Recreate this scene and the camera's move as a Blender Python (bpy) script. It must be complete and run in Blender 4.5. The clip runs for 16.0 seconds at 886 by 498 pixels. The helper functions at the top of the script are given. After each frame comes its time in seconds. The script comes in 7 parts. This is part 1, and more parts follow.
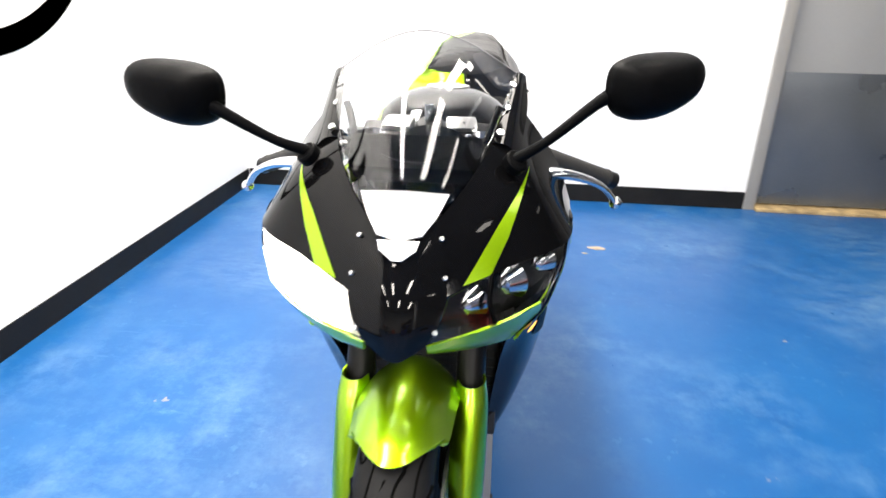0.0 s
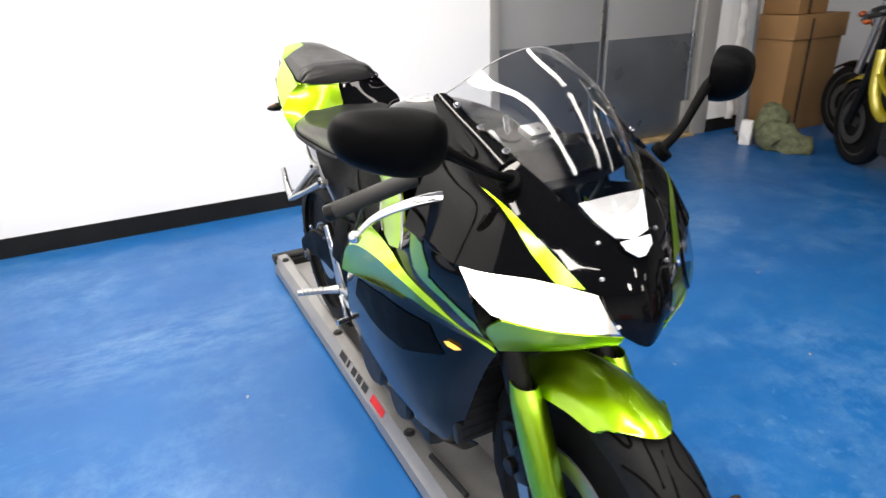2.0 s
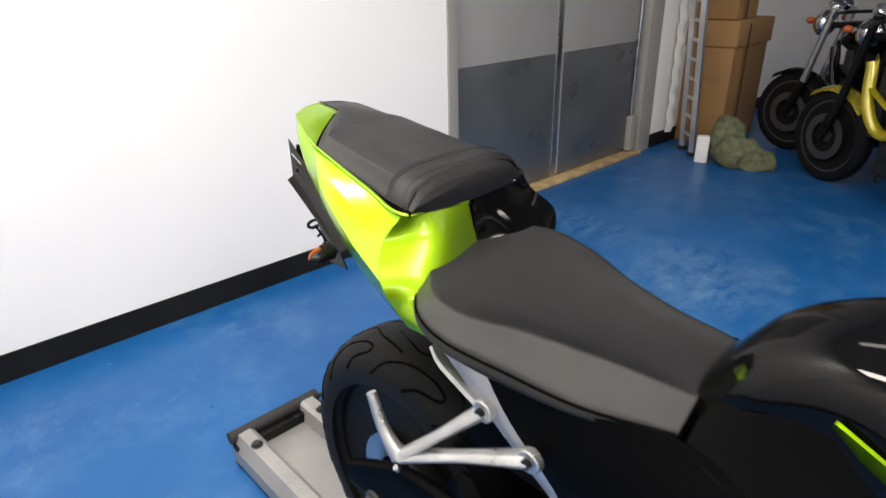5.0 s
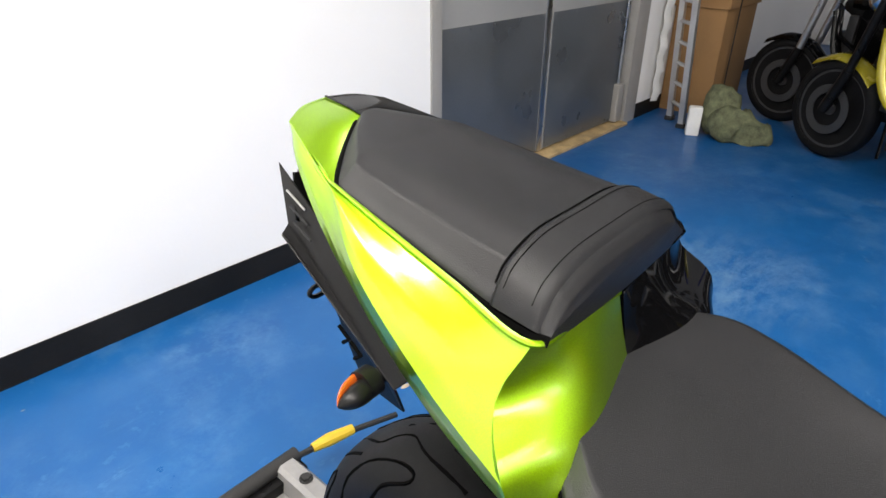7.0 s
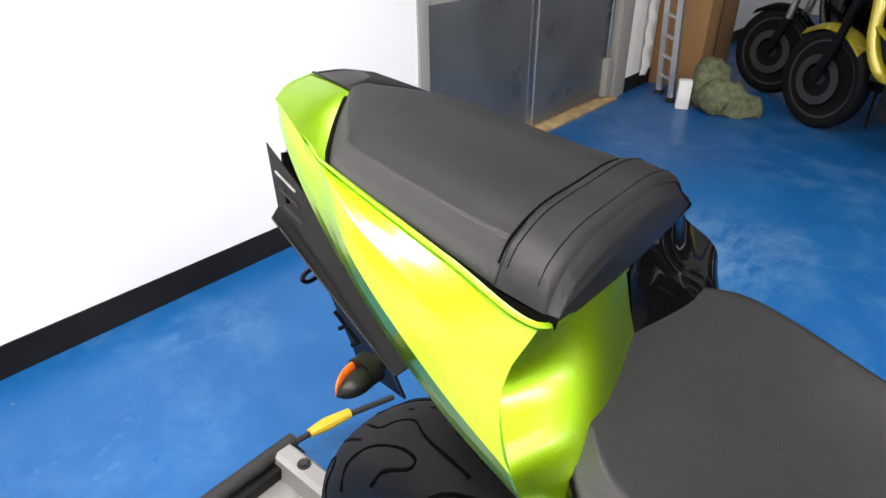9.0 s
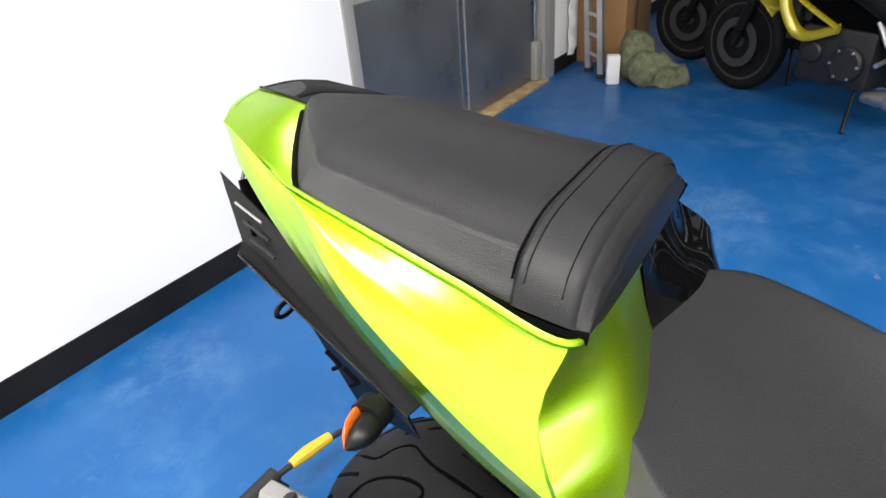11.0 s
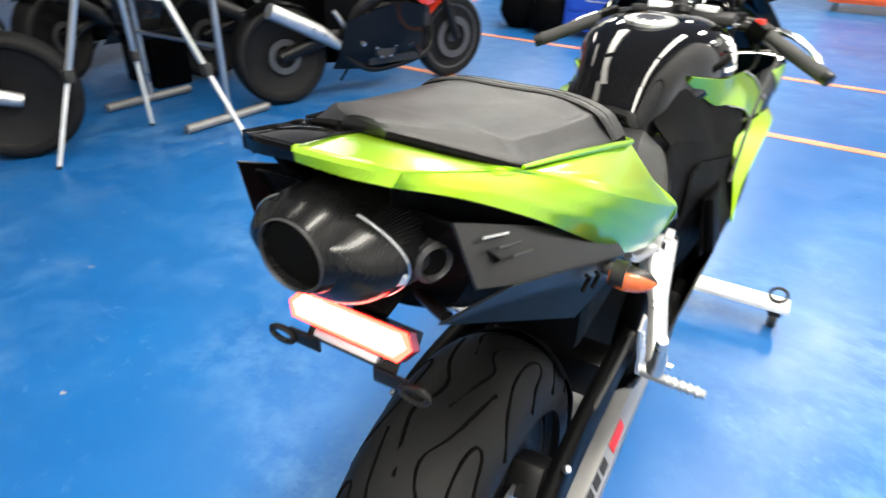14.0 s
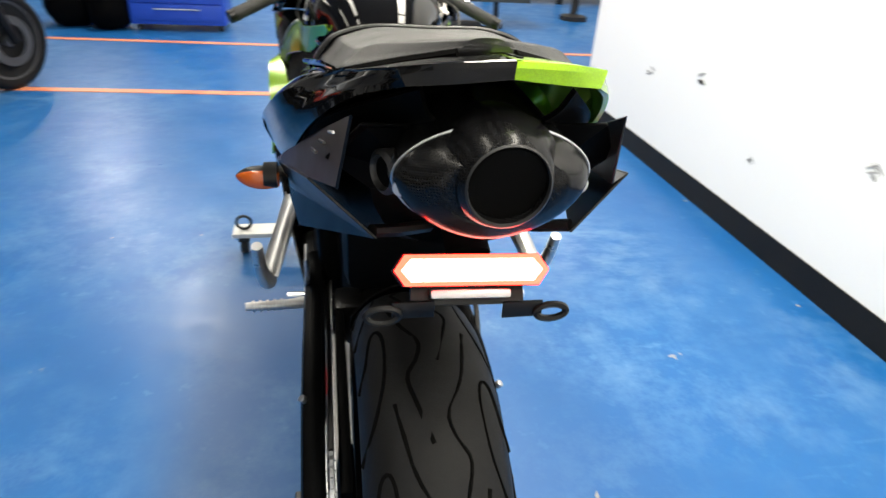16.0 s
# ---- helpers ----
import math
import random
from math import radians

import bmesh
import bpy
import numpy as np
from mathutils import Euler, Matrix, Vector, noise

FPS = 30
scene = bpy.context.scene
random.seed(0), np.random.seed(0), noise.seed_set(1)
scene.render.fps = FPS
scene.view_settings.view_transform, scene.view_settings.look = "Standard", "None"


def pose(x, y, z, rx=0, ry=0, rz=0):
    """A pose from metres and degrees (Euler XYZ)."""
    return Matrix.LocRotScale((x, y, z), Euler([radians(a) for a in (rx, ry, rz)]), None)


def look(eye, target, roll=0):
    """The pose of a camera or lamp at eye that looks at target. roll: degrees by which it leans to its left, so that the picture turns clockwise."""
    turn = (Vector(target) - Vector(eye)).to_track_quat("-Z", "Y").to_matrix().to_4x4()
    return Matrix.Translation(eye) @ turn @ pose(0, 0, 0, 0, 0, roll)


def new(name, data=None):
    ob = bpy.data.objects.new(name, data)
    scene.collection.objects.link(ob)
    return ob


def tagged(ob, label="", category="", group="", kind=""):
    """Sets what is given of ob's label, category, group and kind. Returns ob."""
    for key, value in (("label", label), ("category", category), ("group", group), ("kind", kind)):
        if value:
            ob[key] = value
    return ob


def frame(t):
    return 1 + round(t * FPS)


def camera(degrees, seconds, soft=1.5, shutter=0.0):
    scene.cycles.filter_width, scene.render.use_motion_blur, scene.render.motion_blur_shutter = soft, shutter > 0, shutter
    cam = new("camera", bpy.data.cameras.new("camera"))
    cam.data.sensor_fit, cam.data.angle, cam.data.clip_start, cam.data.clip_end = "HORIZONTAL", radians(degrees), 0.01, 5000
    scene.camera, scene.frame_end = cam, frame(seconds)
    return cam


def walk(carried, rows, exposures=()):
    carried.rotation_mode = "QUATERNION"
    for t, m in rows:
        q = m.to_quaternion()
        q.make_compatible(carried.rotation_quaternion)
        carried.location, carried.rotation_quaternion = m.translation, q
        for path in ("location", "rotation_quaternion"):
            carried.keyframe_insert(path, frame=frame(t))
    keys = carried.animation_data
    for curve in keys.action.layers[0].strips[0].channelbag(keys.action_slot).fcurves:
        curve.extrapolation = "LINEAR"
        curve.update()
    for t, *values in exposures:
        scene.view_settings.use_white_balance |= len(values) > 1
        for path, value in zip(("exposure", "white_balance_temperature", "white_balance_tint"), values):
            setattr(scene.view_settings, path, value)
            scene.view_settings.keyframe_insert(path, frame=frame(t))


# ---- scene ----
cam = camera(72.1, 16.0, shutter=0.4)
PATH = [
    (0, (0.136, -1.058, 1.237), (-0.043, 0.779, 0.467), 1.0),
    (0.5, (-0.039, -1.186, 1.261), (0.051, 0.643, 0.457), -0.9),
    (1, (-0.235, -1.151, 1.253), (0.147, 0.646, 0.463), -0.6),
    (1.5, (-0.427, -1.054, 1.281), (0.145, 0.693, 0.492), -0.5),
    (2, (-0.644, -0.918, 1.288), (0.187, 0.717, 0.491), -2.1),
    (2.5, (-0.777, -0.736, 1.27), (0.219, 0.799, 0.461), 0.3),
    (3, (-0.818, -0.463, 1.291), (0.317, 0.983, 0.503), -0.8),
    (3.5, (-0.825, -0.192, 1.297), (0.471, 1.136, 0.553), -2.3),
    (4, (-0.849, 0.019, 1.288), (0.565, 1.196, 0.504), 1.2),
    (4.5, (-0.747, 0.229, 1.275), (0.62, 1.407, 0.413), 1.0),
    (5, (-0.654, 0.422, 1.328), (0.597, 1.748, 0.505), -1.3),
    (7.5, (-0.444, 0.883, 1.279), (0.891, 2.014, 0.312), 0.4),
    (8, (-0.446, 0.883, 1.275), (0.885, 2.005, 0.291), 0.0),
    (8.5, (-0.447, 0.886, 1.275), (0.883, 2.004, 0.284), 0.1),
    (9, (-0.443, 0.883, 1.277), (0.878, 2.007, 0.281), -0.6),
    (11.5, (-0.407, 1.008, 1.26), (1.044, 1.901, 0.211), -6.9),
    (12, (-0.38, 1.156, 1.245), (1.176, 1.718, 0.121), -4.5),
    (12.5, (-0.403, 1.358, 1.243), (1.231, 1.358, 0.09), -6.8),
    (13, (-0.406, 1.488, 1.239), (1.075, 0.768, 0.103), -0.2),
    (13.5, (-0.347, 1.585, 1.25), (0.917, 0.473, 0.17), -0.8),
    (14, (-0.275, 1.736, 1.255), (0.564, 0.23, 0.24), 1.4),
    (14.5, (-0.19, 1.908, 1.264), (0.375, 0.256, 0.289), -1.3),
    (15, (-0.107, 1.87, 1.227), (0.213, 0.108, 0.336), -1.4),
    (15.5, (-0.002, 1.823, 1.195), (0.065, 0.079, 0.218), 1.4),
    (16, (0.117, 1.823, 1.189), (-0.24, 0.119, 0.204), 3.8),
]
walk(cam, [(t, look(eye, target, roll)) for t, eye, target, roll in PATH], [(0, 0.38, 7000, 11), (0.7, 0.13, 7000, 11), (1.6, 0.0, 7000, 12), (3, -0.18, 7050, 12), (4, -0.31, 7050, 12), (4.5, -0.37, 7050, 12), (5, -0.33, 7050, 12), (8, 0.0, 6800, 11), (9, 0.05, 6800, 11), (12, 0.1, 6500, 11), (12.5, 0.12, 6200, 10), (13, 0.25, 6400, 10), (13.5, 0.35, 6700, 9), (14, 0.56, 7000, 7), (14.5, 0.53, 7100, 5), (15, 0.25, 7300, 5), (16, 0.1, 7300, 6)])

def area_lamp(name, x, y, z, sx, sy, watts, colour=(1.0, 0.98, 0.95)):
    data = bpy.data.lights.new(name, "AREA")
    data.shape, data.size, data.size_y, data.energy, data.color = "RECTANGLE", sx, sy, watts, colour
    ob = new(name, data)
    ob.matrix_world = pose(x, y, z)
    return ob


world = bpy.data.worlds.new("world")
scene.world = world
world.use_nodes = True
world.node_tree.nodes["Background"].inputs[0].default_value = (0.9, 0.95, 1.0, 1)
world.node_tree.nodes["Background"].inputs[1].default_value = 0.05

CEILING = 3.3
# fluorescent fixtures of the workshop: x, y, watts, length
TUBES = [(-0.75, -1.3, 78, 1.9), (-0.75, 0.7, 80, 1.9), (-0.68, 2.2, 62, 1.0), (1.1, -1.3, 39, 1.9), (1.1, 0.9, 29, 1.9), (1.4, 2.0, 6, 0.6),
         (2.95, -1.3, 18, 1.9), (3.4, 0.8, 1.2, 1.2), (5.8, 0.5, 2.5, 1.2), (-1.2, -4.55, 95, 1.4), (1.72, -4.45, 85, 1.4), (0.35, -7.0, 120, 1.4), (3.4, -7.6, 90, 1.4),
         (-3.6, -4.9, 80, 1.4), (-3.4, -7.2, 80, 1.4), (5.0, -5.5, 35, 1.4)]
for x, y, watts, long in TUBES:
    area_lamp("tube_light", x, y, CEILING - 0.12, 0.30, long, watts)

# ---- materials ----
def material(name):
    m = bpy.data.materials.new(name)
    m.use_nodes = True
    return m, m.node_tree.nodes, m.node_tree.links, m.node_tree.nodes["Principled BSDF"]


def surface(name, colour, rough=0.5, metal=0.0, coat=0.0, vary=0.12, scale=8.0, bump=0.0, bump_scale=200.0, spec=0.5, rough_vary=0.08, fine=90.0):
    """A plain material with uneven colour at two scales, uneven gloss and a fine relief."""
    m, n, l, p = material(name)
    p.inputs["Metallic"].default_value = metal
    p.inputs["Coat Weight"].default_value = coat
    p.inputs["Coat Roughness"].default_value = 0.03
    p.inputs["Specular IOR Level"].default_value = spec
    tc = n.new("ShaderNodeTexCoord")
    big, small = n.new("ShaderNodeTexNoise"), n.new("ShaderNodeTexNoise")
    big.inputs["Scale"].default_value, small.inputs["Scale"].default_value = scale, fine
    big.inputs["Detail"].default_value, small.inputs["Detail"].default_value = 4, 3
    l.new(tc.outputs["Object"], big.inputs["Vector"]); l.new(tc.outputs["Object"], small.inputs["Vector"])
    both = n.new("ShaderNodeMath"); both.operation = "MULTIPLY_ADD"
    l.new(small.outputs["Fac"], both.inputs[0]); both.inputs[1].default_value = 0.4
    l.new(big.outputs["Fac"], both.inputs[2])
    ramp = n.new("ShaderNodeValToRGB")
    ramp.color_ramp.elements[0].position, ramp.color_ramp.elements[1].position = 0.4, 1.0
    ramp.color_ramp.elements[0].color = (*[c * (1 - vary) for c in colour], 1)
    ramp.color_ramp.elements[1].color = (*[min(1, c * (1 + vary)) for c in colour], 1)
    l.new(both.outputs[0], ramp.inputs["Fac"]); l.new(ramp.outputs["Color"], p.inputs["Base Color"])
    mr = n.new("ShaderNodeMapRange")
    mr.inputs["From Min"].default_value, mr.inputs["From Max"].default_value = 0.3, 0.7
    mr.inputs["To Min"].default_value, mr.inputs["To Max"].default_value = max(0.0, rough - rough_vary), min(1, rough + rough_vary)
    l.new(big.outputs["Fac"], mr.inputs["Value"]); l.new(mr.outputs["Result"], p.inputs["Roughness"])
    if bump:
        b, f = n.new("ShaderNodeBump"), n.new("ShaderNodeTexNoise")
        f.inputs["Scale"].default_value, f.inputs["Detail"].default_value = bump_scale, 3
        l.new(tc.outputs["Object"], f.inputs["Vector"])
        b.inputs["Strength"].default_value, b.inputs["Distance"].default_value = bump, 0.002
        l.new(f.outputs["Fac"], b.inputs["Height"]); l.new(b.outputs["Normal"], p.inputs["Normal"])
    return m


def glowing(name, colour, strength):
    m, n, l, p = material(name)
    p.inputs["Base Color"].default_value = (*colour, 1)
    p.inputs["Emission Color"].default_value = (*colour, 1)
    p.inputs["Emission Strength"].default_value = strength
    return m


def glass(name, colour=(1, 1, 1), rough=0.0, ior=1.45, alpha=1.0):
    m, n, l, p = material(name)
    p.inputs["Base Color"].default_value = (*colour, 1)
    p.inputs["Transmission Weight"].default_value = 1.0
    p.inputs["Roughness"].default_value = rough
    p.inputs["IOR"].default_value = ior
    return m


def headlamp_glow():
    """Lit reflector: strongest over the lamp, weak towards the inner tip, broken by fine flutes."""
    m = glowing("lit_headlamp", (1.0, 0.95, 0.88), 9.0)
    n, l, p = m.node_tree.nodes, m.node_tree.links, m.node_tree.nodes["Principled BSDF"]
    tc, sp_, no = n.new("ShaderNodeTexCoord"), n.new("ShaderNodeSeparateXYZ"), n.new("ShaderNodeTexNoise")
    l.new(tc.outputs["Object"], sp_.inputs[0]); l.new(tc.outputs["Object"], no.inputs["Vector"])
    no.inputs["Scale"].default_value = 45
    fade = n.new("ShaderNodeMapRange")
    fade.inputs["From Min"].default_value, fade.inputs["From Max"].default_value = -0.062, -0.125
    fade.inputs["To Min"].default_value, fade.inputs["To Max"].default_value = 0.22, 9.0
    l.new(sp_.outputs["X"], fade.inputs["Value"])
    mul = n.new("ShaderNodeMath"); mul.operation = "MULTIPLY"
    l.new(fade.outputs["Result"], mul.inputs[0]); l.new(no.outputs["Fac"], mul.inputs[1])
    twice = n.new("ShaderNodeMath"); twice.operation = "MULTIPLY"; twice.inputs[1].default_value = 1.9
    l.new(mul.outputs[0], twice.inputs[0]); l.new(twice.outputs[0], p.inputs["Emission Strength"])
    return m


def floor_epoxy():
    """Blue epoxy: worn pale patches, streaks, a few bare chips, uneven gloss."""
    m, n, l, p = material("floor_epoxy")
    tc = n.new("ShaderNodeTexCoord")

    def noise_at(scale, detail=5, rough=0.6, stretch=None):
        t = n.new("ShaderNodeTexNoise")
        t.inputs["Scale"].default_value, t.inputs["Detail"].default_value, t.inputs["Roughness"].default_value = scale, detail, rough
        if stretch:
            mp = n.new("ShaderNodeMapping"); mp.inputs["Scale"].default_value = stretch[:3]; mp.inputs["Rotation"].default_value = (0, 0, stretch[3])
            l.new(tc.outputs["Object"], mp.inputs["Vector"]); l.new(mp.outputs["Vector"], t.inputs["Vector"])
        else:
            l.new(tc.outputs["Object"], t.inputs["Vector"])
        return t.outputs["Fac"]

    def ramp(fac, a, b):
        r = n.new("ShaderNodeMapRange"); r.inputs["From Min"].default_value, r.inputs["From Max"].default_value = a, b
        l.new(fac, r.inputs["Value"]); return r.outputs["Result"]

    def mix(fac, a, b):
        x = n.new("ShaderNodeMix"); x.data_type = "RGBA"
        l.new(fac, x.inputs["Factor"])
        for socket, v in ((x.inputs[6], a), (x.inputs[7], b)):
            if isinstance(v, tuple):
                socket.default_value = (*v, 1)
            else:
                l.new(v, socket)
        return x.outputs[2]

    def times(a, b):
        x = n.new("ShaderNodeMath"); x.operation = "MULTIPLY"
        l.new(a, x.inputs[0])
        if isinstance(b, float):
            x.inputs[1].default_value = b
        else:
            l.new(b, x.inputs[1])
        return x.outputs[0]

    base = mix(ramp(noise_at(0.9, 4), 0.3, 0.7), (0.003, 0.074, 0.245), (0.005, 0.096, 0.285))
    wear = times(times(ramp(noise_at(1.1, 3), 0.42, 0.62), ramp(noise_at(6.0, 8, 0.75), 0.44, 0.68)), 0.52)
    base = mix(wear, base, (0.11, 0.24, 0.41))
    streak = times(times(ramp(noise_at(3.0, 6, 0.7, (1.0, 7.0, 1.0, 0.5)), 0.6, 0.75), ramp(noise_at(0.8, 2), 0.5, 0.65)), 0.5)
    base = mix(streak, base, (0.12, 0.25, 0.44))
    def zone(x, y, sx, sy):
        """1 in the middle of a worn place, fading to 0 at its rim."""
        mp = n.new("ShaderNodeMapping"); mp.inputs["Location"].default_value = (-x / sx, -y / sy, 0); mp.inputs["Scale"].default_value = (1 / sx, 1 / sy, 1)
        l.new(tc.outputs["Object"], mp.inputs["Vector"])
        d = n.new("ShaderNodeVectorMath"); d.operation = "LENGTH"; l.new(mp.outputs["Vector"], d.inputs[0])
        return ramp(d.outputs["Value"], 1.0, 0.25)

    scratches = ramp(noise_at(4.0, 10, 0.74, (1.6, 3.6, 1.0, 0.35)), 0.42, 0.66)
    for x, y, sx, sy in ((-0.72, 1.50, 0.85, 0.34), (1.95, 1.45, 0.6, 0.45), (2.15, 2.35, 0.35, 0.6), (-0.9, -0.2, 0.5, 0.5)):
        base = mix(times(times(zone(x, y, sx, sy), scratches), 0.50), base, (0.15, 0.27, 0.40))
    flecks = times(ramp(noise_at(22.0, 3, 0.6), 0.60, 0.68), ramp(noise_at(1.6, 3), 0.46, 0.62))
    base = mix(times(flecks, 0.14), base, (0.16, 0.33, 0.52))
    chips = times(ramp(noise_at(9.0, 3, 0.5), 0.735, 0.75), ramp(noise_at(1.3, 2), 0.48, 0.58))
    base = mix(chips, base, (0.34, 0.29, 0.23))
    grime = times(ramp(noise_at(2.2, 8, 0.7), 0.55, 0.8), 0.35)
    base = mix(grime, base, (0.010, 0.05, 0.18))
    l.new(base, p.inputs["Base Color"])
    p.inputs["Specular IOR Level"].default_value = 0.36
    r = n.new("ShaderNodeMapRange"); r.inputs["To Min"].default_value, r.inputs["To Max"].default_value = 0.27, 0.46
    r.inputs["From Min"].default_value, r.inputs["From Max"].default_value = 0.3, 0.75
    l.new(noise_at(4.0, 7, 0.7), r.inputs["Value"]); l.new(r.outputs["Result"], p.inputs["Roughness"])
    b = n.new("ShaderNodeBump"); b.inputs["Strength"].default_value, b.inputs["Distance"].default_value = 0.12, 0.004
    l.new(noise_at(14.0, 6, 0.6), b.inputs["Height"]); l.new(b.outputs["Normal"], p.inputs["Normal"])
    return m


def carbon():
    """Woven carbon fibre under lacquer."""
    m, n, l, p = material("carbon_fibre")
    tc, mp, ch = n.new("ShaderNodeTexCoord"), n.new("ShaderNodeMapping"), n.new("ShaderNodeTexChecker")
    mp.inputs["Rotation"].default_value = (0.5, 0.4, 0.785)
    l.new(tc.outputs["Object"], mp.inputs["Vector"]); l.new(mp.outputs["Vector"], ch.inputs["Vector"])
    ch.inputs["Scale"].default_value = 620
    ch.inputs["Color1"].default_value, ch.inputs["Color2"].default_value = (0.002, 0.002, 0.0022, 1), (0.008, 0.008, 0.0085, 1)
    l.new(ch.outputs["Color"], p.inputs["Base Color"])
    p.inputs["Roughness"].default_value, p.inputs["Coat Weight"].default_value, p.inputs["Coat Roughness"].default_value = 0.26, 0.08, 0.06
    p.inputs["Specular IOR Level"].default_value = 0.12
    return m


def candy(name, colour, flake=0.0):
    """Metallic lime paint under clear lacquer."""
    m, n, l, p = material(name)
    tc, no, ra = n.new("ShaderNodeTexCoord"), n.new("ShaderNodeTexNoise"), n.new("ShaderNodeValToRGB")
    no.inputs["Scale"].default_value, no.inputs["Detail"].default_value = 900, 2
    l.new(tc.outputs["Object"], no.inputs["Vector"]); l.new(no.outputs["Fac"], ra.inputs["Fac"])
    ra.color_ramp.elements[0].position, ra.color_ramp.elements[1].position = 0.3, 0.7
    ra.color_ramp.elements[0].color = (*[c * 0.86 for c in colour], 1)
    ra.color_ramp.elements[1].color = (*[min(1, c * 1.1) for c in colour], 1)
    l.new(ra.outputs["Color"], p.inputs["Base Color"])
    p.inputs["Metallic"].default_value, p.inputs["Roughness"].default_value = 1.0, 0.36
    p.inputs["Coat Weight"].default_value, p.inputs["Coat Roughness"].default_value = 1.0, 0.17
    p.inputs["Coat Tint"].default_value = (0.80, 0.97, 0.6, 1)
    p.inputs["Coat IOR"].default_value = 1.55
    return m


FLOOR = floor_epoxy()
WALL = surface("wall_paint", (0.86, 0.86, 0.85), 0.55, vary=0.02, scale=1.2, bump=0.05, bump_scale=60)
FARWALL = surface("grey_wall_paint", (0.55, 0.55, 0.54), 0.6, vary=0.04, scale=1.5, bump=0.05, bump_scale=60)
CEIL = surface("dark_ceiling_panels", (0.30, 0.30, 0.305), 0.8, vary=0.04)
BASE = surface("black_vinyl_base", (0.011, 0.011, 0.011), 0.5, vary=0.3, scale=5, spec=0.15)
CHIP = surface("bare_concrete", (0.36, 0.29, 0.21), 0.85, vary=0.3, scale=40, bump=0.3)
SCUFF = surface("scuff_mark", (0.35, 0.35, 0.35), 0.7, vary=0.4, scale=30)
DOORPAINT = surface("grey_door_paint", (0.30, 0.30, 0.29), 0.4, vary=0.06, scale=2)
FRAMEPAINT = surface("grey_frame_paint", (0.30, 0.29, 0.27), 0.45, vary=0.08, scale=3)
KICK = surface("steel_kick_plate", (0.16, 0.175, 0.19), 0.36, metal=0.6, vary=0.12, scale=3, rough_vary=0.12)
STEEL = surface("brushed_steel", (0.52, 0.53, 0.54), 0.32, metal=1.0, vary=0.1)
WOODSILL = surface("worn_wood_threshold", (0.42, 0.30, 0.15), 0.6, vary=0.45, scale=14, bump=0.2)
LINE = surface("orange_floor_paint", (0.62, 0.21, 0.11), 0.4, vary=0.3, scale=6)
CARD = surface("cardboard", (0.30, 0.165, 0.065), 0.8, vary=0.12, scale=4, bump=0.1)
ALU = surface("ladder_aluminium", (0.6, 0.6, 0.6), 0.4, metal=0.9, vary=0.12)
CLOTH = surface("olive_canvas", (0.11, 0.12, 0.065), 0.9, vary=0.6, scale=22, bump=0.5, bump_scale=300)
GREEN = candy("lime_metallic_paint", (0.44, 0.64, 0.004))
BLACK = surface("gloss_black_paint", (0.0025, 0.0025, 0.0028), 0.06, coat=0.36, vary=0.15, rough_vary=0.02, spec=0.03)
MATTE = surface("black_textured_plastic", (0.0016, 0.0017, 0.0020), 0.42, vary=0.2, scale=12, bump=0.25, bump_scale=900, spec=0.03)
SATIN = surface("satin_black_metal", (0.005, 0.005, 0.0053), 0.34, vary=0.25, scale=10, spec=0.2)
VINYL = surface("black_seat_vinyl", (0.0085, 0.0086, 0.0096), 0.35, spec=0.33, vary=0.12, scale=16, bump=0.3, bump_scale=1100, rough_vary=0.05)
RUBBER = surface("tyre_rubber", (0.008, 0.008, 0.0085), 0.55, spec=0.13, vary=0.3, scale=9, bump=0.2, bump_scale=500)
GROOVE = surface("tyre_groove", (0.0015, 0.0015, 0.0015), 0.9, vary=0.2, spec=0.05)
GRIP = surface("grip_rubber", (0.014, 0.014, 0.014), 0.7, vary=0.2, bump=0.5, bump_scale=700)
CAST = surface("cast_aluminium", (0.50, 0.50, 0.50), 0.34, metal=0.85, vary=0.12, scale=25, bump=0.1)
SILVER = surface("silver_paint", (0.44, 0.44, 0.45), 0.35, metal=0.6, vary=0.06)
CHROME = surface("polished_steel", (0.75, 0.75, 0.76), 0.12, metal=1.0, vary=0.05, rough_vary=0.04)
RIM = surface("grey_rim_paint", (0.07, 0.07, 0.072), 0.4, metal=0.5, vary=0.15)
DARK = surface("dark_engine_metal", (0.022, 0.022, 0.023), 0.5, metal=0.4, vary=0.3, scale=20)
WHITE = surface("white_vinyl", (0.85, 0.85, 0.85), 0.4, vary=0.02)
PLATE = surface("galvanised_plate", (0.30, 0.295, 0.29), 0.42, metal=0.45, vary=0.12, scale=9, rough_vary=0.12)
AMBERP = surface("amber_plastic", (0.38, 0.07, 0.007), 0.22, coat=0.5, vary=0.1)
AMBER_LIT = glowing("amber_lamp", (1.0, 0.55, 0.08), 1.2)
REDBTN = surface("red_plastic", (0.6, 0.02, 0.02), 0.35, vary=0.1)
SCREEN = glass("clear_screen", (0.95, 0.96, 0.97), 0.0, 1.42)
LENS = glass("clear_lens", (0.97, 0.97, 0.97), 0.0, 1.35)
HEADLAMP = headlamp_glow()
TAILLAMP = glowing("lit_tail_lamp", (1.0, 0.02, 0.014), 20.0)
TAILCORE = glowing("lit_tail_strip", (1.0, 0.50, 0.46), 5.0)
TAILRED = surface("red_lens", (0.22, 0.012, 0.010), 0.18, coat=0.5, vary=0.1)
MIRROR = surface("mirror_glass", (0.9, 0.9, 0.9), 0.02, metal=1.0, vary=0.0, rough_vary=0.01)
CARBON = carbon()
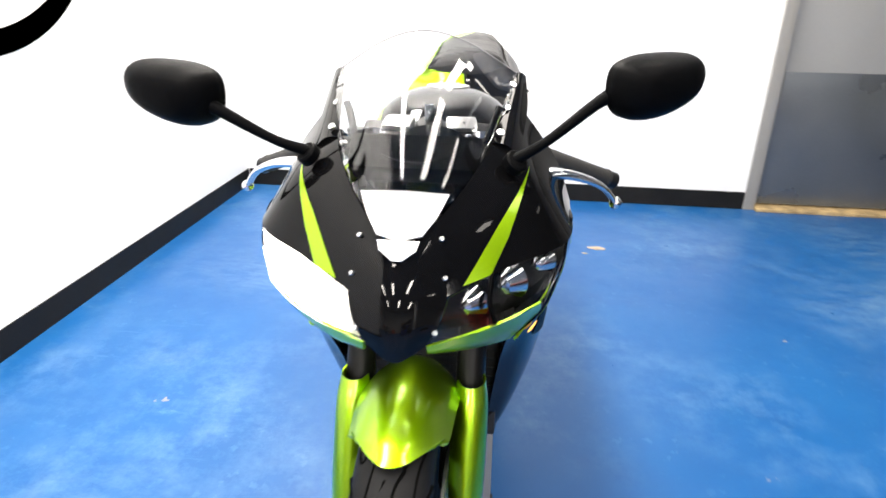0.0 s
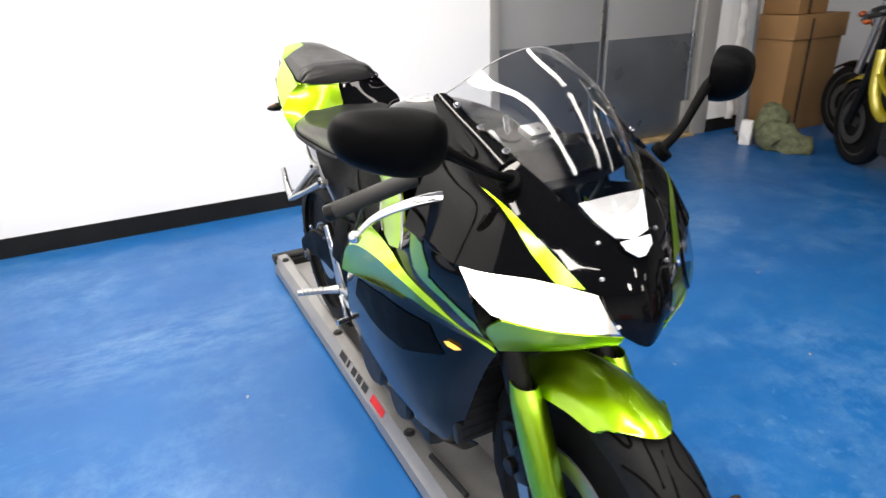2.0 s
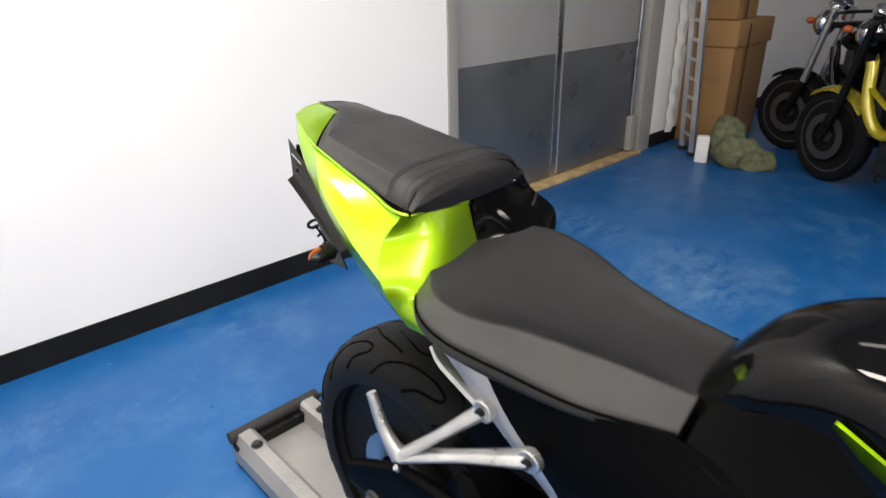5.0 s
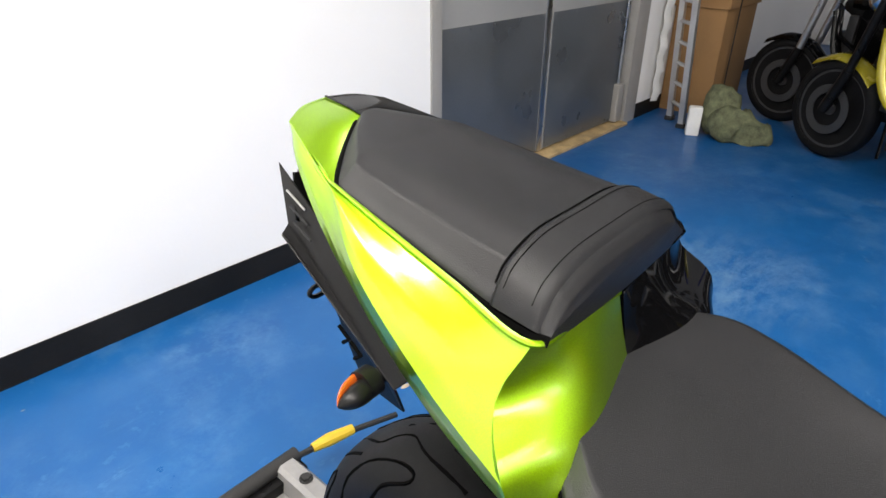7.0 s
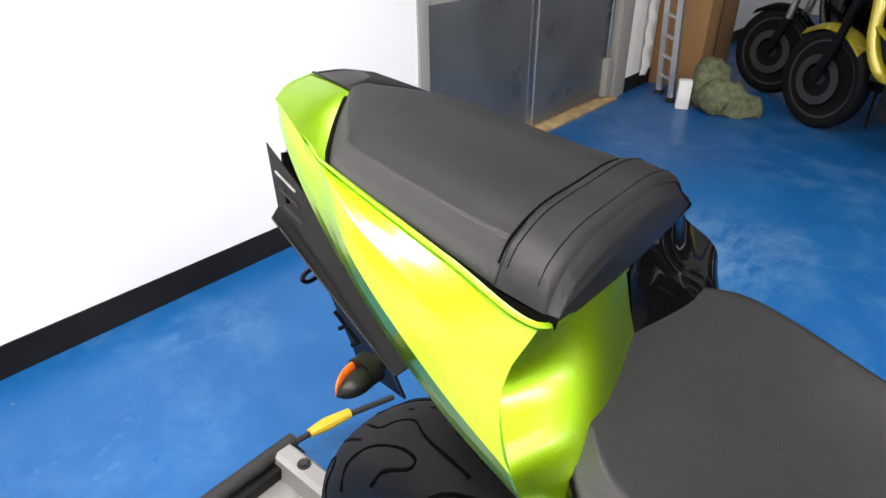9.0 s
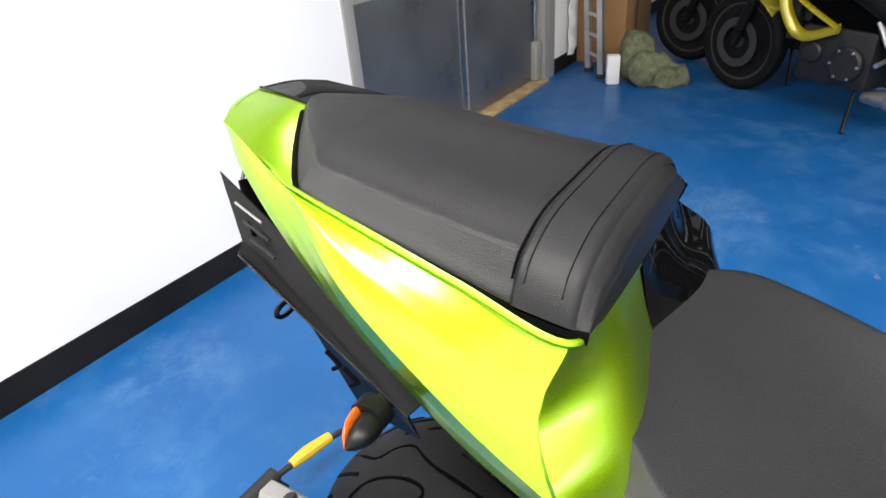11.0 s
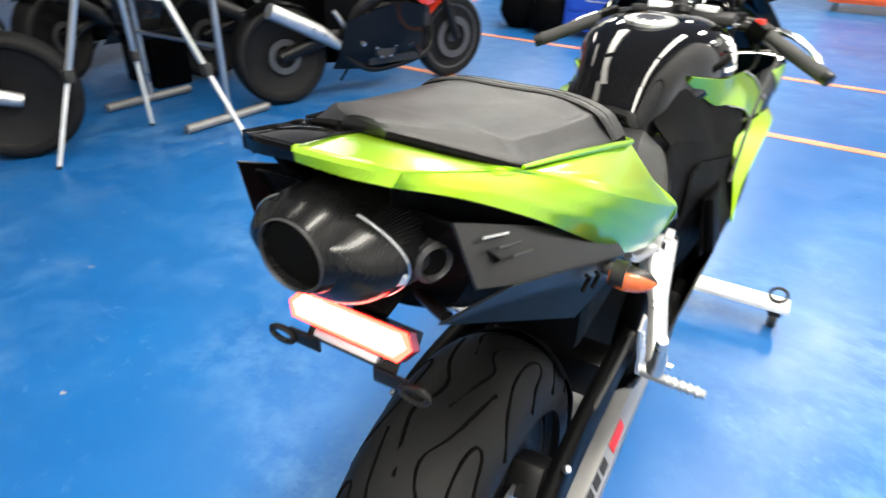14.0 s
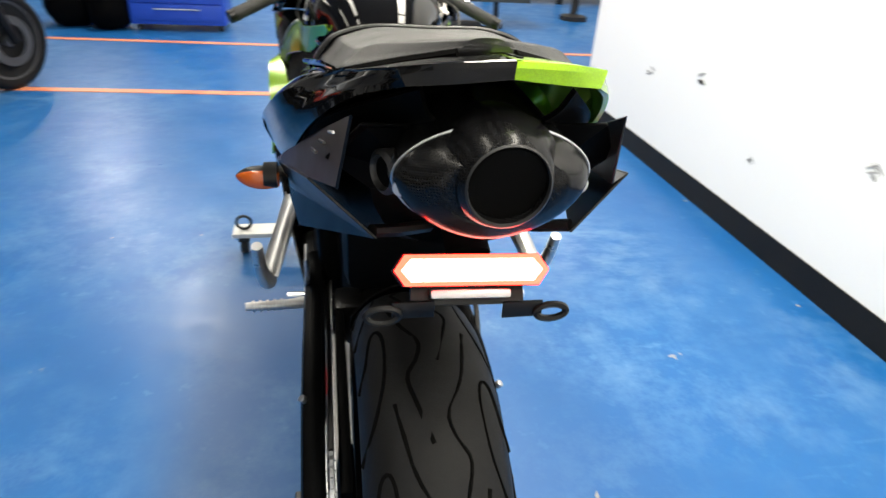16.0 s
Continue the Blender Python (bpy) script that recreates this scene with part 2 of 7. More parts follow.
YELLOW = surface("yellow_paint", (0.33, 0.28, 0.010), 0.22, metal=0.3, coat=0.8, vary=0.06)
RED = surface("red_orange_paint", (0.42, 0.026, 0.010), 0.2, coat=0.9, vary=0.06)
BLUE = surface("blue_paint", (0.012, 0.03, 0.30), 0.25, coat=0.6, vary=0.08)
CABBLUE = surface("blue_cabinet_paint", (0.01, 0.06, 0.42), 0.35, vary=0.1)
ORANGE = surface("orange_chest_paint", (0.62, 0.09, 0.02), 0.35, vary=0.1)
YELLOWGRIP = surface("yellow_plastic", (0.62, 0.42, 0.02), 0.45, vary=0.12)
PAPER = surface("white_card", (0.7, 0.7, 0.68), 0.7, vary=0.1)
FIXTURE = surface("white_lamp_housing", (0.7, 0.7, 0.7), 0.4, vary=0.03)

# ---- geometry helpers ----
def finish(name, bm, mat, smooth=40):
    bmesh.ops.recalc_face_normals(bm, faces=bm.faces)
    me = bpy.data.meshes.new(name)
    bm.to_mesh(me)
    bm.free()
    me.materials.append(mat)
    if smooth:
        me.polygons.foreach_set("use_smooth", [True] * len(me.polygons))
        me.set_sharp_from_angle(angle=radians(smooth))
    return me


def thing(name, label, category, at=(0, 0, 0), turn=0, group=""):
    """An empty at the base of a thing made of parts."""
    ob = new(name)
    ob.empty_display_size = 0.1
    ob.matrix_world = pose(*at, 0, 0, turn)
    return tagged(ob, label, category, group)


def part(name, bm, mat, parent, label="", smooth=40, world_coords=False):
    ob = new(name, finish(name, bm, mat, smooth))
    ob.parent = parent
    if world_coords:
        top = parent if parent.type == "EMPTY" else parent.parent
        ob.matrix_parent_inverse = pose(*[-v for v in top.location]) if parent.type == "EMPTY" else Matrix()
    return tagged(ob, label)


def solo(name, bm, mat, label, category, group="", kind="", smooth=40):
    return tagged(new(name, finish(name, bm, mat, smooth)), label, category, group, kind)


def spline(pts, n, closed=False):
    """n + 1 points along a Catmull-Rom curve through pts."""
    p = np.array(pts, float)
    k = len(p)
    if k == 2:
        return [p[0] + (p[1] - p[0]) * i / n for i in range(n + 1)]
    out = []
    for i in range(n + 1):
        u = i / n * (k if closed else k - 1)
        j = min(int(u), (k if closed else k - 1) - 1)
        f = u - j
        if closed:
            a, b, c, d = (p[(j + m) % k] for m in (-1, 0, 1, 2))
        else:
            b, c = p[j], p[j + 1]
            a = p[j - 1] if j > 0 else 2 * b - c
            d = p[j + 2] if j + 2 < k else 2 * c - b
        out.append(0.5 * (2 * b + (c - a) * f + (2 * a - 5 * b + 4 * c - d) * f * f + (3 * b - a - 3 * c + d) * f ** 3))
    return out


def patch(bm, grid, nu=12, nv=12, thick=0.004, side=1, inside=(0, 0.4, 0.7), linear_v=False):
    """A smooth panel through rows of control points (lateral, y, z), given thickness towards the point inside. side: -1 mirrors it."""
    rows = [[(side * a, b, c) for a, b, c in row] for row in grid]
    rows = [spline(r, nu) for r in rows]
    cols = []
    for i in range(nu + 1):
        line = [r[i] for r in rows]
        if linear_v:
            per = max(1, nv // (len(line) - 1))
            pts = [line[j] + (line[j + 1] - line[j]) * k / per for j in range(len(line) - 1) for k in range(per)] + [line[-1]]
        else:
            pts = spline(line, nv)
        cols.append(pts)
    m = len(cols[0])
    outer = np.array(cols)
    du, dv = np.gradient(outer, axis=0), np.gradient(outer, axis=1)
    nrm = np.cross(du, dv)
    nrm /= np.maximum(np.linalg.norm(nrm, axis=2, keepdims=True), 1e-9)
    mid = outer.reshape(-1, 3).mean(0)
    if (nrm.reshape(-1, 3) * (np.array(inside) - mid)).sum(1).mean() < 0:
        nrm = -nrm
    inner = outer + nrm * thick
    vo = [[bm.verts.new(v) for v in c] for c in outer]
    vi = [[bm.verts.new(v) for v in c] for c in inner]
    for i in range(nu):
        for j in range(m - 1):
            bm.faces.new((vo[i][j], vo[i + 1][j], vo[i + 1][j + 1], vo[i][j + 1]))
            bm.faces.new((vi[i][j], vi[i][j + 1], vi[i + 1][j + 1], vi[i + 1][j]))
    for i in range(nu):
        bm.faces.new((vo[i][0], vi[i][0], vi[i + 1][0], vo[i + 1][0]))
        bm.faces.new((vo[i][-1], vo[i + 1][-1], vi[i + 1][-1], vi[i][-1]))
    for j in range(m - 1):
        bm.faces.new((vo[0][j], vo[0][j + 1], vi[0][j + 1], vi[0][j]))
        bm.faces.new((vo[-1][j], vi[-1][j], vi[-1][j + 1], vo[-1][j + 1]))
    return bm


def loft(bm, rings, n_along=20, n_round=24, cap=True):
    """A closed skin through rings of points (all with the same count)."""
    rings = [spline(r, n_round, True)[:-1] for r in rings]
    lines = [spline([r[i] for r in rings], n_along) for i in range(n_round)]
    v = [[bm.verts.new(lines[i][j]) for i in range(n_round)] for j in range(n_along + 1)]
    for j in range(n_along):
        for i in range(n_round):
            k = (i + 1) % n_round
            bm.faces.new((v[j][i], v[j][k], v[j + 1][k], v[j + 1][i]))
    if cap:
        bm.faces.new(v[0]); bm.faces.new(v[-1])
    return bm


def half_ring(y, prof, left=None):
    """A ring at y from a half profile (lateral, z), top centre first, mirrored about the middle."""
    right = [(-a, y, z) for a, z in prof]
    other = [(a, y, z) for a, z in reversed(left or prof) if a > 1e-6]
    return right + other


def tube(bm, pts, radius, n=24, seg=10, smooth=True, caps=True, flat=1.0):
    """A bent rod; radius may be a list. flat squashes its section."""
    line = [Vector(p) for p in (spline(pts, n) if smooth else pts)]
    rad = radius if isinstance(radius, (list, tuple)) else [radius] * 2
    up = None
    rings = []
    for i, p in enumerate(line):
        t = (line[min(i + 1, len(line) - 1)] - line[max(i - 1, 0)]).normalized()
        if up is None:
            up = t.orthogonal().normalized() if abs(t.z) > 0.95 else (Vector((0, 0, 1)) - t * t.z).normalized()
        up = (up - t * up.dot(t)).normalized()
        sidew = t.cross(up)
        u = i / max(1, len(line) - 1) * (len(rad) - 1)
        j = min(int(u), len(rad) - 2)
        r = rad[j] + (rad[j + 1] - rad[j]) * (u - j)
        rings.append([bm.verts.new(p + (sidew * math.cos(a) + up * math.sin(a) * flat) * r) for a in (2 * math.pi * k / seg for k in range(seg))])
    for a, b in zip(rings, rings[1:]):
        for k in range(seg):
            m = (k + 1) % seg
            bm.faces.new((a[k], a[m], b[m], b[k]))
    if caps:
        bm.faces.new(rings[0]); bm.faces.new(rings[-1])
    return bm


def lathe(bm, prof, m, seg=48, closed=False):
    """Profile (radius, along) turned round the local x axis, set by the matrix m."""
    rings = []
    for k in range(seg):
        a = 2 * math.pi * k / seg
        rings.append([bm.verts.new(m @ Vector((h, r * math.cos(a), r * math.sin(a)))) for r, h in prof])
    last = len(prof) if closed else len(prof) - 1
    for k in range(seg):
        a, b = rings[k], rings[(k + 1) % seg]
        for j in range(last):
            i = (j + 1) % len(prof)
            bm.faces.new((a[j], a[i], b[i], b[j]))
    if not closed:
        for j in (0, -1):
            if prof[j][0] > 1e-5:
                bm.faces.new([r[j] for r in rings])
            else:
                bmesh.ops.remove_doubles(bm, verts=[r[j] for r in rings], dist=1e-6)
    return bm


def block(bm, a, b, bevel=0.003, m=None):
    """A box from corner a to corner b with bevelled edges."""
    made = bmesh.ops.create_cube(bm, size=1)["verts"]
    for v in made:
        v.co = Vector([(a[i] + b[i]) / 2 + v.co[i] * (b[i] - a[i]) for i in range(3)])
    if bevel:
        edges = list({e for v in made for e in v.link_edges})
        res = bmesh.ops.bevel(bm, geom=edges, offset=bevel, segments=2, affect="EDGES", profile=0.6)
        made = list({v for f in res["faces"] for v in f.verts} | {v for v in made if v.is_valid})
    if m is not None:
        bmesh.ops.transform(bm, matrix=m, verts=made)
    return bm


def slab(bm, pts, thick, bevel=0.0015):
    """A flat plate from a polygon in space, thickened both ways along its normal."""
    p = [Vector(v) for v in pts]
    nrm = Vector((0, 0, 0))
    for i in range(len(p)):
        nrm += p[i].cross(p[(i + 1) % len(p)])
    nrm.normalize()
    lo = [bm.verts.new(v - nrm * thick / 2) for v in p]
    hi = [bm.verts.new(v + nrm * thick / 2) for v in p]
    faces = [bm.faces.new(hi), bm.faces.new(list(reversed(lo)))]
    for i in range(len(p)):
        k = (i + 1) % len(p)
        faces.append(bm.faces.new((lo[i], lo[k], hi[k], hi[i])))
    if bevel:
        rim = [e for f in faces[:2] for e in f.edges]
        bmesh.ops.bevel(bm, geom=rim, offset=bevel, segments=1, affect="EDGES")
    return bm


def ball(bm, m, power=1.0, seg=20, rings=12):
    """A unit ball, squared off by power below 1, set by the matrix m."""
    made = bmesh.ops.create_uvsphere(bm, u_segments=seg, v_segments=rings, radius=1)["verts"]
    for v in made:
        v.co = m @ Vector([math.copysign(abs(c) ** power, c) for c in v.co])
    return bm


def scaled(x, y, z, sx, sy, sz, rx=0, ry=0, rz=0):
    return pose(x, y, z, rx, ry, rz) @ Matrix.Diagonal((sx, sy, sz, 1))


def disc(bm, at, axis, radius, depth, seg=20, bevel=0.0):
    """A short round bar centred at a point."""
    q = Vector((1, 0, 0)).rotation_difference(Vector(axis)).to_matrix().to_4x4()
    c = bevel or min(radius, depth) * 0.15
    prof = [(0, -depth / 2), (radius - c, -depth / 2), (radius, -depth / 2 + c), (radius, depth / 2 - c), (radius - c, depth / 2), (0, depth / 2)]
    return lathe(bm, prof, Matrix.Translation(at) @ q, seg)


def decal(target, outline, along, start, lift=0.0015, cuts=4):
    """A thin film of that outline laid onto the target mesh. along: the way in which it is pressed on; outline: points in the two other axes."""
    from mathutils.bvhtree import BVHTree
    src = bmesh.new()
    src.from_mesh(target.data)
    tree = BVHTree.FromBMesh(src)
    bm = bmesh.new()
    ax = [0, 1, 2].index(int(np.argmax(np.abs(along))))
    def full(p):
        q = list(p); q.insert(ax, start); return Vector(q)
    bm.faces.new([bm.verts.new(full(p)) for p in outline])
    bmesh.ops.triangulate(bm, faces=bm.faces)
    for _ in range(cuts):
        long = [e for e in bm.edges if e.calc_length() > 0.012]
        if not long:
            break
        bmesh.ops.subdivide_edges(bm, edges=long, cuts=1)
        bmesh.ops.triangulate(bm, faces=[f for f in bm.faces if len(f.verts) > 3])
    gone = []
    for v in bm.verts:
        hit, nrm, _, _ = tree.ray_cast(v.co, Vector(along))
        if hit is None:
            hit, nrm, _, far = tree.find_nearest(v.co + Vector(along) * 0.02)
        if nrm.dot(Vector(along)) > 0:
            nrm = -nrm
        v.co = hit + nrm * lift
    src.free()
    return bm

# ---- the setting ----
def structure(name, bm, mat, smooth=0):
    return tagged(new(name, finish(name, bm, mat, smooth)), kind="structure")


def plain(name, a, b, mat, bevel=0.0, m=None):
    ob = structure(name, block(bmesh.new(), a, b, bevel), mat)
    if m is not None:
        ob.matrix_world = m
    return ob


WX, WEND = -1.61, -2.06                       # side wall and its free end
BACK = pose(WX, 2.885, 0, 0, 0, -0.95)         # back wall: local x runs along it, its face at local y = 0
DOOR0, DOOR1 = 3.29, 5.50                     # outer edges of the door frame along the back wall
plain("floor", (-6, -10, -0.15), (9, 4.0, 0), FLOOR)
plain("ceiling", (-6, -10, CEILING), (9, 4.0, CEILING + 0.1), CEIL)
plain("wall_side", (WX - 0.12, WEND, 0), (WX, 3.1, CEILING), WALL)
plain("wall_back_1", (-0.3, 0, 0), (DOOR0, 0.15, CEILING), WALL, m=BACK)
plain("wall_back_2", (DOOR1, 0, 0), (10.5, 0.15, CEILING), WALL, m=BACK)
plain("wall_back_3", (DOOR0, 0, 2.2), (DOOR1, 0.15, CEILING), WALL, m=BACK)
plain("wall_east", (8.6, -9.85, 0), (8.75, 3.4, CEILING), FARWALL)
plain("wall_south", (-5.9, -9.95, 0), (8.75, -9.8, CEILING), FARWALL)
plain("wall_west", (-5.95, -9.8, 0), (-5.8, WEND - 0.12, CEILING), FARWALL)
plain("wall_north", (-5.8, WEND, 0), (WX - 0.12, WEND + 0.12, CEILING), WALL)
plain("baseboard_side", (WX, WEND, 0), (WX + 0.006, 2.88, 0.112), BASE, 0.002)
plain("baseboard_back", (0.01, -0.006, 0), (DOOR0, 0, 0.112), BASE, 0.002, BACK)
plain("baseboard_back_2", (DOOR1, -0.006, 0), (10.2, 0, 0.112), BASE, 0.002, BACK)

# orange lines on the floor
for n, (y0, y1) in enumerate(((-2.56, -2.34), (-4.14, -3.90))):
    bm = bmesh.new()
    slab(bm, [(4.4, y0 - 0.06, 0.002), (-5.5, y1 + 0.12, 0.002), (-5.5, y1 + 0.20, 0.002), (4.4, y0 + 0.02, 0.002)], 0.003, 0)
    structure("floor_line_%d" % (n + 1), bm, LINE)

# double door
door = tagged(new("door_1"), "grey painted double door with dark steel kick plates, closed", "door", kind="structure")
door.matrix_world = BACK


def door_part(name, bm, mat, label=""):
    ob = new(name, finish(name, bm, mat, 40))
    ob.parent = door
    return tagged(ob, label)


MID = (DOOR0 + DOOR1) / 2 - 0.065
for x0, x1, name in ((DOOR0, DOOR0 + 0.07, "jamb"), (DOOR1 - 0.17, DOOR1, "jamb")):
    door_part(name, block(bmesh.new(), (x0, -0.012, 0), (x1, 0.13, 2.2), 0.004), FRAMEPAINT)
door_part("head_jamb", block(bmesh.new(), (DOOR0 + 0.07, -0.012, 2.13), (DOOR1 - 0.17, 0.13, 2.2), 0.004), FRAMEPAINT)
for x0, x1 in ((DOOR0 + 0.074, MID - 0.02), (MID + 0.02, DOOR1 - 0.174)):
    leaf = door_part("door_leaf", block(bmesh.new(), (x0, 0.05, 0.03), (x1, 0.095, 2.126), 0.003), DOORPAINT)
    bm = block(bmesh.new(), (x0 + 0.025, 0.046, 0.035), (x1 - 0.02, 0.049, 0.85), 0.001)
    for i in range(5):
        for z in (0.835, 0.06):
            disc(bm, (x0 + 0.06 + i * (x1 - x0 - 0.11) / 4, 0.045, z), (0, 1, 0), 0.007, 0.004, 10)
    plate = new("kick_plate", finish("kick_plate", bm, KICK))
    plate.parent = leaf
    tagged(plate, "dark steel kick plate with screws")
door_part("meeting_strip", block(bmesh.new(), (MID - 0.03, 0.04, 0.03), (MID - 0.004, 0.09, 2.12), 0.003), STEEL, "bare steel edge strip")
door_part("meeting_strip", block(bmesh.new(), (MID + 0.004, 0.044, 0.03), (MID + 0.022, 0.09, 2.12), 0.003), STEEL, "bare steel edge strip")
door_part("bolt_rod", tube(bmesh.new(), [(DOOR1 - 0.235, 0.035, 0.28), (DOOR1 - 0.235, 0.035, 2.0)], 0.011, 2, 8, False), STEEL, "vertical steel bolt rod")
door_part("latch_box", block(bmesh.new(), (DOOR1 - 0.275, 0.0, 0.03), (DOOR1 - 0.20, 0.049, 0.30), 0.008), FRAMEPAINT)
door_part("threshold", block(bmesh.new(), (DOOR0 + 0.07, -0.05, 0.0), (DOOR1 - 0.17, 0.12, 0.022), 0.005), WOODSILL, "worn wooden threshold strip")
plain("wall_behind_door", (DOOR0, 0.135, 0), (DOOR1, 0.15, 2.2), FARWALL, m=BACK)

# black painted ring emblem on the side wall, and scuffs
bm = bmesh.new()
ring = []
for i in range(73):
    a = 2 * math.pi * i / 72
    ring.append([(WX + 0.002, 0.895 + (0.80 + r) * math.sin(a), 1.815 - (0.80 + r) * math.cos(a)) for r in (-0.085, 0.0)])
vs = [[bm.verts.new(p) for p in pair] for pair in ring[:-1]]
for i in range(72):
    a, b = vs[i], vs[(i + 1) % 72]
    bm.faces.new((a[0], a[1], b[1], b[0]))
bmesh.ops.solidify(bm, geom=list(bm.faces), thickness=0.001)
solo("wall_emblem", bm, BASE, "large black ring painted on white wall", "wall emblem", smooth=0)
rnd = random.Random(5)
for y, z, w in ((-0.80, 0.555, 0.06), (-1.27, 0.47, 0.05), (0.27, 0.52, 0.05), (-0.3, 0.33, 0.035), (0.64, 0.57, 0.02)):
    bm = bmesh.new()
    for _ in range(5):
        y0, z0, t = y + rnd.uniform(-w, w) * 0.5, z + rnd.uniform(-w, w) * 0.4, rnd.uniform(-0.6, 0.6)
        c, s, a, b = math.cos(t), math.sin(t), rnd.uniform(0.3, 0.6) * w, rnd.uniform(0.06, 0.16) * w
        slab(bm, [(WX + 0.001, y0 + c * u - s * v, z0 + s * u + c * v) for u, v in ((-a, 0), (-a * .3, -b), (a * .6, -b * .6), (a, 0), (a * .2, b), (-a * .6, b * .8))], 0.0008, 0)
    solo("scuff_mark", bm, SCUFF, "grey scuff rubbed on the white wall", "scuff", "scuffs on the side wall", smooth=0)

# bare patches where the floor paint has chipped off
for x, y, w in ((0.66, 2.02, 0.050), (0.59, 1.94, 0.018)):
    bm = bmesh.new()
    slab(bm, [(x + w * rnd.uniform(0.55, 1.1) * math.cos(a), y + 0.6 * w * rnd.uniform(0.5, 1.1) * math.sin(a), 0.0008) for a in [2 * math.pi * i / 11 for i in range(11)]], 0.001, 0)
    solo("paint_chip", bm, CHIP, "tan bare chip in the blue floor paint", "floor chip", "chips in the floor paint", smooth=0)

# ceiling fixtures over the tubes
for x, y, watts, long in TUBES:
    f = thing("ceiling_light", "white batten ceiling light with fluorescent tubes", "ceiling light", (x, y, CEILING), 0, "workshop ceiling lights")
    half = long / 2 + 0.04
    part("housing", block(bmesh.new(), (-0.16, -half, -0.09), (0.16, half, 0.0), 0.01), FIXTURE, f)
    for dx in (-0.09, 0.09):
        part("fluorescent_tube", tube(bmesh.new(), [(dx, 0.04 - half, -0.102), (dx, half - 0.04, -0.102)], 0.013, 2, 8, False), WHITE, f)

# ---- the lime and black sport motorcycle ----
SEATY = 0.44
bike = thing("sport_motorcycle", "lime green and black sport motorcycle parked on a wheel stand", "motorcycle", (0, SEATY, 0.045))


def bp(name, bm, mat, label="", parent=None, smooth=40):
    ob = new(name, finish(name, bm, mat, smooth))
    ob.parent = parent or bike
    if parent is None:
        ob.matrix_parent_inverse = pose(0, -SEATY, -0.045)
    return tagged(ob, label)


FA, RA = (0.0, -0.25, 0.343), (0.0, 1.178, 0.377)      # axles
FR, RR = 0.298, 0.314                                   # tyre radii


def tyre_profile(radius, width, bead, crown):
    half = width / 2
    out = []
    for i in range(17):
        a = -1.0 + 2.0 * i / 16
        x = half * math.sin(a * math.pi / 2)
        out.append((radius - crown * (1 - math.cos(a * math.pi / 2)) ** 1.15, x))
    lo = [(radius - crown - 0.018, half * 0.97), (bead + 0.012, half * 0.78), (bead, half * 0.66)]
    return [(r, -x) for r, x in reversed(lo)] + out + lo


def wheel(axle, radius, width, bead, crown, name):
    bm = lathe(bmesh.new(), tyre_profile(radius, width, bead, crown), Matrix.Translation(axle), 96)
    tyre = bp(name + "_tyre", bm, RUBBER, "worn black sport tyre with curved tread grooves")
    rim = bmesh.new()
    w = width * 0.34
    lathe(rim, [(bead + 0.006, -w), (bead - 0.012, -w), (bead - 0.022, -w * 0.6), (bead - 0.026, w * 0.6), (bead - 0.012, w), (bead + 0.006, w), (bead, 0)], Matrix.Translation(axle), 64, True)
    lathe(rim, [(0.0, -0.05), (0.034, -0.05), (0.04, -0.03), (0.04, 0.03), (0.034, 0.05), (0.0, 0.05)], Matrix.Translation(axle), 24)
    for k in range(3):
        for d in (-0.16, 0.16):
            a = 2 * math.pi * k / 3 + 0.4
            p0 = Vector(axle) + Vector((0, math.cos(a + d * 0.9), math.sin(a + d * 0.9))) * 0.034
            p1 = Vector(axle) + Vector((0, math.cos(a + d * 1.9), math.sin(a + d * 1.9))) * (bead - 0.02)
            tube(rim, [p0, (p0 + p1) / 2, p1], [0.015, 0.011, 0.013], 6, 8, flat=1.3)
    bp(name + "_rim", rim, SATIN, "black cast wheel rim")
    return tyre


def tread_point(axle, radius, width, crown, ang, u, lift):
    """A place on the tread: angle round the wheel, u from -1 to 1 across."""
    a = u
    x = width / 2 * math.sin(a * math.pi / 2)
    r = radius - crown * (1 - math.cos(a * math.pi / 2)) ** 1.15 + lift
    return (axle[0] + x, axle[1] + r * math.cos(ang), axle[2] + r * math.sin(ang))


def grooves(axle, radius, width, crown, tyre, turns, name):
    """Curved tread grooves: long zigzags either side of the middle and hooked side sipes."""
    for k in range(turns):
        a0 = 2 * math.pi * k / turns
        da = 2 * math.pi / turns
        for s in (-1, 1):
            shift = 0.0 if s < 0 else 0.5 * da
            zig = [(0.0, 0.06), (0.22, 0.16), (0.40, 0.22), (0.52, 0.12), (0.66, 0.08), (0.84, 0.22), (1.05, 0.30), (1.25, 0.36)]
            hook = [(-0.05, 0.86), (0.15, 0.60), (0.42, 0.44), (0.70, 0.40), (0.86, 0.45), (0.84, 0.56), (0.62, 0.66), (0.46, 0.84)]
            for pts, rad in ((zig, 0.0046), (hook, 0.0042)):
                line = [tread_point(axle, radius, width, crown, a0 + shift + f * da, s * u, -0.0028) for f, u in pts]
                bp(name, tube(bmesh.new(), line, rad, 22, 5, flat=0.8), GROOVE, "", tyre)


rear_tyre = wheel(RA, RR, 0.184, 0.222, 0.072, "rear")
front_tyre = wheel(FA, FR, 0.122, 0.217, 0.046, "front")
grooves(RA, RR, 0.184, 0.072, rear_tyre, 9, "tread_groove")
grooves(FA, FR, 0.122, 0.046, front_tyre, 9, "tread_groove")

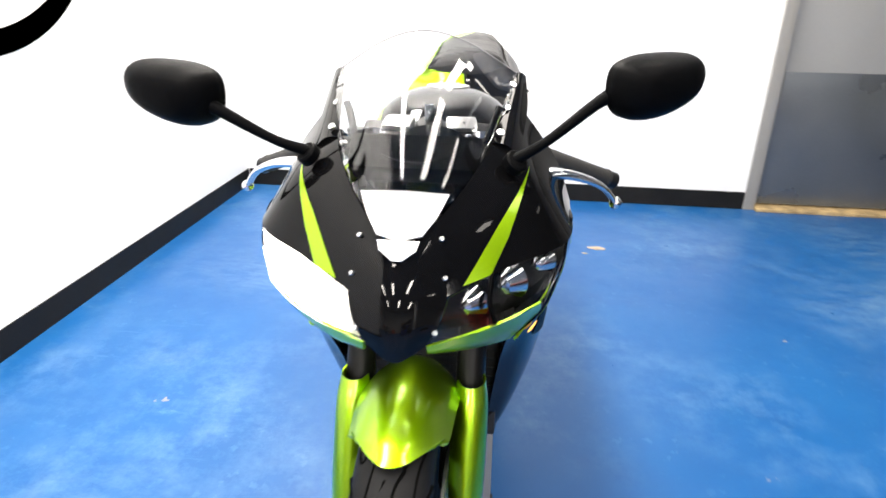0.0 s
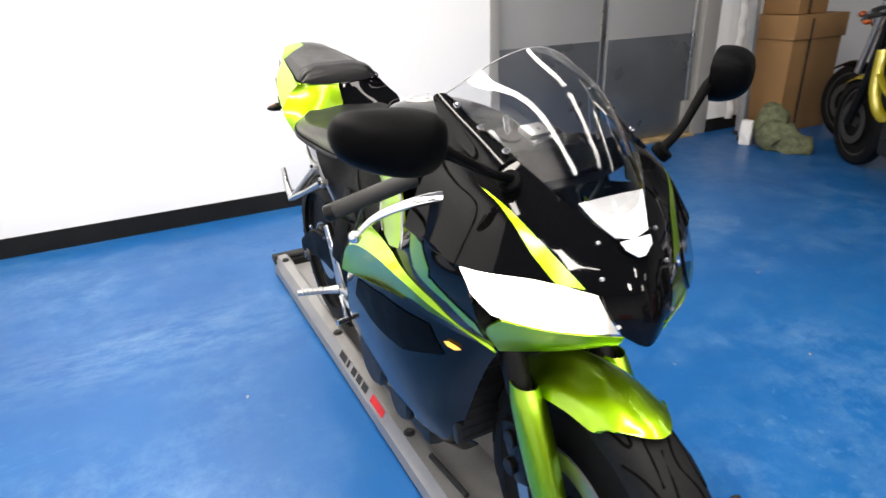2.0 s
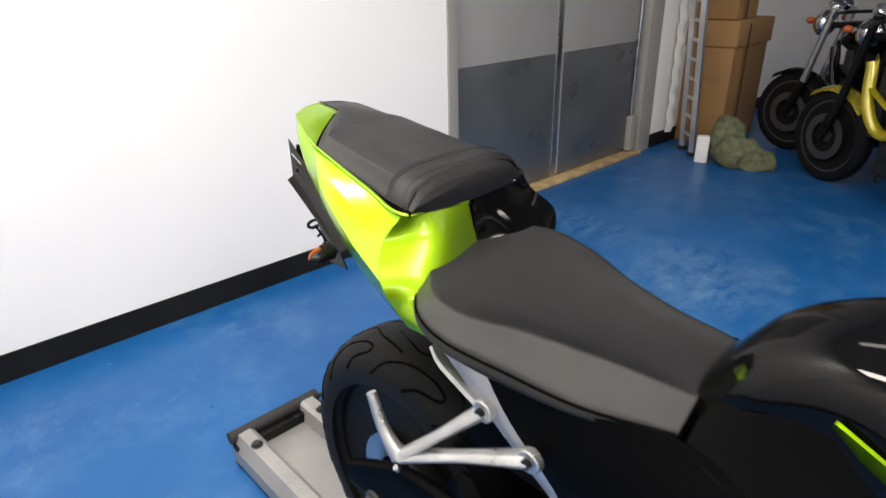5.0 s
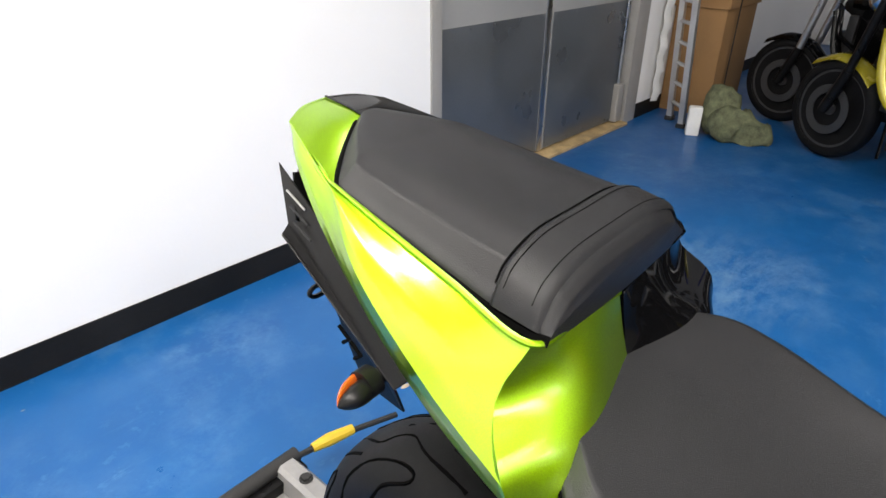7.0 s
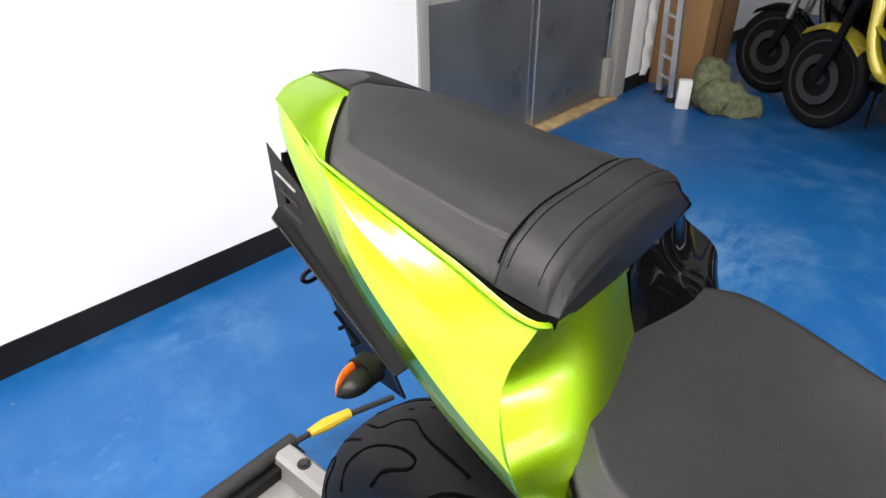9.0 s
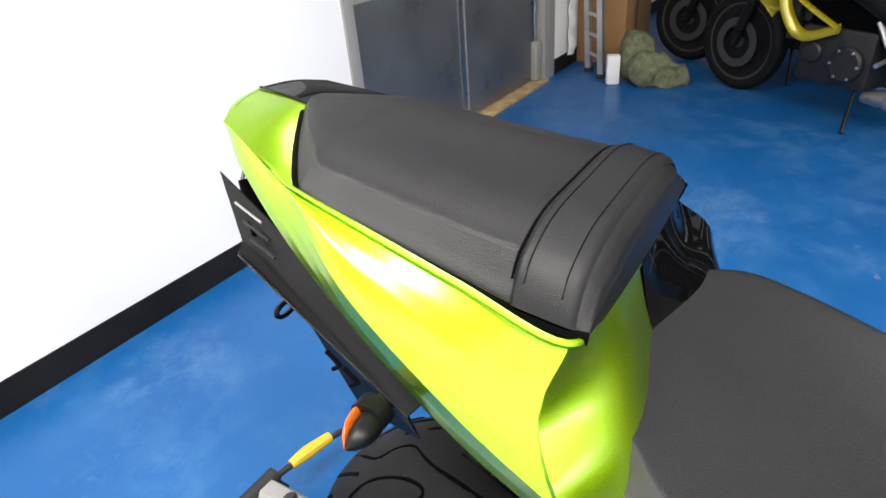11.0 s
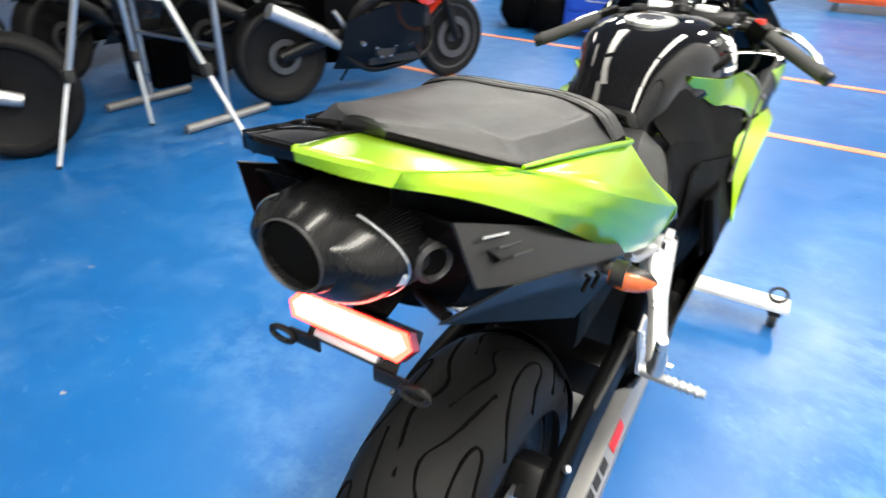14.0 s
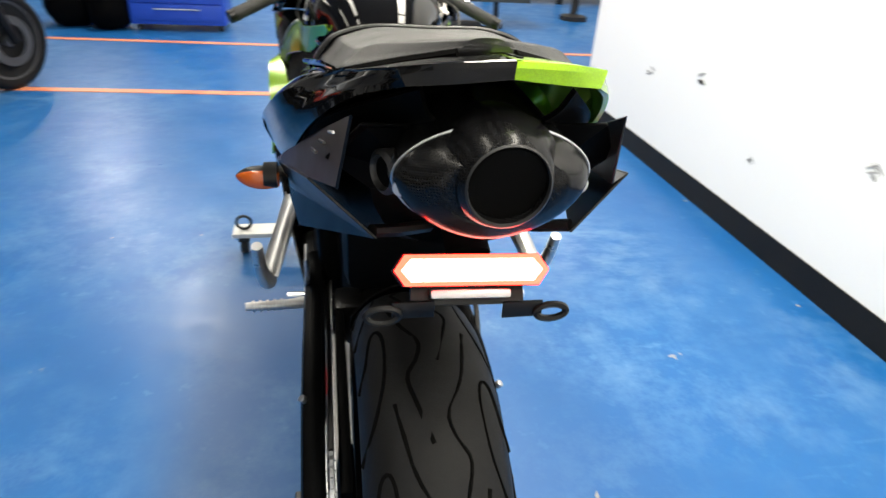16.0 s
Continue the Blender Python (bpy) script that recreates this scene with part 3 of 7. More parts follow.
# brakes and chain
for s in (-1, 1):
    bm = lathe(bmesh.new(), [(0.155, s * 0.066), (0.155, s * 0.071), (0.115, s * 0.071), (0.115, s * 0.066)], Matrix.Translation(FA), 48, True)
    for k in range(6):
        a = k * math.pi / 3
        tube(bm, [Vector(FA) + Vector((s * 0.066, math.cos(a) * 0.05, math.sin(a) * 0.05)), Vector(FA) + Vector((s * 0.068, math.cos(a + .2) * 0.118, math.sin(a + .2) * 0.118))], 0.008, 3, 6)
    bp("front_brake_disc", bm, STEEL, "drilled steel brake disc")
    bm = block(bmesh.new(), (s * 0.075 - 0.028, -0.03, -0.075), (s * 0.075 + 0.03, 0.03, 0.06), 0.012, pose(0, FA[1] + 0.125, FA[2] + 0.09, -25))
    for dz in (-0.04, 0.03):
        disc(bm, Vector(FA) + Vector((s * 0.108, 0.125, 0.09 + dz)), (1, 0, 0), 0.018, 0.012)
    bp("front_caliper", bm, SATIN, "black brake caliper")
bm = lathe(bmesh.new(), [(0.11, -0.075), (0.11, -0.08), (0.06, -0.08), (0.06, -0.075)], Matrix.Translation(RA), 40, True)
bp("rear_brake_disc", bm, STEEL)
bp("rear_caliper", block(bmesh.new(), (-0.115, -0.045, -0.03), (-0.06, 0.045, 0.03), 0.01, pose(0, RA[1] - 0.08, RA[2] + 0.085, 35)), SATIN)
CX = 0.130
bm = lathe(bmesh.new(), [(0.098, CX - 0.003), (0.098, CX + 0.003), (0.07, CX + 0.003), (0.07, CX - 0.003)], Matrix.Translation(RA), 42, True)
for k in range(42):
    a = 2 * math.pi * k / 42
    block(bm, (CX - 0.0025, -0.004, -0.006), (CX + 0.0025, 0.004, 0.006), 0, Matrix.Translation((0, RA[1] + math.cos(a) * 0.101, RA[2] + math.sin(a) * 0.101)) @ Matrix.Rotation(a + math.pi / 2, 4, "X"))
bp("rear_sprocket", bm, STEEL, "steel chain sprocket")
bm = lathe(bmesh.new(), [(0.0, 0.096), (0.075, 0.096), (0.085, 0.104), (0.085, 0.118), (0.03, 0.124), (0.0, 0.124)], Matrix.Translation(RA), 32)
bp("sprocket_carrier", bm, MATTE, "black sprocket carrier")
bp("chain_guide", block(bmesh.new(), (0.099, 0.74, 0.37), (0.119, 1.24, 0.462), 0.006), MATTE, "black chain guide")
chain = bp("drive_chain", tube(bmesh.new(), [(CX, 0.60, 0.455), (CX, 0.80, 0.462), (CX, RA[1], RA[2] + 0.104)], 0.0045, 10, 6), DARK, "steel drive chain")
link_bm = bmesh.new()
for dx in (-0.0065, 0.0065):
    block(link_bm, (dx - 0.0012, -0.0068, -0.0055), (dx + 0.0012, 0.0068, 0.0055), 0.001)
link_mesh = finish("chain_link", link_bm, STEEL)


def chain_link(x, y, z, tilt):
    ob = new("chain_link", link_mesh)
    ob.parent = chain
    ob.matrix_basis = Matrix.Translation((x, y, z)) @ Matrix.Rotation(tilt, 4, "X")


for k in range(40):
    f = k / 39
    chain_link(CX, 0.60 + f * (RA[1] - 0.60), 0.458 + f * (RA[2] + 0.104 - 0.458), 0.02)
for k in range(24):
    a = math.pi / 2 - math.pi * k / 23
    chain_link(CX, RA[1] + math.cos(a) * 0.104, RA[2] + math.sin(a) * 0.104, a + math.pi / 2)

# swingarm, one beam a side, with the pivot
for s in (-1, 1):
    bm = bmesh.new()
    w, t = (0.156, 0.85) if s > 0 else (0.128, 0.7)
    prof = [(0.60, 0.44, 0.05), (0.80, 0.465, 0.058), (0.98, 0.468, 0.062), (1.10, 0.45, 0.060), (RA[1] + 0.02, 0.41, 0.05), (RA[1] + 0.09, 0.385, 0.03)]
    rings = [[(s * (w + dx * t), y, z + dz * h * (0.8 if s < 0 else 0.9)) for dx, dz in ((-0.018, -1), (0.018, -1), (0.022, 0), (0.018, 1), (-0.018, 1), (-0.022, 0))] for y, z, h in prof]
    loft(bm, rings, 16, 18)
    beam = bp("swingarm_beam", bm, MATTE, "black swingarm beam")
    bm = disc(bmesh.new(), (s * (w + 0.022), RA[1], RA[2]), (1, 0, 0), 0.015, 0.018, 6)
    disc(bm, (s * (w + 0.018), RA[1], RA[2]), (1, 0, 0), 0.022, 0.008, 24)
    bp("axle_nut", bm, RIM, "", beam)
    bp("swingarm_bolt", disc(bmesh.new(), (s * (w + 0.014), 1.10, 0.512), (s * 0.6, 0.2, 0.8), 0.006, 0.010, 16), STEEL, "", beam)
bm = block(bmesh.new(), (-0.118, 0.72, 0.38), (0.118, 0.80, 0.47), 0.012)
bp("swingarm_bridge", bm, SATIN)
# hugger over the rear tyre
bm = bmesh.new()
arc = [[(u * 0.092, RA[1] + (RR + 0.016 - 0.05 * u * u) * math.cos(a), RA[2] + (RR + 0.016 - 0.05 * u * u) * math.sin(a)) for u in (-1, -0.6, 0, 0.6, 1)] for a in [radians(v) for v in (128, 142, 158, 174, 190)]]
patch(bm, arc, 10, 12, 0.003, inside=RA)
bp("rear_hugger", bm, MATTE, "black plastic tyre hugger")

# engine, frame and radiator
bm = block(bmesh.new(), (-0.16, 0.15, 0.24), (0.16, 0.58, 0.52), 0.03)
engine = bp("crankcase", bm, DARK, "dark cast engine block")
bp("cylinder_block", block(bmesh.new(), (-0.13, 0.12, 0.518), (0.13, 0.42, 0.72), 0.02), DARK)
for s in (-1, 1):
    bp("clutch_cover", disc(bmesh.new(), (s * 0.165, 0.44, 0.36), (1, 0, 0), 0.085, 0.05, 32, 0.01), DARK, "", engine)
    bp("generator_cover", disc(bmesh.new(), (s * 0.16, 0.27, 0.33), (1, 0, 0), 0.06, 0.05, 32, 0.008), DARK, "", engine)
bm = block(bmesh.new(), (-0.15, -0.012, -0.15), (0.15, 0.012, 0.15), 0.006, pose(0, 0.06, 0.5, -14))
radiator = bp("radiator", bm, DARK, "black radiator core")
for i in range(14):
    bp("radiator_fin", block(bmesh.new(), (-0.14, -0.016, -0.14 + i * 0.02), (0.14, -0.013, -0.136 + i * 0.02), 0, pose(0, 0.06, 0.5, -14)), DARK, "", radiator)
for s in (-1, 1):
    bm = bmesh.new()
    spine = [(0.07, 0.06, 0.90, 0.05), (0.12, 0.22, 0.83, 0.065), (0.145, 0.42, 0.76, 0.07), (0.135, 0.58, 0.66, 0.065), (0.125, 0.66, 0.52, 0.055), (0.12, 0.68, 0.40, 0.045)]
    rings = [[(s * (w + dx), y + dz * h * 0.25, z + dz * h) for dx, dz in ((-0.018, -1), (0.016, -1), (0.022, 0), (0.016, 1), (-0.018, 1), (-0.022, 0))] for w, y, z, h in spine]
    loft(bm, rings, 20, 18)
    bp("frame_spar", bm, MATTE, "black twin-spar frame side")

# forks, guards, fender
for s in (-1, 1):
    top, low = Vector((s * 0.10, 0.045, 1.0)), Vector((s * 0.10, FA[1] - 0.012, FA[2] - 0.005))
    d = low - top
    fork = bp("fork_leg", tube(bmesh.new(), [top, top + d * 0.62], 0.026, 2, 20, False), SATIN, "black fork tube")
    bm = tube(bmesh.new(), [top + d * 0.60, top + d * 0.97], 0.023, 4, 20, False)
    disc(bm, (s * 0.10, FA[1], FA[2]), (1, 0, 0), 0.032, 0.05, 24)
    bp("fork_slider", bm, CAST, "silver fork slider", fork)
    bm = tube(bmesh.new(), [top - d * 0.005, top + d * 0.012], 0.027, 2, 20, False)
    bp("fork_cap", bm, CHROME, "", fork)
    # lime fork guard
    bm = bmesh.new()
    rows = []
    for f, w in ((0.0, 0.030), (0.2, 0.038), (0.7, 0.037), (1.0, 0.031)):
        c = Vector((s * 0.103, -0.160, 0.618)).lerp(Vector((s * 0.103, FA[1] - 0.015, 0.375)), f)
        rows.append([(s * (0.103 + w * math.sin(a) * 0.85), c.y - w * math.cos(a) * 1.05, c.z) for a in [radians(v) for v in (-75, -35, 10, 60, 110, 150)]])
    patch(bm, rows, 14, 10, 0.003, inside=(s * 0.1, -0.15, 0.5))
    bp("fork_guard", bm, GREEN, "lime green fork guard")
bm = bmesh.new()
rows = []
for deg, wid, drop in ((62, 0.070, 0.034), (70, 0.078, 0.046), (90, 0.083, 0.054), (112, 0.085, 0.056), (140, 0.066, 0.045)):
    lead = 13 if deg == 62 else 6 if deg == 70 else 0
    b = [radians(deg + lead * u * u) for u in (-1, -0.75, -0.35, 0, 0.35, 0.75, 1)]   # 0 points ahead, 90 up
    rows.append([(u * wid, FA[1] - (FR + 0.020 - drop * abs(u) ** 2.2) * math.cos(b.pop(0)), FA[2] + (FR + 0.020 - drop * abs(u) ** 2.2) * math.sin(radians(deg + lead * u * u)))
                 for u in (-1, -0.75, -0.35, 0, 0.35, 0.75, 1)])
patch(bm, rows, 24, 24, 0.003, inside=FA)
fender = bp("front_fender", bm, GREEN, "lime green front fender")

# ---- nose ----
bm = bmesh.new()
nose_rows = [[(-0.05, -0.262, 0.945), (0, -0.292, 0.914), (0.05, -0.262, 0.945)],
             [(-0.062, -0.288, 0.90), (0, -0.318, 0.88), (0.062, -0.288, 0.90)],
             [(-0.070, -0.309, 0.852), (0, -0.338, 0.84), (0.070, -0.309, 0.852)],
             [(-0.060, -0.327, 0.815), (0, -0.350, 0.80), (0.060, -0.327, 0.815)],
             [(-0.045, -0.334, 0.786), (0, -0.346, 0.762), (0.045, -0.334, 0.786)]]
patch(bm, nose_rows, 16, 20, 0.004, inside=(0, 0, 0.85))
nose = bp("nose_cowl", bm, BLACK, "gloss black nose cowl between the headlights")
sides = {}
for s in (-1, 1):
    bm = bmesh.new()
    patch(bm, [[(0.05, -0.262, 0.945), (0.088, -0.215, 0.988), (0.118, -0.15, 1.032), (0.146, -0.01, 1.085)],
               [(0.062, -0.288, 0.90), (0.120, -0.238, 0.935), (0.182, -0.172, 0.975), (0.224, -0.02, 0.985)],
               [(0.070, -0.309, 0.852), (0.148, -0.256, 0.876), (0.243, -0.174, 0.893), (0.258, -0.01, 0.906)]], 22, 14, 0.004, s, inside=(0, 0, 0.9))
    sides[s] = bp("upper_cowl", bm, BLACK, "gloss black upper side cowl")
    # upright ear beside the screen
    bm = bmesh.new()
    patch(bm, [[(0.118, -0.15, 1.034), (0.128, -0.09, 1.064), (0.138, -0.03, 1.092), (0.148, 0.025, 1.117)],
               [(0.140, -0.145, 1.030), (0.150, -0.08, 1.060), (0.158, -0.02, 1.088), (0.160, 0.035, 1.116)],
               [(0.160, -0.145, 1.012), (0.168, -0.075, 1.040), (0.173, -0.01, 1.070), (0.168, 0.038, 1.110)]], 12, 8, 0.006, s, inside=(0, 0, 1.0))
    ear = bp("screen_ear", bm, BLACK, "gloss black screen side trim")
    for f in (0.1, 0.45, 0.8):
        p = Vector((s * 0.128, -0.15, 1.035)).lerp(Vector((s * 0.15, 0.03, 1.112)), f)
        bp("screen_screw", disc(bmesh.new(), p + Vector((0, -0.004, 0.003)), (s * 0.3, -0.6, 0.8), 0.006, 0.006, 12), CHROME, "", ear)
    bp("cowl_stripe", decal(sides[s], [(s * 0.177, 0.997), (s * 0.130, 0.925), (s * 0.090, 0.862), (s * 0.128, 0.871), (s * 0.150, 0.915)], (0, 1, 0), -0.6), GREEN, "lime green tapering stripe", sides[s])
    # lower edge of the nose, lime beak under the headlight
    bm = bmesh.new()
    patch(bm, [[(0.045, -0.336, 0.786), (0.10, -0.312, 0.794), (0.160, -0.273, 0.803), (0.205, -0.238, 0.815)],
               [(0.046, -0.332, 0.776), (0.105, -0.29, 0.765), (0.165, -0.235, 0.765), (0.205, -0.195, 0.775)],
               [(0.046, -0.326, 0.768), (0.10, -0.265, 0.742), (0.145, -0.205, 0.722), (0.165, -0.172, 0.711)]], 14, 8, 0.004, s, inside=(0, 0, 0.85))
    bp("cowl_beak", bm, GREEN, "lime green lower lip of the cowl")
    # headlight bowl and lens
    lens_rows = [[(0.072, -0.308, 0.850), (0.145, -0.258, 0.874), (0.208, -0.206, 0.889), (0.240, -0.177, 0.889)],
                 [(0.062, -0.326, 0.818), (0.130, -0.285, 0.838), (0.198, -0.232, 0.852), (0.236, -0.195, 0.860)],
                 [(0.046, -0.334, 0.788), (0.110, -0.310, 0.797), (0.170, -0.270, 0.807), (0.213, -0.232, 0.822)]]
    lit = s < 0
    back = [[(a, b + (0.008 if lit else 0.035), c) for a, b, c in row] for row in lens_rows]
    bm = patch(bmesh.new(), back, 14, 8, 0.003, s, inside=(0, 0, 0.85))
    lamp = bp("headlight", bm, HEADLAMP if lit else SATIN, "lit white headlight" if lit else "unlit clear headlight with chrome bowls")
    shell = [[(a * 0.985, b + (0.020 if lit else 0.047), c) for a, b, c in row] for row in lens_rows]
    bp("headlight_housing", patch(bmesh.new(), shell, 14, 8, 0.003, s, inside=(0, 0, 0.85)), MATTE, "black back of the headlight", lamp)
    bp("headlight_lens", patch(bmesh.new(), lens_rows, 14, 8, 0.002, s, inside=(0, 0, 0.85)), LENS, "clear headlight lens", lamp)
    if not lit:
        for x, y, z, r in ((0.100, -0.266, 0.822, 0.024), (0.152, -0.234, 0.844, 0.028), (0.202, -0.196, 0.864, 0.019)):
            q = pose(s * x, y, z, 0, 0, 90 - s * 35)
            bm = lathe(bmesh.new(), [(0.004, 0.014), (r * 0.5, 0.010), (r, -0.014), (r * 1.05, -0.012), (r * 0.55, 0.014), (0.004, 0.018)], q @ Matrix.Rotation(math.pi, 4, "Z"), 24, True)
            bp("reflector_bowl", bm, CHROME, "", lamp)
            bp("lamp_bulb", ball(bmesh.new(), scaled(s * x, y - 0.006, z, 0.007, 0.010, 0.007)), LENS, "", lamp)
        bp("lamp_divider", tube(bmesh.new(), [(s * 0.130, -0.270, 0.872), (s * 0.128, -0.285, 0.835), (s * 0.138, -0.288, 0.803)], 0.004, 8, 6), MATTE, "", lamp)

for x, y, z in ((0.058, -0.276, 0.925), (0.066, -0.299, 0.876), (0.056, -0.330, 0.806)):
    for s in (-1, 1):
        bp("cowl_screw", disc(bmesh.new(), (s * x, y - 0.002, z), (s * 0.3, -0.8, 0.5), 0.0036, 0.005, 12), STEEL)
# air intake panel under the screen
bm = bmesh.new()
patch(bm, [[(-0.064, -0.237, 0.977), (0, -0.246, 0.982), (0.064, -0.237, 0.977)], [(-0.050, -0.262, 0.952), (0, -0.274, 0.950), (0.050, -0.262, 0.952)],
           [(-0.032, -0.288, 0.932), (0, -0.293, 0.926), (0.032, -0.288, 0.932)]], 12, 10, 0.003, inside=(0, 0, 0.9))
bp("intake_panel", bm, WHITE, "white glossy panel under the screen")
bm = slab(bmesh.new(), [(-0.030, -0.295, 0.926), (0.030, -0.295, 0.926), (0.026, -0.304, 0.915), (0.007, -0.312, 0.902), (-0.007, -0.312, 0.902), (-0.026, -0.304, 0.915)], 0.003, 0.001)
bp("intake_panel_tip", bm, WHITE, "white glossy panel under the screen")
# windscreen
screen_rows = [[(-0.047, -0.262, 0.946), (-0.024, -0.278, 0.932), (0, -0.288, 0.922), (0.024, -0.278, 0.932), (0.047, -0.262, 0.946)],
               [(-0.090, -0.205, 0.994), (-0.05, -0.215, 1.022), (0, -0.222, 1.032), (0.05, -0.215, 1.022), (0.090, -0.205, 0.994)],
               [(-0.140, -0.070, 1.076), (-0.075, -0.112, 1.116), (0, -0.128, 1.132), (0.075, -0.112, 1.116), (0.140, -0.070, 1.076)],
               [(-0.152, 0.018, 1.117), (-0.070, -0.010, 1.166), (0, -0.022, 1.184), (0.070, -0.010, 1.166), (0.152, 0.018, 1.117)]]
ws = bp("windscreen", patch(bmesh.new(), screen_rows, 24, 20, 0.003, inside=(0, 0.1, 0.95)), SCREEN, "clear bubble windscreen")
bm = tube(bmesh.new(), screen_rows[3], 0.0012, 24, 6)
bp("screen_edge", bm, surface("frosted_edge", (0.25, 0.25, 0.26), 0.5), "polished windscreen edge", ws)
# dash behind the screen
bm = block(bmesh.new(), (-0.105, -0.05, -0.03), (0.105, 0.02, 0.03), 0.012, pose(0, -0.10, 0.985, -35))
dash = bp("instrument_panel", bm, MATTE, "black instrument panel")
bp("dial_face", disc(bmesh.new(), (0.02, -0.058, 1.006), (0, 0.6, 0.8), 0.042, 0.01, 28), SATIN, "", dash)
bm = bmesh.new()
patch(bm, [[(-0.12, -0.10, 1.03), (0, -0.165, 1.0), (0.12, -0.10, 1.03)], [(-0.13, -0.02, 0.99), (0, -0.03, 0.985), (0.13, -0.02, 0.99)]], 12, 6, 0.004, inside=(0, 0, 0.8))
bp("cockpit_cover", bm, MATTE, "black cockpit inner cover")

for x, z, r in ((0.02, 1.012, 0.046), (-0.058, 1.004, 0.026)):
    bm = lathe(bmesh.new(), [(r, -0.008), (r + 0.005, -0.006), (r + 0.005, 0.008), (r, 0.010)], pose(x, -0.060, z, -35, 0, 0) @ Matrix.Rotation(math.pi / 2, 4, "Y"), 32, True)
    bp("gauge_bezel", bm, BLACK, "glossy black gauge bezel", dash)
for k, (x, y, z) in enumerate(((-0.07, -0.02, 1.012), (0.075, -0.02, 1.012), (0.0, -0.035, 1.02))):
    bp("gauge_screw", disc(bmesh.new(), (x, y, z), (0, 0.3, 1), 0.007, 0.008, 12), CHROME, "", dash)
bp("ignition_key", block(bmesh.new(), (-0.009, -0.0015, 0), (0.009, 0.0015, 0.034), 0.001, pose(0, 0.053, 1.02, -12, 0, 25)), CHROME, "steel ignition key")
for s in (-1, 1):
    bp("dash_stay", tube(bmesh.new(), [(s * 0.085, -0.135, 0.95), (s * 0.10, -0.10, 1.0), (s * 0.118, -0.06, 1.05), (s * 0.126, -0.05, 1.07)], 0.006, 12, 8), SATIN, "black screen stay")
    bp("cable", tube(bmesh.new(), [(s * 0.155, -0.045, 0.985), (s * 0.115, -0.085, 1.005), (s * 0.06, -0.075, 0.995), (s * 0.03, 0.01, 0.965), (s * 0.05, 0.06, 0.90)], 0.0045, 20, 8), RUBBER, "black control cable")
    bp("fork_clamp_bolt", disc(bmesh.new(), (s * 0.128, 0.05, 0.992), (s * 0.2, 0.3, 1), 0.008, 0.010, 6), CHROME)

# ---- mirrors ----
for s, dy, dz in ((-1, 0.0, 0.0), (1, 0.055, 0.022)):
    base, joint = Vector((s * 0.154, -0.185, 1.018)), Vector((s * 0.268, -0.215 + dy, 1.078 + dz))
    bm = tube(bmesh.new(), [base, base.lerp(joint, 0.4) + Vector((0, -0.006, -0.004)), joint, joint + Vector((s * 0.03, 0.004, 0.014))], [0.009, 0.007, 0.009, 0.015], 16, 10)
    disc(bm, base + Vector((0, 0, -0.005)), (s * 0.5, -0.5, 0.7), 0.018, 0.018, 20)
    stem = bp("mirror_stem", bm, MATTE, "black mirror stalk")
    m = pose(s * 0.345, -0.188 + dy, 1.102 + dz, 0, 0, 0) @ Matrix.Rotation(radians(32 if s > 0 else -14), 4, "Z") @ Matrix.Rotation(radians(s * -8), 4, "Y")
    bm = bmesh.new()
    rings = []
    for d, k in ((-0.052, 0.30), (-0.046, 0.62), (-0.030, 0.88), (-0.008, 1.0), (0.012, 1.0)):
        out = []
        for x, z in ((-0.074, -0.016), (-0.070, 0.030), (-0.035, 0.043), (0.02, 0.040), (0.066, 0.030), (0.080, 0.004), (0.062, -0.026), (0.01, -0.043), (-0.045, -0.042)):
            out.append(m @ Vector((s * (x * k - (1 - k) * 0.012), d, z * k)))
        rings.append(out)
    loft(bm, rings, 16, 36)
    shell = bp("mirror_housing", bm, MATTE, "matte black mirror housing")
    bm = bmesh.new()
    bm.faces.new([bm.verts.new(m @ Vector((s * x * 0.93, 0.0135, z * 0.92))) for x, z in ((-0.074, -0.016), (-0.070, 0.030), (-0.035, 0.043), (0.02, 0.040), (0.066, 0.030), (0.080, 0.004), (0.062, -0.026), (0.01, -0.043), (-0.045, -0.042))])
    bp("mirror_glass", bm, MIRROR, "mirror glass", shell, 0)

# ---- bars, grips, levers ----
bm = block(bmesh.new(), (-0.125, -0.035, -0.016), (0.125, 0.035, 0.016), 0.01, pose(0, 0.04, 0.995, 22))
disc(bm, (0, 0.055, 1.012), (0, -0.4, 1), 0.026, 0.02, 24)
yoke = bp("top_yoke", bm, SATIN, "black top yoke with key switch")
for s in (-1, 1):
    bm = block(bmesh.new(), (-0.028, -0.020, -0.008), (0.028, 0.020, 0.010), 0.006, pose(s * 0.058, 0.050, 1.016, 22, 0, s * 8))
    bp("yoke_clamp", bm, CAST, "bare alloy clamp on the yoke", yoke)
    bp("clutch_cable" if s > 0 else "throttle_cable", tube(bmesh.new(), [(s * 0.178, 0.030, 0.992), (s * 0.150, -0.010, 0.996), (s * 0.118, -0.055, 0.985), (s * 0.085, -0.085, 0.965)], 0.0028, 20, 8), RIM, "grey control cable")
    bp("brake_hose" if s < 0 else "switch_wire", tube(bmesh.new(), [(s * 0.165, 0.010, 0.985), (s * 0.140, -0.030, 0.982), (s * 0.105, -0.070, 0.965), (s * 0.080, -0.060, 0.92)], 0.0034, 20, 8), RIM, "grey hose")
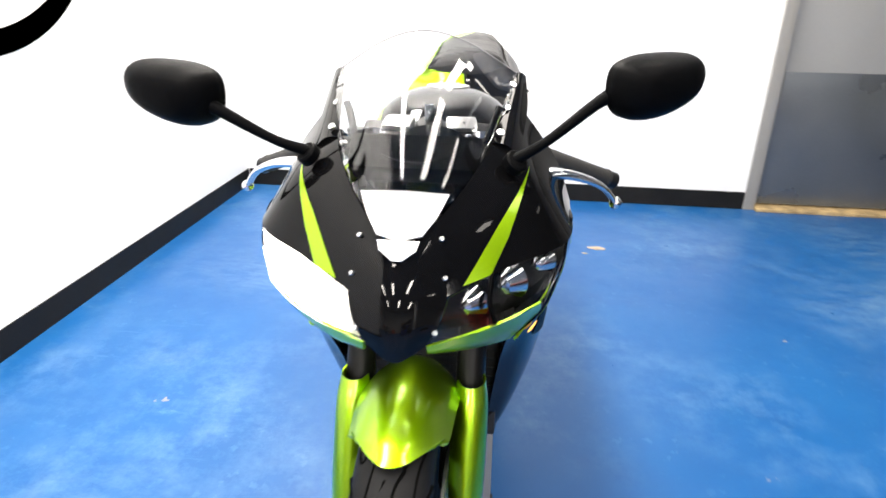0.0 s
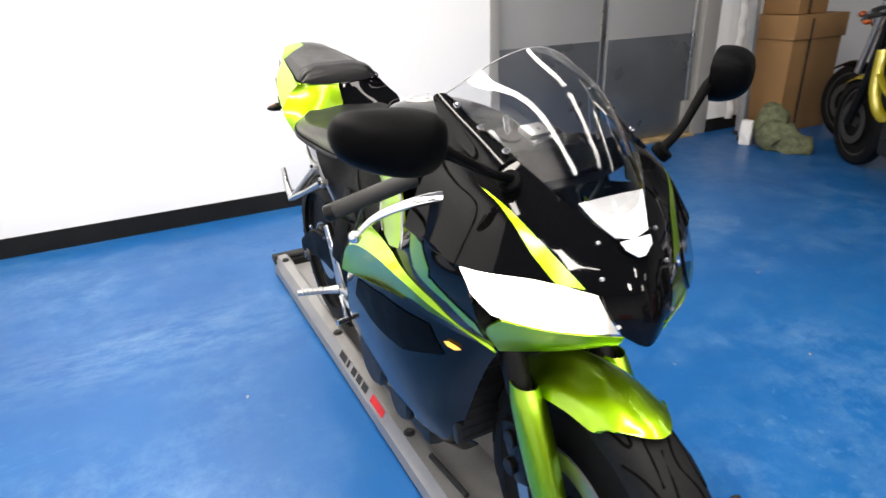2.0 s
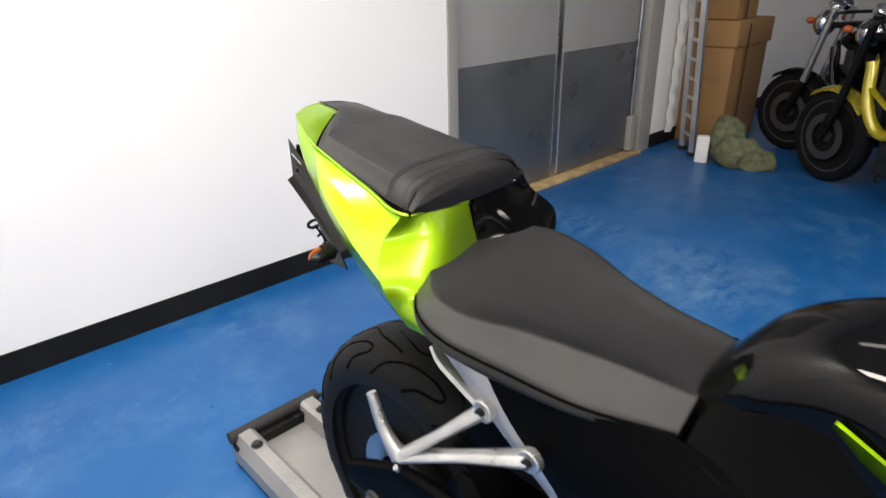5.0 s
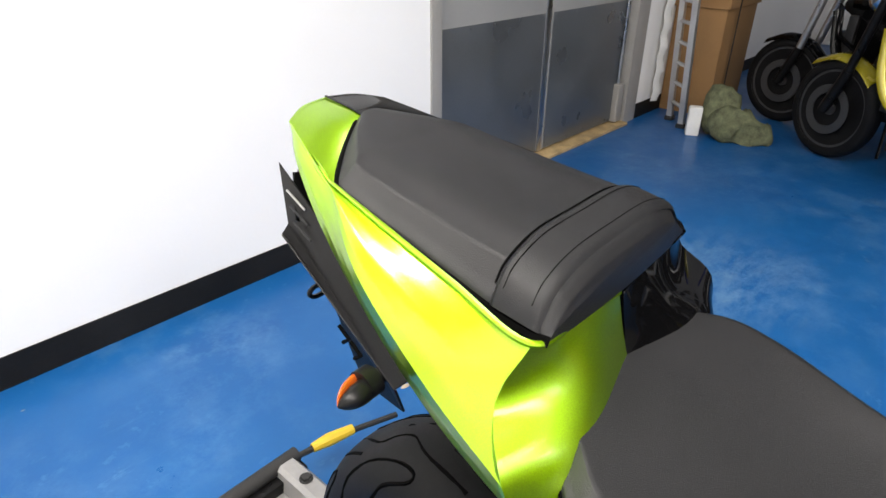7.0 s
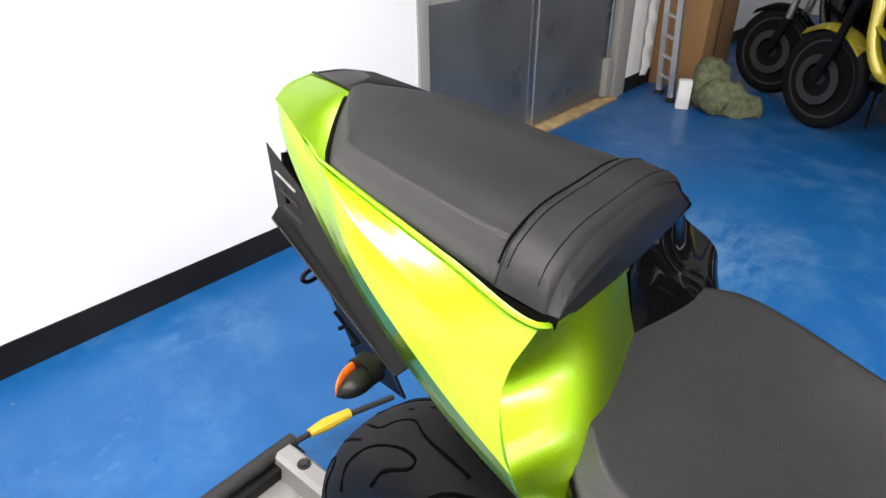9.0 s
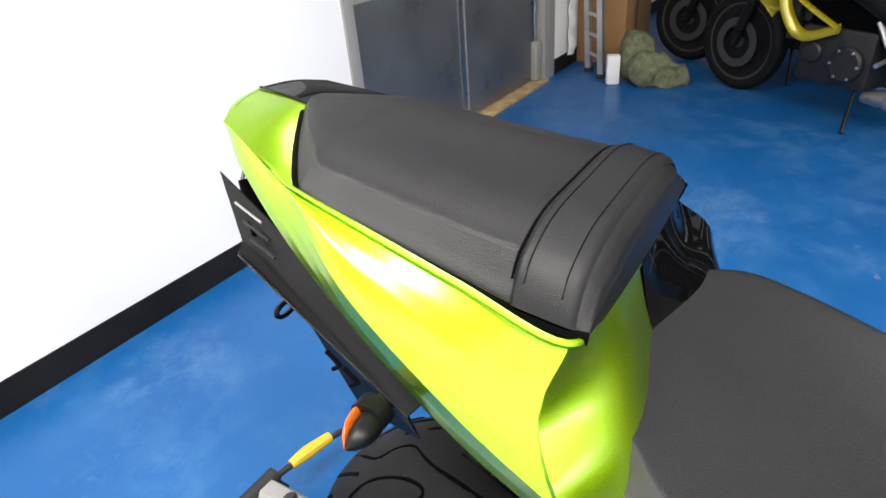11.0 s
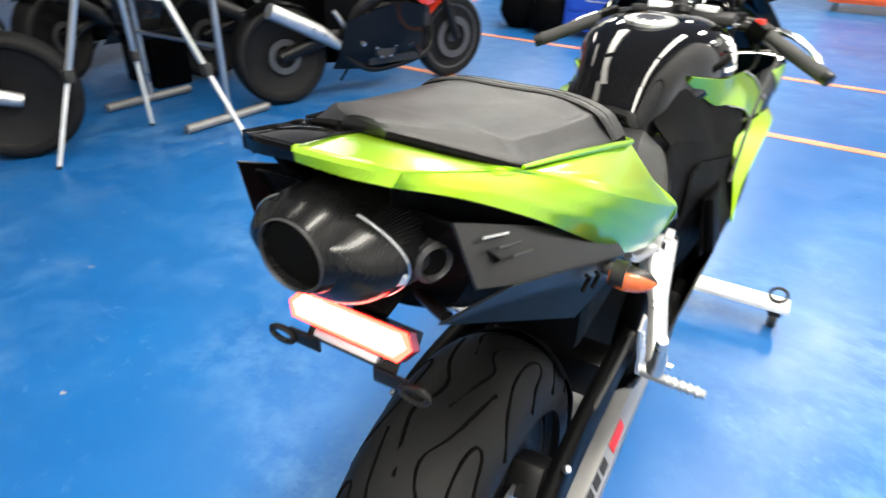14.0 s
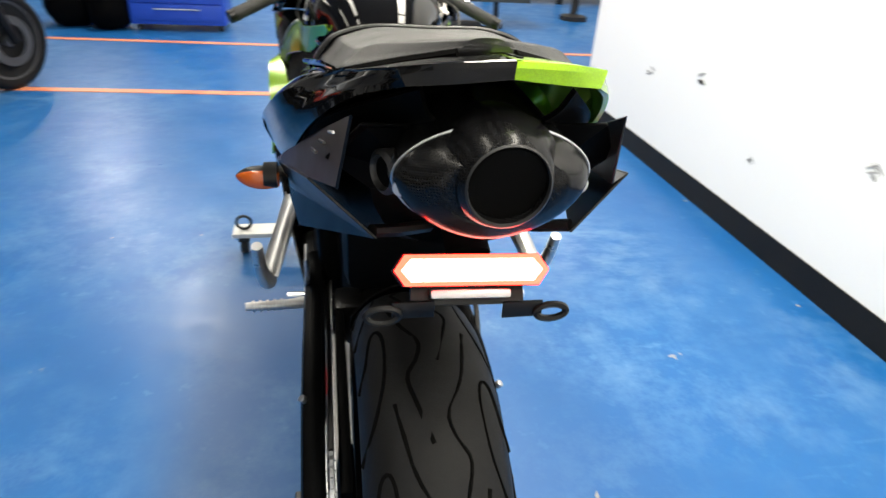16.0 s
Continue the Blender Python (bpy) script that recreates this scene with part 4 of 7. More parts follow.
for s in (-1, 1):
    a, b = Vector((s * 0.205, 0.043, 0.972)), Vector((s * 0.338, 0.112, 0.914))
    bm = tube(bmesh.new(), [(s * 0.105, 0.030, 0.985), (s * 0.15, 0.028, 0.985), a, a.lerp(b, 0.5)], 0.011, 10, 12)
    clip = bp("clip_on_bar", bm, SATIN, "black clip-on handlebar")
    bp("grip", tube(bmesh.new(), [a, a.lerp(b, 0.06), a.lerp(b, 0.94), b.lerp(a, 0.03)], [0.019, 0.0165, 0.0165, 0.018], 14, 16), GRIP, "black rubber grip", clip)
    bp("bar_end", disc(bmesh.new(), b + (b - a).normalized() * 0.010, b - a, 0.0165, 0.022, 20), SATIN, "black bar end weight", clip)
    bm = block(bmesh.new(), (-0.024, -0.02, -0.02), (0.024, 0.022, 0.022), 0.007, pose(s * 0.182, 0.035, 0.978, 0, s * 20, s * 28))
    sw = bp("switch_block", bm, MATTE, "black switch housing", clip)
    if s < 0:
        bp("kill_switch", block(bmesh.new(), (-0.010, -0.008, -0.005), (0.010, 0.008, 0.008), 0.003, pose(-0.178, 0.043, 1.001, 0, 0, -20)), REDBTN, "red switch", sw)
    bm = tube(bmesh.new(), [(s * 0.150, -0.058, 0.976), (s * 0.166, -0.072, 0.971), (s * 0.208, -0.072, 0.970), (s * 0.256, -0.054, 0.962), (s * 0.302, -0.022, 0.940), (s * 0.326, -0.004, 0.918), (s * 0.338, 0.006, 0.899)], [0.014, 0.0175, 0.0145, 0.0120, 0.0100, 0.0085, 0.0075], 28, 12, flat=0.65)
    ball(bm, scaled(s * 0.341, 0.008, 0.898, 0.0115, 0.0115, 0.0115))
    bp("brake_lever" if s < 0 else "clutch_lever", bm, CHROME, "polished alloy lever", clip)
    bm = block(bmesh.new(), (-0.035, -0.022, -0.014), (0.032, 0.020, 0.012), 0.008, pose(s * 0.155, -0.028, 0.978, 0, s * 18, s * -8))
    if s < 0:
        tube(bm, [(-0.118, -0.030, 0.990), (-0.165, -0.036, 0.984), (-0.190, -0.046, 0.976)], [0.013, 0.014, 0.011], 10, 12)
        disc(bm, (-0.108, -0.028, 0.992), (1, 0.1, 0), 0.010, 0.014, 6)
    bp("lever_perch", bm, CAST if s < 0 else SATIN, "lever perch and cylinder", clip)
bp("throttle_cable", tube(bmesh.new(), [(-0.186, 0.040, 0.966), (-0.235, 0.11, 0.944), (-0.232, 0.174, 0.913), (-0.228, 0.241, 0.878), (-0.224, 0.314, 0.816), (-0.222, 0.393, 0.731)], 0.0036, 26, 8), GRIP, "black throttle cable looping past the band")
bm = tube(bmesh.new(), [(-0.128, 0.012, 0.985), (-0.128, 0.012, 1.008)], 0.015, 2, 20, False)
disc(bm, (-0.128, 0.012, 1.011), (0, 0, 1), 0.0165, 0.007, 20)
bp("fluid_reservoir", bm, SATIN, "black brake fluid reservoir")
for k, (x0, y0, z0) in enumerate(((-0.16, -0.03, 0.97), (-0.175, 0.02, 0.96), (0.16, -0.03, 0.97))):
    s = -1 if x0 < 0 else 1
    bp("cable", tube(bmesh.new(), [(x0, y0, z0), (s * 0.19, 0.0, 0.90), (s * 0.13, 0.02, 0.82), (s * 0.08, 0.10, 0.74)], 0.004, 16, 6), GRIP, "black control cable")

# ---- tank ----
tank_prof = [(0.075, [(0, .965), (.06, .963), (.11, .945), (.13, .915), (.12, .87), (0, .86)]),
             (0.15, [(0, 1.008), (.07, 1.004), (.125, .980), (.150, .935), (.140, .88), (0, .86)]),
             (0.27, [(0, 1.036), (.075, 1.034), (.130, 1.008), (.160, .955), (.148, .89), (0, .86)]),
             (0.40, [(0, 1.040), (.072, 1.036), (.123, 1.006), (.139, .955), (.126, .89), (0, .86)]),
             (0.50, [(0, 1.022), (.062, 1.015), (.099, .985), (.105, .94), (.098, .88), (0, .86)]),
             (0.58, [(0, .982), (.052, .974), (.080, .945), (.088, .912), (.086, .87), (0, .85)]),
             (0.635, [(0, .915), (.044, .908), (.060, .892), (.066, .876), (.066, .86), (0, .845)])]
bm = loft(bmesh.new(), [half_ring(y, p) for y, p in tank_prof], 40, 44)
tank = bp("fuel_tank", bm, BLACK, "gloss black fuel tank", smooth=60)
bm = disc(bmesh.new(), (0, 0.408, 1.038), (0, 0.03, 1), 0.052, 0.010, 40)
cap = bp("filler_cap", bm, CAST, "round silver filler cap", tank)
bm = disc(bmesh.new(), (0, 0.408, 1.0435), (0, 0.03, 1), 0.03, 0.004, 32)
for k in range(6):
    a = k * math.pi / 3
    disc(bm, (0.042 * math.cos(a), 0.408 + 0.042 * math.sin(a), 1.0430), (0, 0, 1), 0.0045, 0.004, 10)
bp("cap_lock", bm, CHROME, "", cap)
for s in (-1, 1):
    go, far = (-s, 0, 0), s * 0.5
    for k in range(5):
        f, g = k / 5, (k + 0.80) / 5
        a0, a1 = (0.325 - 0.048 * f, 1.013 - 0.066 * f), (0.325 - 0.048 * g, 1.013 - 0.066 * g)
        b0, b1 = (0.236 + 0.028 * f, 0.992 - 0.040 * f), (0.236 + 0.028 * g, 0.992 - 0.040 * g)
        bp("emblem_feather", decal(tank, [a0, b0, b1, a1], go, far), WHITE, "white wing feather", tank)
    bp("tank_emblem", decal(tank, [(0.250, 0.986), (0.222, 0.978), (0.222, 1.000), (0.196, 0.981), (0.206, 0.966), (0.235, 0.950), (0.272, 0.942), (0.272, 0.952)], go, far, 0.0018), WHITE, "white wing-shaped emblem", tank)
    for k in range(5):
        y = 0.337 - 0.0235 * k
        bp("tank_lettering", decal(tank, [(y, 0.951 - 0.0025 * k), (y - 0.0185, 0.949 - 0.0025 * k), (y - 0.0165, 0.939 - 0.0025 * k), (y + 0.0015, 0.941 - 0.0025 * k)], go, far, 0.0017), WHITE, "white bar of lettering", tank)
    bp("tank_stripe", decal(tank, [(0.275, 1.014), (0.200, 1.001), (0.118, 0.978), (0.100, 0.966), (0.112, 0.956), (0.172, 0.980), (0.225, 0.998)], go, far), GREEN, "lime green tank stripe", tank)
    # lime band between tank and side fairing
    bm = bmesh.new()
    patch(bm, [[(0.116, 0.494, 0.960), (0.158, 0.369, 0.935), (0.170, 0.260, 0.922), (0.181, 0.180, 0.914), (0.203, 0.115, 0.885), (0.232, 0.060, 0.830)],
               [(0.113, 0.494, 0.954), (0.155, 0.365, 0.909), (0.174, 0.277, 0.896), (0.195, 0.208, 0.884), (0.214, 0.150, 0.852), (0.234, 0.095, 0.822)],
               [(0.109, 0.494, 0.948), (0.149, 0.363, 0.880), (0.174, 0.293, 0.866), (0.203, 0.235, 0.848), (0.216, 0.195, 0.820), (0.232, 0.130, 0.814)]], 24, 10, 0.004, s, inside=(0, 0.3, 0.8))
    band = bp("tank_side_band", bm, GREEN, "lime green band below the tank")
    bp("band_trim", tube(bmesh.new(), [(s * 0.176, 0.293, 0.864), (s * 0.205, 0.235, 0.846), (s * 0.218, 0.197, 0.820)], 0.0018, 12, 6), PLATE, "grey edge of the band", band)
    bp("band_trim", tube(bmesh.new(), [(s * 0.183, 0.180, 0.916), (s * 0.205, 0.115, 0.887), (s * 0.234, 0.060, 0.832)], 0.0028, 12, 6), PLATE, "grey edge of the band", band)

for s in (-1, 1):
    bm = patch(bmesh.new(), [[(0.080, 0.610, 0.900), (0.104, 0.492, 0.946), (0.145, 0.364, 0.879), (0.172, 0.293, 0.865), (0.201, 0.235, 0.846)],
                             [(0.102, 0.615, 0.880), (0.132, 0.489, 0.887), (0.163, 0.388, 0.845), (0.188, 0.312, 0.829), (0.206, 0.236, 0.822)],
                             [(0.126, 0.615, 0.858), (0.162, 0.485, 0.832), (0.186, 0.410, 0.812), (0.206, 0.330, 0.796), (0.212, 0.236, 0.798)]], 16, 10, 0.004, s, inside=(0, 0.45, 0.75))
    bp("tank_skirt", bm, MATTE, "black knee panel between tank and frame cover")

# ---- side fairings ----
for s in (-1, 1):
    bm = bmesh.new()
    patch(bm, [[(0.243, -0.174, 0.892), (0.255, -0.09, 0.908), (0.232, 0.0, 0.902), (0.192, 0.10, 0.878), (0.196, 0.20, 0.825), (0.190, 0.30, 0.790)],
               [(0.236, -0.194, 0.855), (0.254, -0.10, 0.855), (0.246, 0.0, 0.845), (0.226, 0.10, 0.830), (0.206, 0.20, 0.808), (0.196, 0.31, 0.785)],
               [(0.212, -0.192, 0.778), (0.234, -0.105, 0.785), (0.244, 0.0, 0.785), (0.236, 0.10, 0.785), (0.222, 0.20, 0.775), (0.204, 0.32, 0.765)],
               [(0.165, -0.172, 0.711), (0.205, -0.10, 0.722), (0.236, 0.0, 0.732), (0.238, 0.10, 0.732), (0.234, 0.20, 0.722), (0.218, 0.34, 0.700)]], 26, 20, 0.004, s, inside=(0, 0.1, 0.8))
    mid = bp("side_fairing", bm, BLACK, "gloss black side fairing")
    out = s * 0.5
    bp("fairing_stripe", decal(mid, [(0.015, 0.890), (-0.075, 0.897), (-0.100, 0.862), (-0.090, 0.838), (-0.030, 0.834), (-0.026, 0.850)], (-s, 0, 0), out, 0.002), GREEN, "lime green fairing stripe", mid)
    bp("fairing_stripe", decal(mid, [(-0.02, 0.835), (-0.10, 0.840), (-0.188, 0.790), (-0.186, 0.758), (-0.13, 0.806), (-0.06, 0.822)], (-s, 0, 0), out, 0.002), GREEN, "lime green fairing stripe", mid)
    # lime leaf-shaped panel with a crease
    bm = bmesh.new()
    patch(bm, [[(0.246, 0.412, 0.662), (0.226, 0.382, 0.745), (0.209, 0.325, 0.793), (0.218, 0.24, 0.805), (0.234, 0.13, 0.812), (0.246, 0.02, 0.800), (0.236, -0.08, 0.782), (0.174, -0.172, 0.718)],
               [(0.249, 0.414, 0.657), (0.246, 0.380, 0.716), (0.253, 0.310, 0.755), (0.260, 0.22, 0.782), (0.264, 0.12, 0.797), (0.257, 0.02, 0.789), (0.240, -0.08, 0.771), (0.177, -0.173, 0.714)],
               [(0.249, 0.412, 0.652), (0.243, 0.365, 0.657), (0.237, 0.29, 0.672), (0.234, 0.20, 0.693), (0.236, 0.12, 0.714), (0.235, 0.02, 0.733), (0.223, -0.08, 0.745), (0.172, -0.172, 0.709)]], 36, 12, 0.004, s, inside=(0, 0.2, 0.72), linear_v=True)
    bp("leaf_panel", bm, GREEN, "lime green creased side panel", smooth=25)
    # black lower fairing
    bm = bmesh.new()
    patch(bm, [[(0.160, -0.165, 0.708), (0.213, -0.09, 0.742), (0.238, 0.02, 0.736), (0.246, 0.15, 0.712), (0.246, 0.28, 0.68), (0.240, 0.40, 0.648)],
               [(0.150, -0.10, 0.62), (0.200, -0.045, 0.62), (0.235, 0.05, 0.62), (0.245, 0.17, 0.61), (0.238, 0.32, 0.60), (0.225, 0.47, 0.56)],
               [(0.140, -0.03, 0.50), (0.180, 0.02, 0.48), (0.210, 0.10, 0.47), (0.218, 0.22, 0.46), (0.210, 0.38, 0.45), (0.196, 0.56, 0.44)],
               [(0.125, 0.04, 0.36), (0.150, 0.08, 0.33), (0.165, 0.16, 0.31), (0.170, 0.28, 0.30), (0.168, 0.44, 0.305), (0.160, 0.63, 0.33)],
               [(0.060, 0.08, 0.27), (0.085, 0.12, 0.235), (0.095, 0.20, 0.22), (0.095, 0.32, 0.215), (0.090, 0.47, 0.225), (0.085, 0.64, 0.25)]], 24, 28, 0.004, s, inside=(0, 0.3, 0.5))
    low = bp("lower_fairing", bm, BLACK, "gloss black lower fairing")
    bm = decal(low, [(-0.062, 0.689), (-0.072, 0.694), (-0.088, 0.689), (-0.092, 0.681), (-0.080, 0.676), (-0.066, 0.680)], (-s, 0, 0), out, 0.004)
    bp("front_indicator", bm, AMBER_LIT, "small lit amber indicator", low)
    bp("side_vent", decal(low, [(-0.03, 0.712), (0.15, 0.697), (0.31, 0.668), (0.36, 0.600), (0.26, 0.585), (0.08, 0.600), (-0.05, 0.650)], (-s, 0, 0), out, 0.002), MATTE, "matte black vent recess", low)
    # small duct box behind the leaf
    bm = bmesh.new()
    patch(bm, [[(0.205, 0.33, 0.785), (0.205, 0.45, 0.752), (0.196, 0.54, 0.742)], [(0.246, 0.40, 0.668), (0.232, 0.48, 0.645), (0.214, 0.565, 0.632)]], 8, 6, 0.006, s, inside=(0, 0.4, 0.7))
    bp("heat_guard", bm, MATTE, "matte black plastic side cover")
    bm = block(bmesh.new(), (-0.006, -0.055, -0.06), (0.010, 0.045, 0.06), 0.006, pose(s * 0.218, 0.50, 0.69, 0, s * -12, 0))
    bp("canister", bm, MATTE, "matte black emissions box")

# ---- seats ----
def mix2(a, b, f):
    return (a[0] + (b[0] - a[0]) * f, a[1] + (b[1] - a[1]) * f)


def ring(y, p):
    """A cushion section with a crisp edge between its top and its side."""
    return half_ring(y, [p[0], p[1], mix2(p[1], p[2], 0.8), mix2(mix2(p[1], p[2], 0.96), mix2(p[2], p[4], 0.06), 0.5), mix2(p[2], p[4], 0.16), mix2(p[2], p[4], 0.55)] + p[4:])



seat_prof = [(0.630, [(0, .888), (.04, .888), (.070, .888), (.084, .880), (.108, .860), (.10, .848), (0, .850)]),
             (0.665, [(0, .888), (.046, .889), (.078, .893), (.091, .885), (.121, .860), (.113, .842), (0, .845)]),
             (0.74, [(0, .884), (.054, .887), (.088, .896), (.100, .888), (.142, .858), (.134, .840), (0, .845)]),
             (0.84, [(0, .888), (.065, .892), (.116, .904), (.129, .896), (.162, .868), (.154, .846), (0, .85)]),
             (0.92, [(0, .902), (.08, .904), (.148, .910), (.163, .902), (.184, .885), (.174, .866), (0, .865)]),
             (0.975, [(0, .918), (.08, .919), (.150, .922), (.164, .915), (.180, .900), (.168, .885), (0, .88)]),
             (1.01, [(0, .930), (.07, .931), (.124, .933), (.138, .927), (.152, .914), (.142, .904), (0, .89)]),
             (1.045, [(0, .940), (.05, .940), (.084, .940), (.094, .935), (.106, .924), (.100, .912), (0, .90)])]
bm = loft(bmesh.new(), [ring(y, p) for y, p in seat_prof], 44, 80)
seat = bp("rider_seat", bm, VINYL, "black vinyl rider seat", smooth=60)
for s in (-1, 1):
    bp("seat_piping", tube(bmesh.new(), [(s * (p[4][0] + 0.001), y, p[4][1] - 0.002) for y, p in seat_prof], 0.0022, 30, 6), GROOVE, "", seat)
pil = [(1.048, [(0, 1.044), (.055, 1.043), (.096, 1.035), (.113, 1.025), (.123, 1.016), (.118, 1.010), (0, 1.004)]),
       (1.062, [(0, 1.057), (.060, 1.056), (.102, 1.046), (.118, 1.032), (.127, 1.019), (.120, 1.012), (0, 1.006)]),
       (1.10, [(0, 1.064), (.060, 1.064), (.102, 1.053), (.118, 1.038), (.127, 1.024), (.120, 1.016), (0, 1.012)]),
       (1.16, [(0, 1.070), (.058, 1.070), (.099, 1.060), (.114, 1.046), (.122, 1.035), (.115, 1.027), (0, 1.024)]),
       (1.25, [(0, 1.082), (.052, 1.082), (.093, 1.073), (.107, 1.062), (.115, 1.051), (.109, 1.043), (0, 1.043)]),
       (1.296, [(0, 1.089), (.050, 1.089), (.089, 1.081), (.103, 1.073), (.110, 1.062), (.104, 1.055), (0, 1.055)]),
       (1.312, [(0, 1.093), (.046, 1.092), (.075, 1.088), (.094, 1.077), (.102, 1.067), (.097, 1.060), (0, 1.062)]),
       (1.345, [(0, 1.100), (.030, 1.099), (.046, 1.096), (.056, 1.089), (.062, 1.083), (.058, 1.077), (0, 1.078)]),
       (1.374, [(0, 1.106), (.008, 1.1055), (.013, 1.104), (.018, 1.101), (.020, 1.097), (.017, 1.093), (0, 1.093)])]
bm = loft(bmesh.new(), [ring(y, p) for y, p in pil], 40, 80)
pad = bp("pillion_seat", bm, VINYL, "black vinyl pillion seat pad", smooth=60)


def over_pad(y, lift):
    """A line across the pad at y."""
    k = max(i for i in range(len(pil)) if pil[i][0] <= y)
    (y0, a), (y1, b) = pil[k], pil[min(k + 1, len(pil) - 1)]
    f = (y - y0) / max(1e-6, y1 - y0)
    pr = [(p[0] + (q[0] - p[0]) * f, p[1] + (q[1] - p[1]) * f) for p, q in zip(a, b)][:5]
    half = [(-x * 1.0 - (lift if x > 0.05 else 0), y - 0.003 * (x / 0.12) ** 2, z + lift * 0.8) for x, z in pr]
    return list(reversed(half)) + [(-p[0], p[1], p[2]) for p in half[1:]]


bm = patch(bmesh.new(), [over_pad(1.059, 0.0015), over_pad(1.065, 0.0038), over_pad(1.084, 0.0042), over_pad(1.101, 0.0038), over_pad(1.106, 0.0005)], 26, 12, 0.003, inside=(0, 1.1, 1.0))
strap = bp("seat_strap", bm, VINYL, "black strap across the pillion seat", pad)
for y in (1.070, 1.097):
    bp("strap_seam", tube(bmesh.new(), over_pad(y, 0.0042)[1:-1], 0.0005, 26, 5), GROOVE, "", strap)
bp("strap_gap", tube(bmesh.new(), over_pad(1.108, 0.0004)[1:-1], 0.0010, 26, 5), GROOVE, "", strap)

for s in (-1, 1):
    bp("pad_piping", tube(bmesh.new(), [(s * (p[4][0] + 0.001), y, p[4][1] - 0.003) for y, p in pil], 0.0046, 40, 6), GROOVE, "", pad)

# ---- tail: lime on its right half, black on the other ----
edge_in = [(0.137, 1.056, 1.012), (0.130, 1.14, 1.030), (0.121, 1.24, 1.052), (0.111, 1.312, 1.065), (0.091, 1.375, 1.083), (0.072, 1.428, 1.097)]
# the crease leaves the ledge at the pad's rear corner and falls towards the front
crease = [(0.200, 1.031, 0.937), (0.188, 1.116, 0.973), (0.161, 1.225, 1.023), (0.1135, 1.312, 1.062), (0.0915, 1.376, 1.0810), (0.0720, 1.429, 1.0958)]
low_edge = [(0.172, 1.010, 0.862), (0.164, 1.125, 0.910), (0.150, 1.225, 0.970), (0.127, 1.315, 1.026), (0.097, 1.387, 1.066), (0.067, 1.4335, 1.0855)]


def between(f, bulge):
    """A line between the inner edge and the crease, swollen outwards."""
    return [(a[0] + (b[0] - a[0]) * f + k * 0.75, a[1] + (b[1] - a[1]) * f + w * math.sin(math.pi * f), a[2] + (b[2] - a[2]) * f + k * 0.65)
            for a, b, k, w in zip(edge_in, crease, [bulge * v for v in (0.9, 1.0, 0.9, 0.55, 0.2, 0.05)], (0.018, 0.004, 0, 0, 0, 0))]


def below(f, bulge):
    """A line between the crease and the lower edge, swollen outwards."""
    return [(a[0] + (b[0] - a[0]) * f + k * 0.95, a[1] + (b[1] - a[1]) * f, a[2] + (b[2] - a[2]) * f + k * 0.2)
            for a, b, k in zip(crease, low_edge, [bulge * v for v in (0.8, 1.0, 1.0, 0.8, 0.4, 0.1)])]


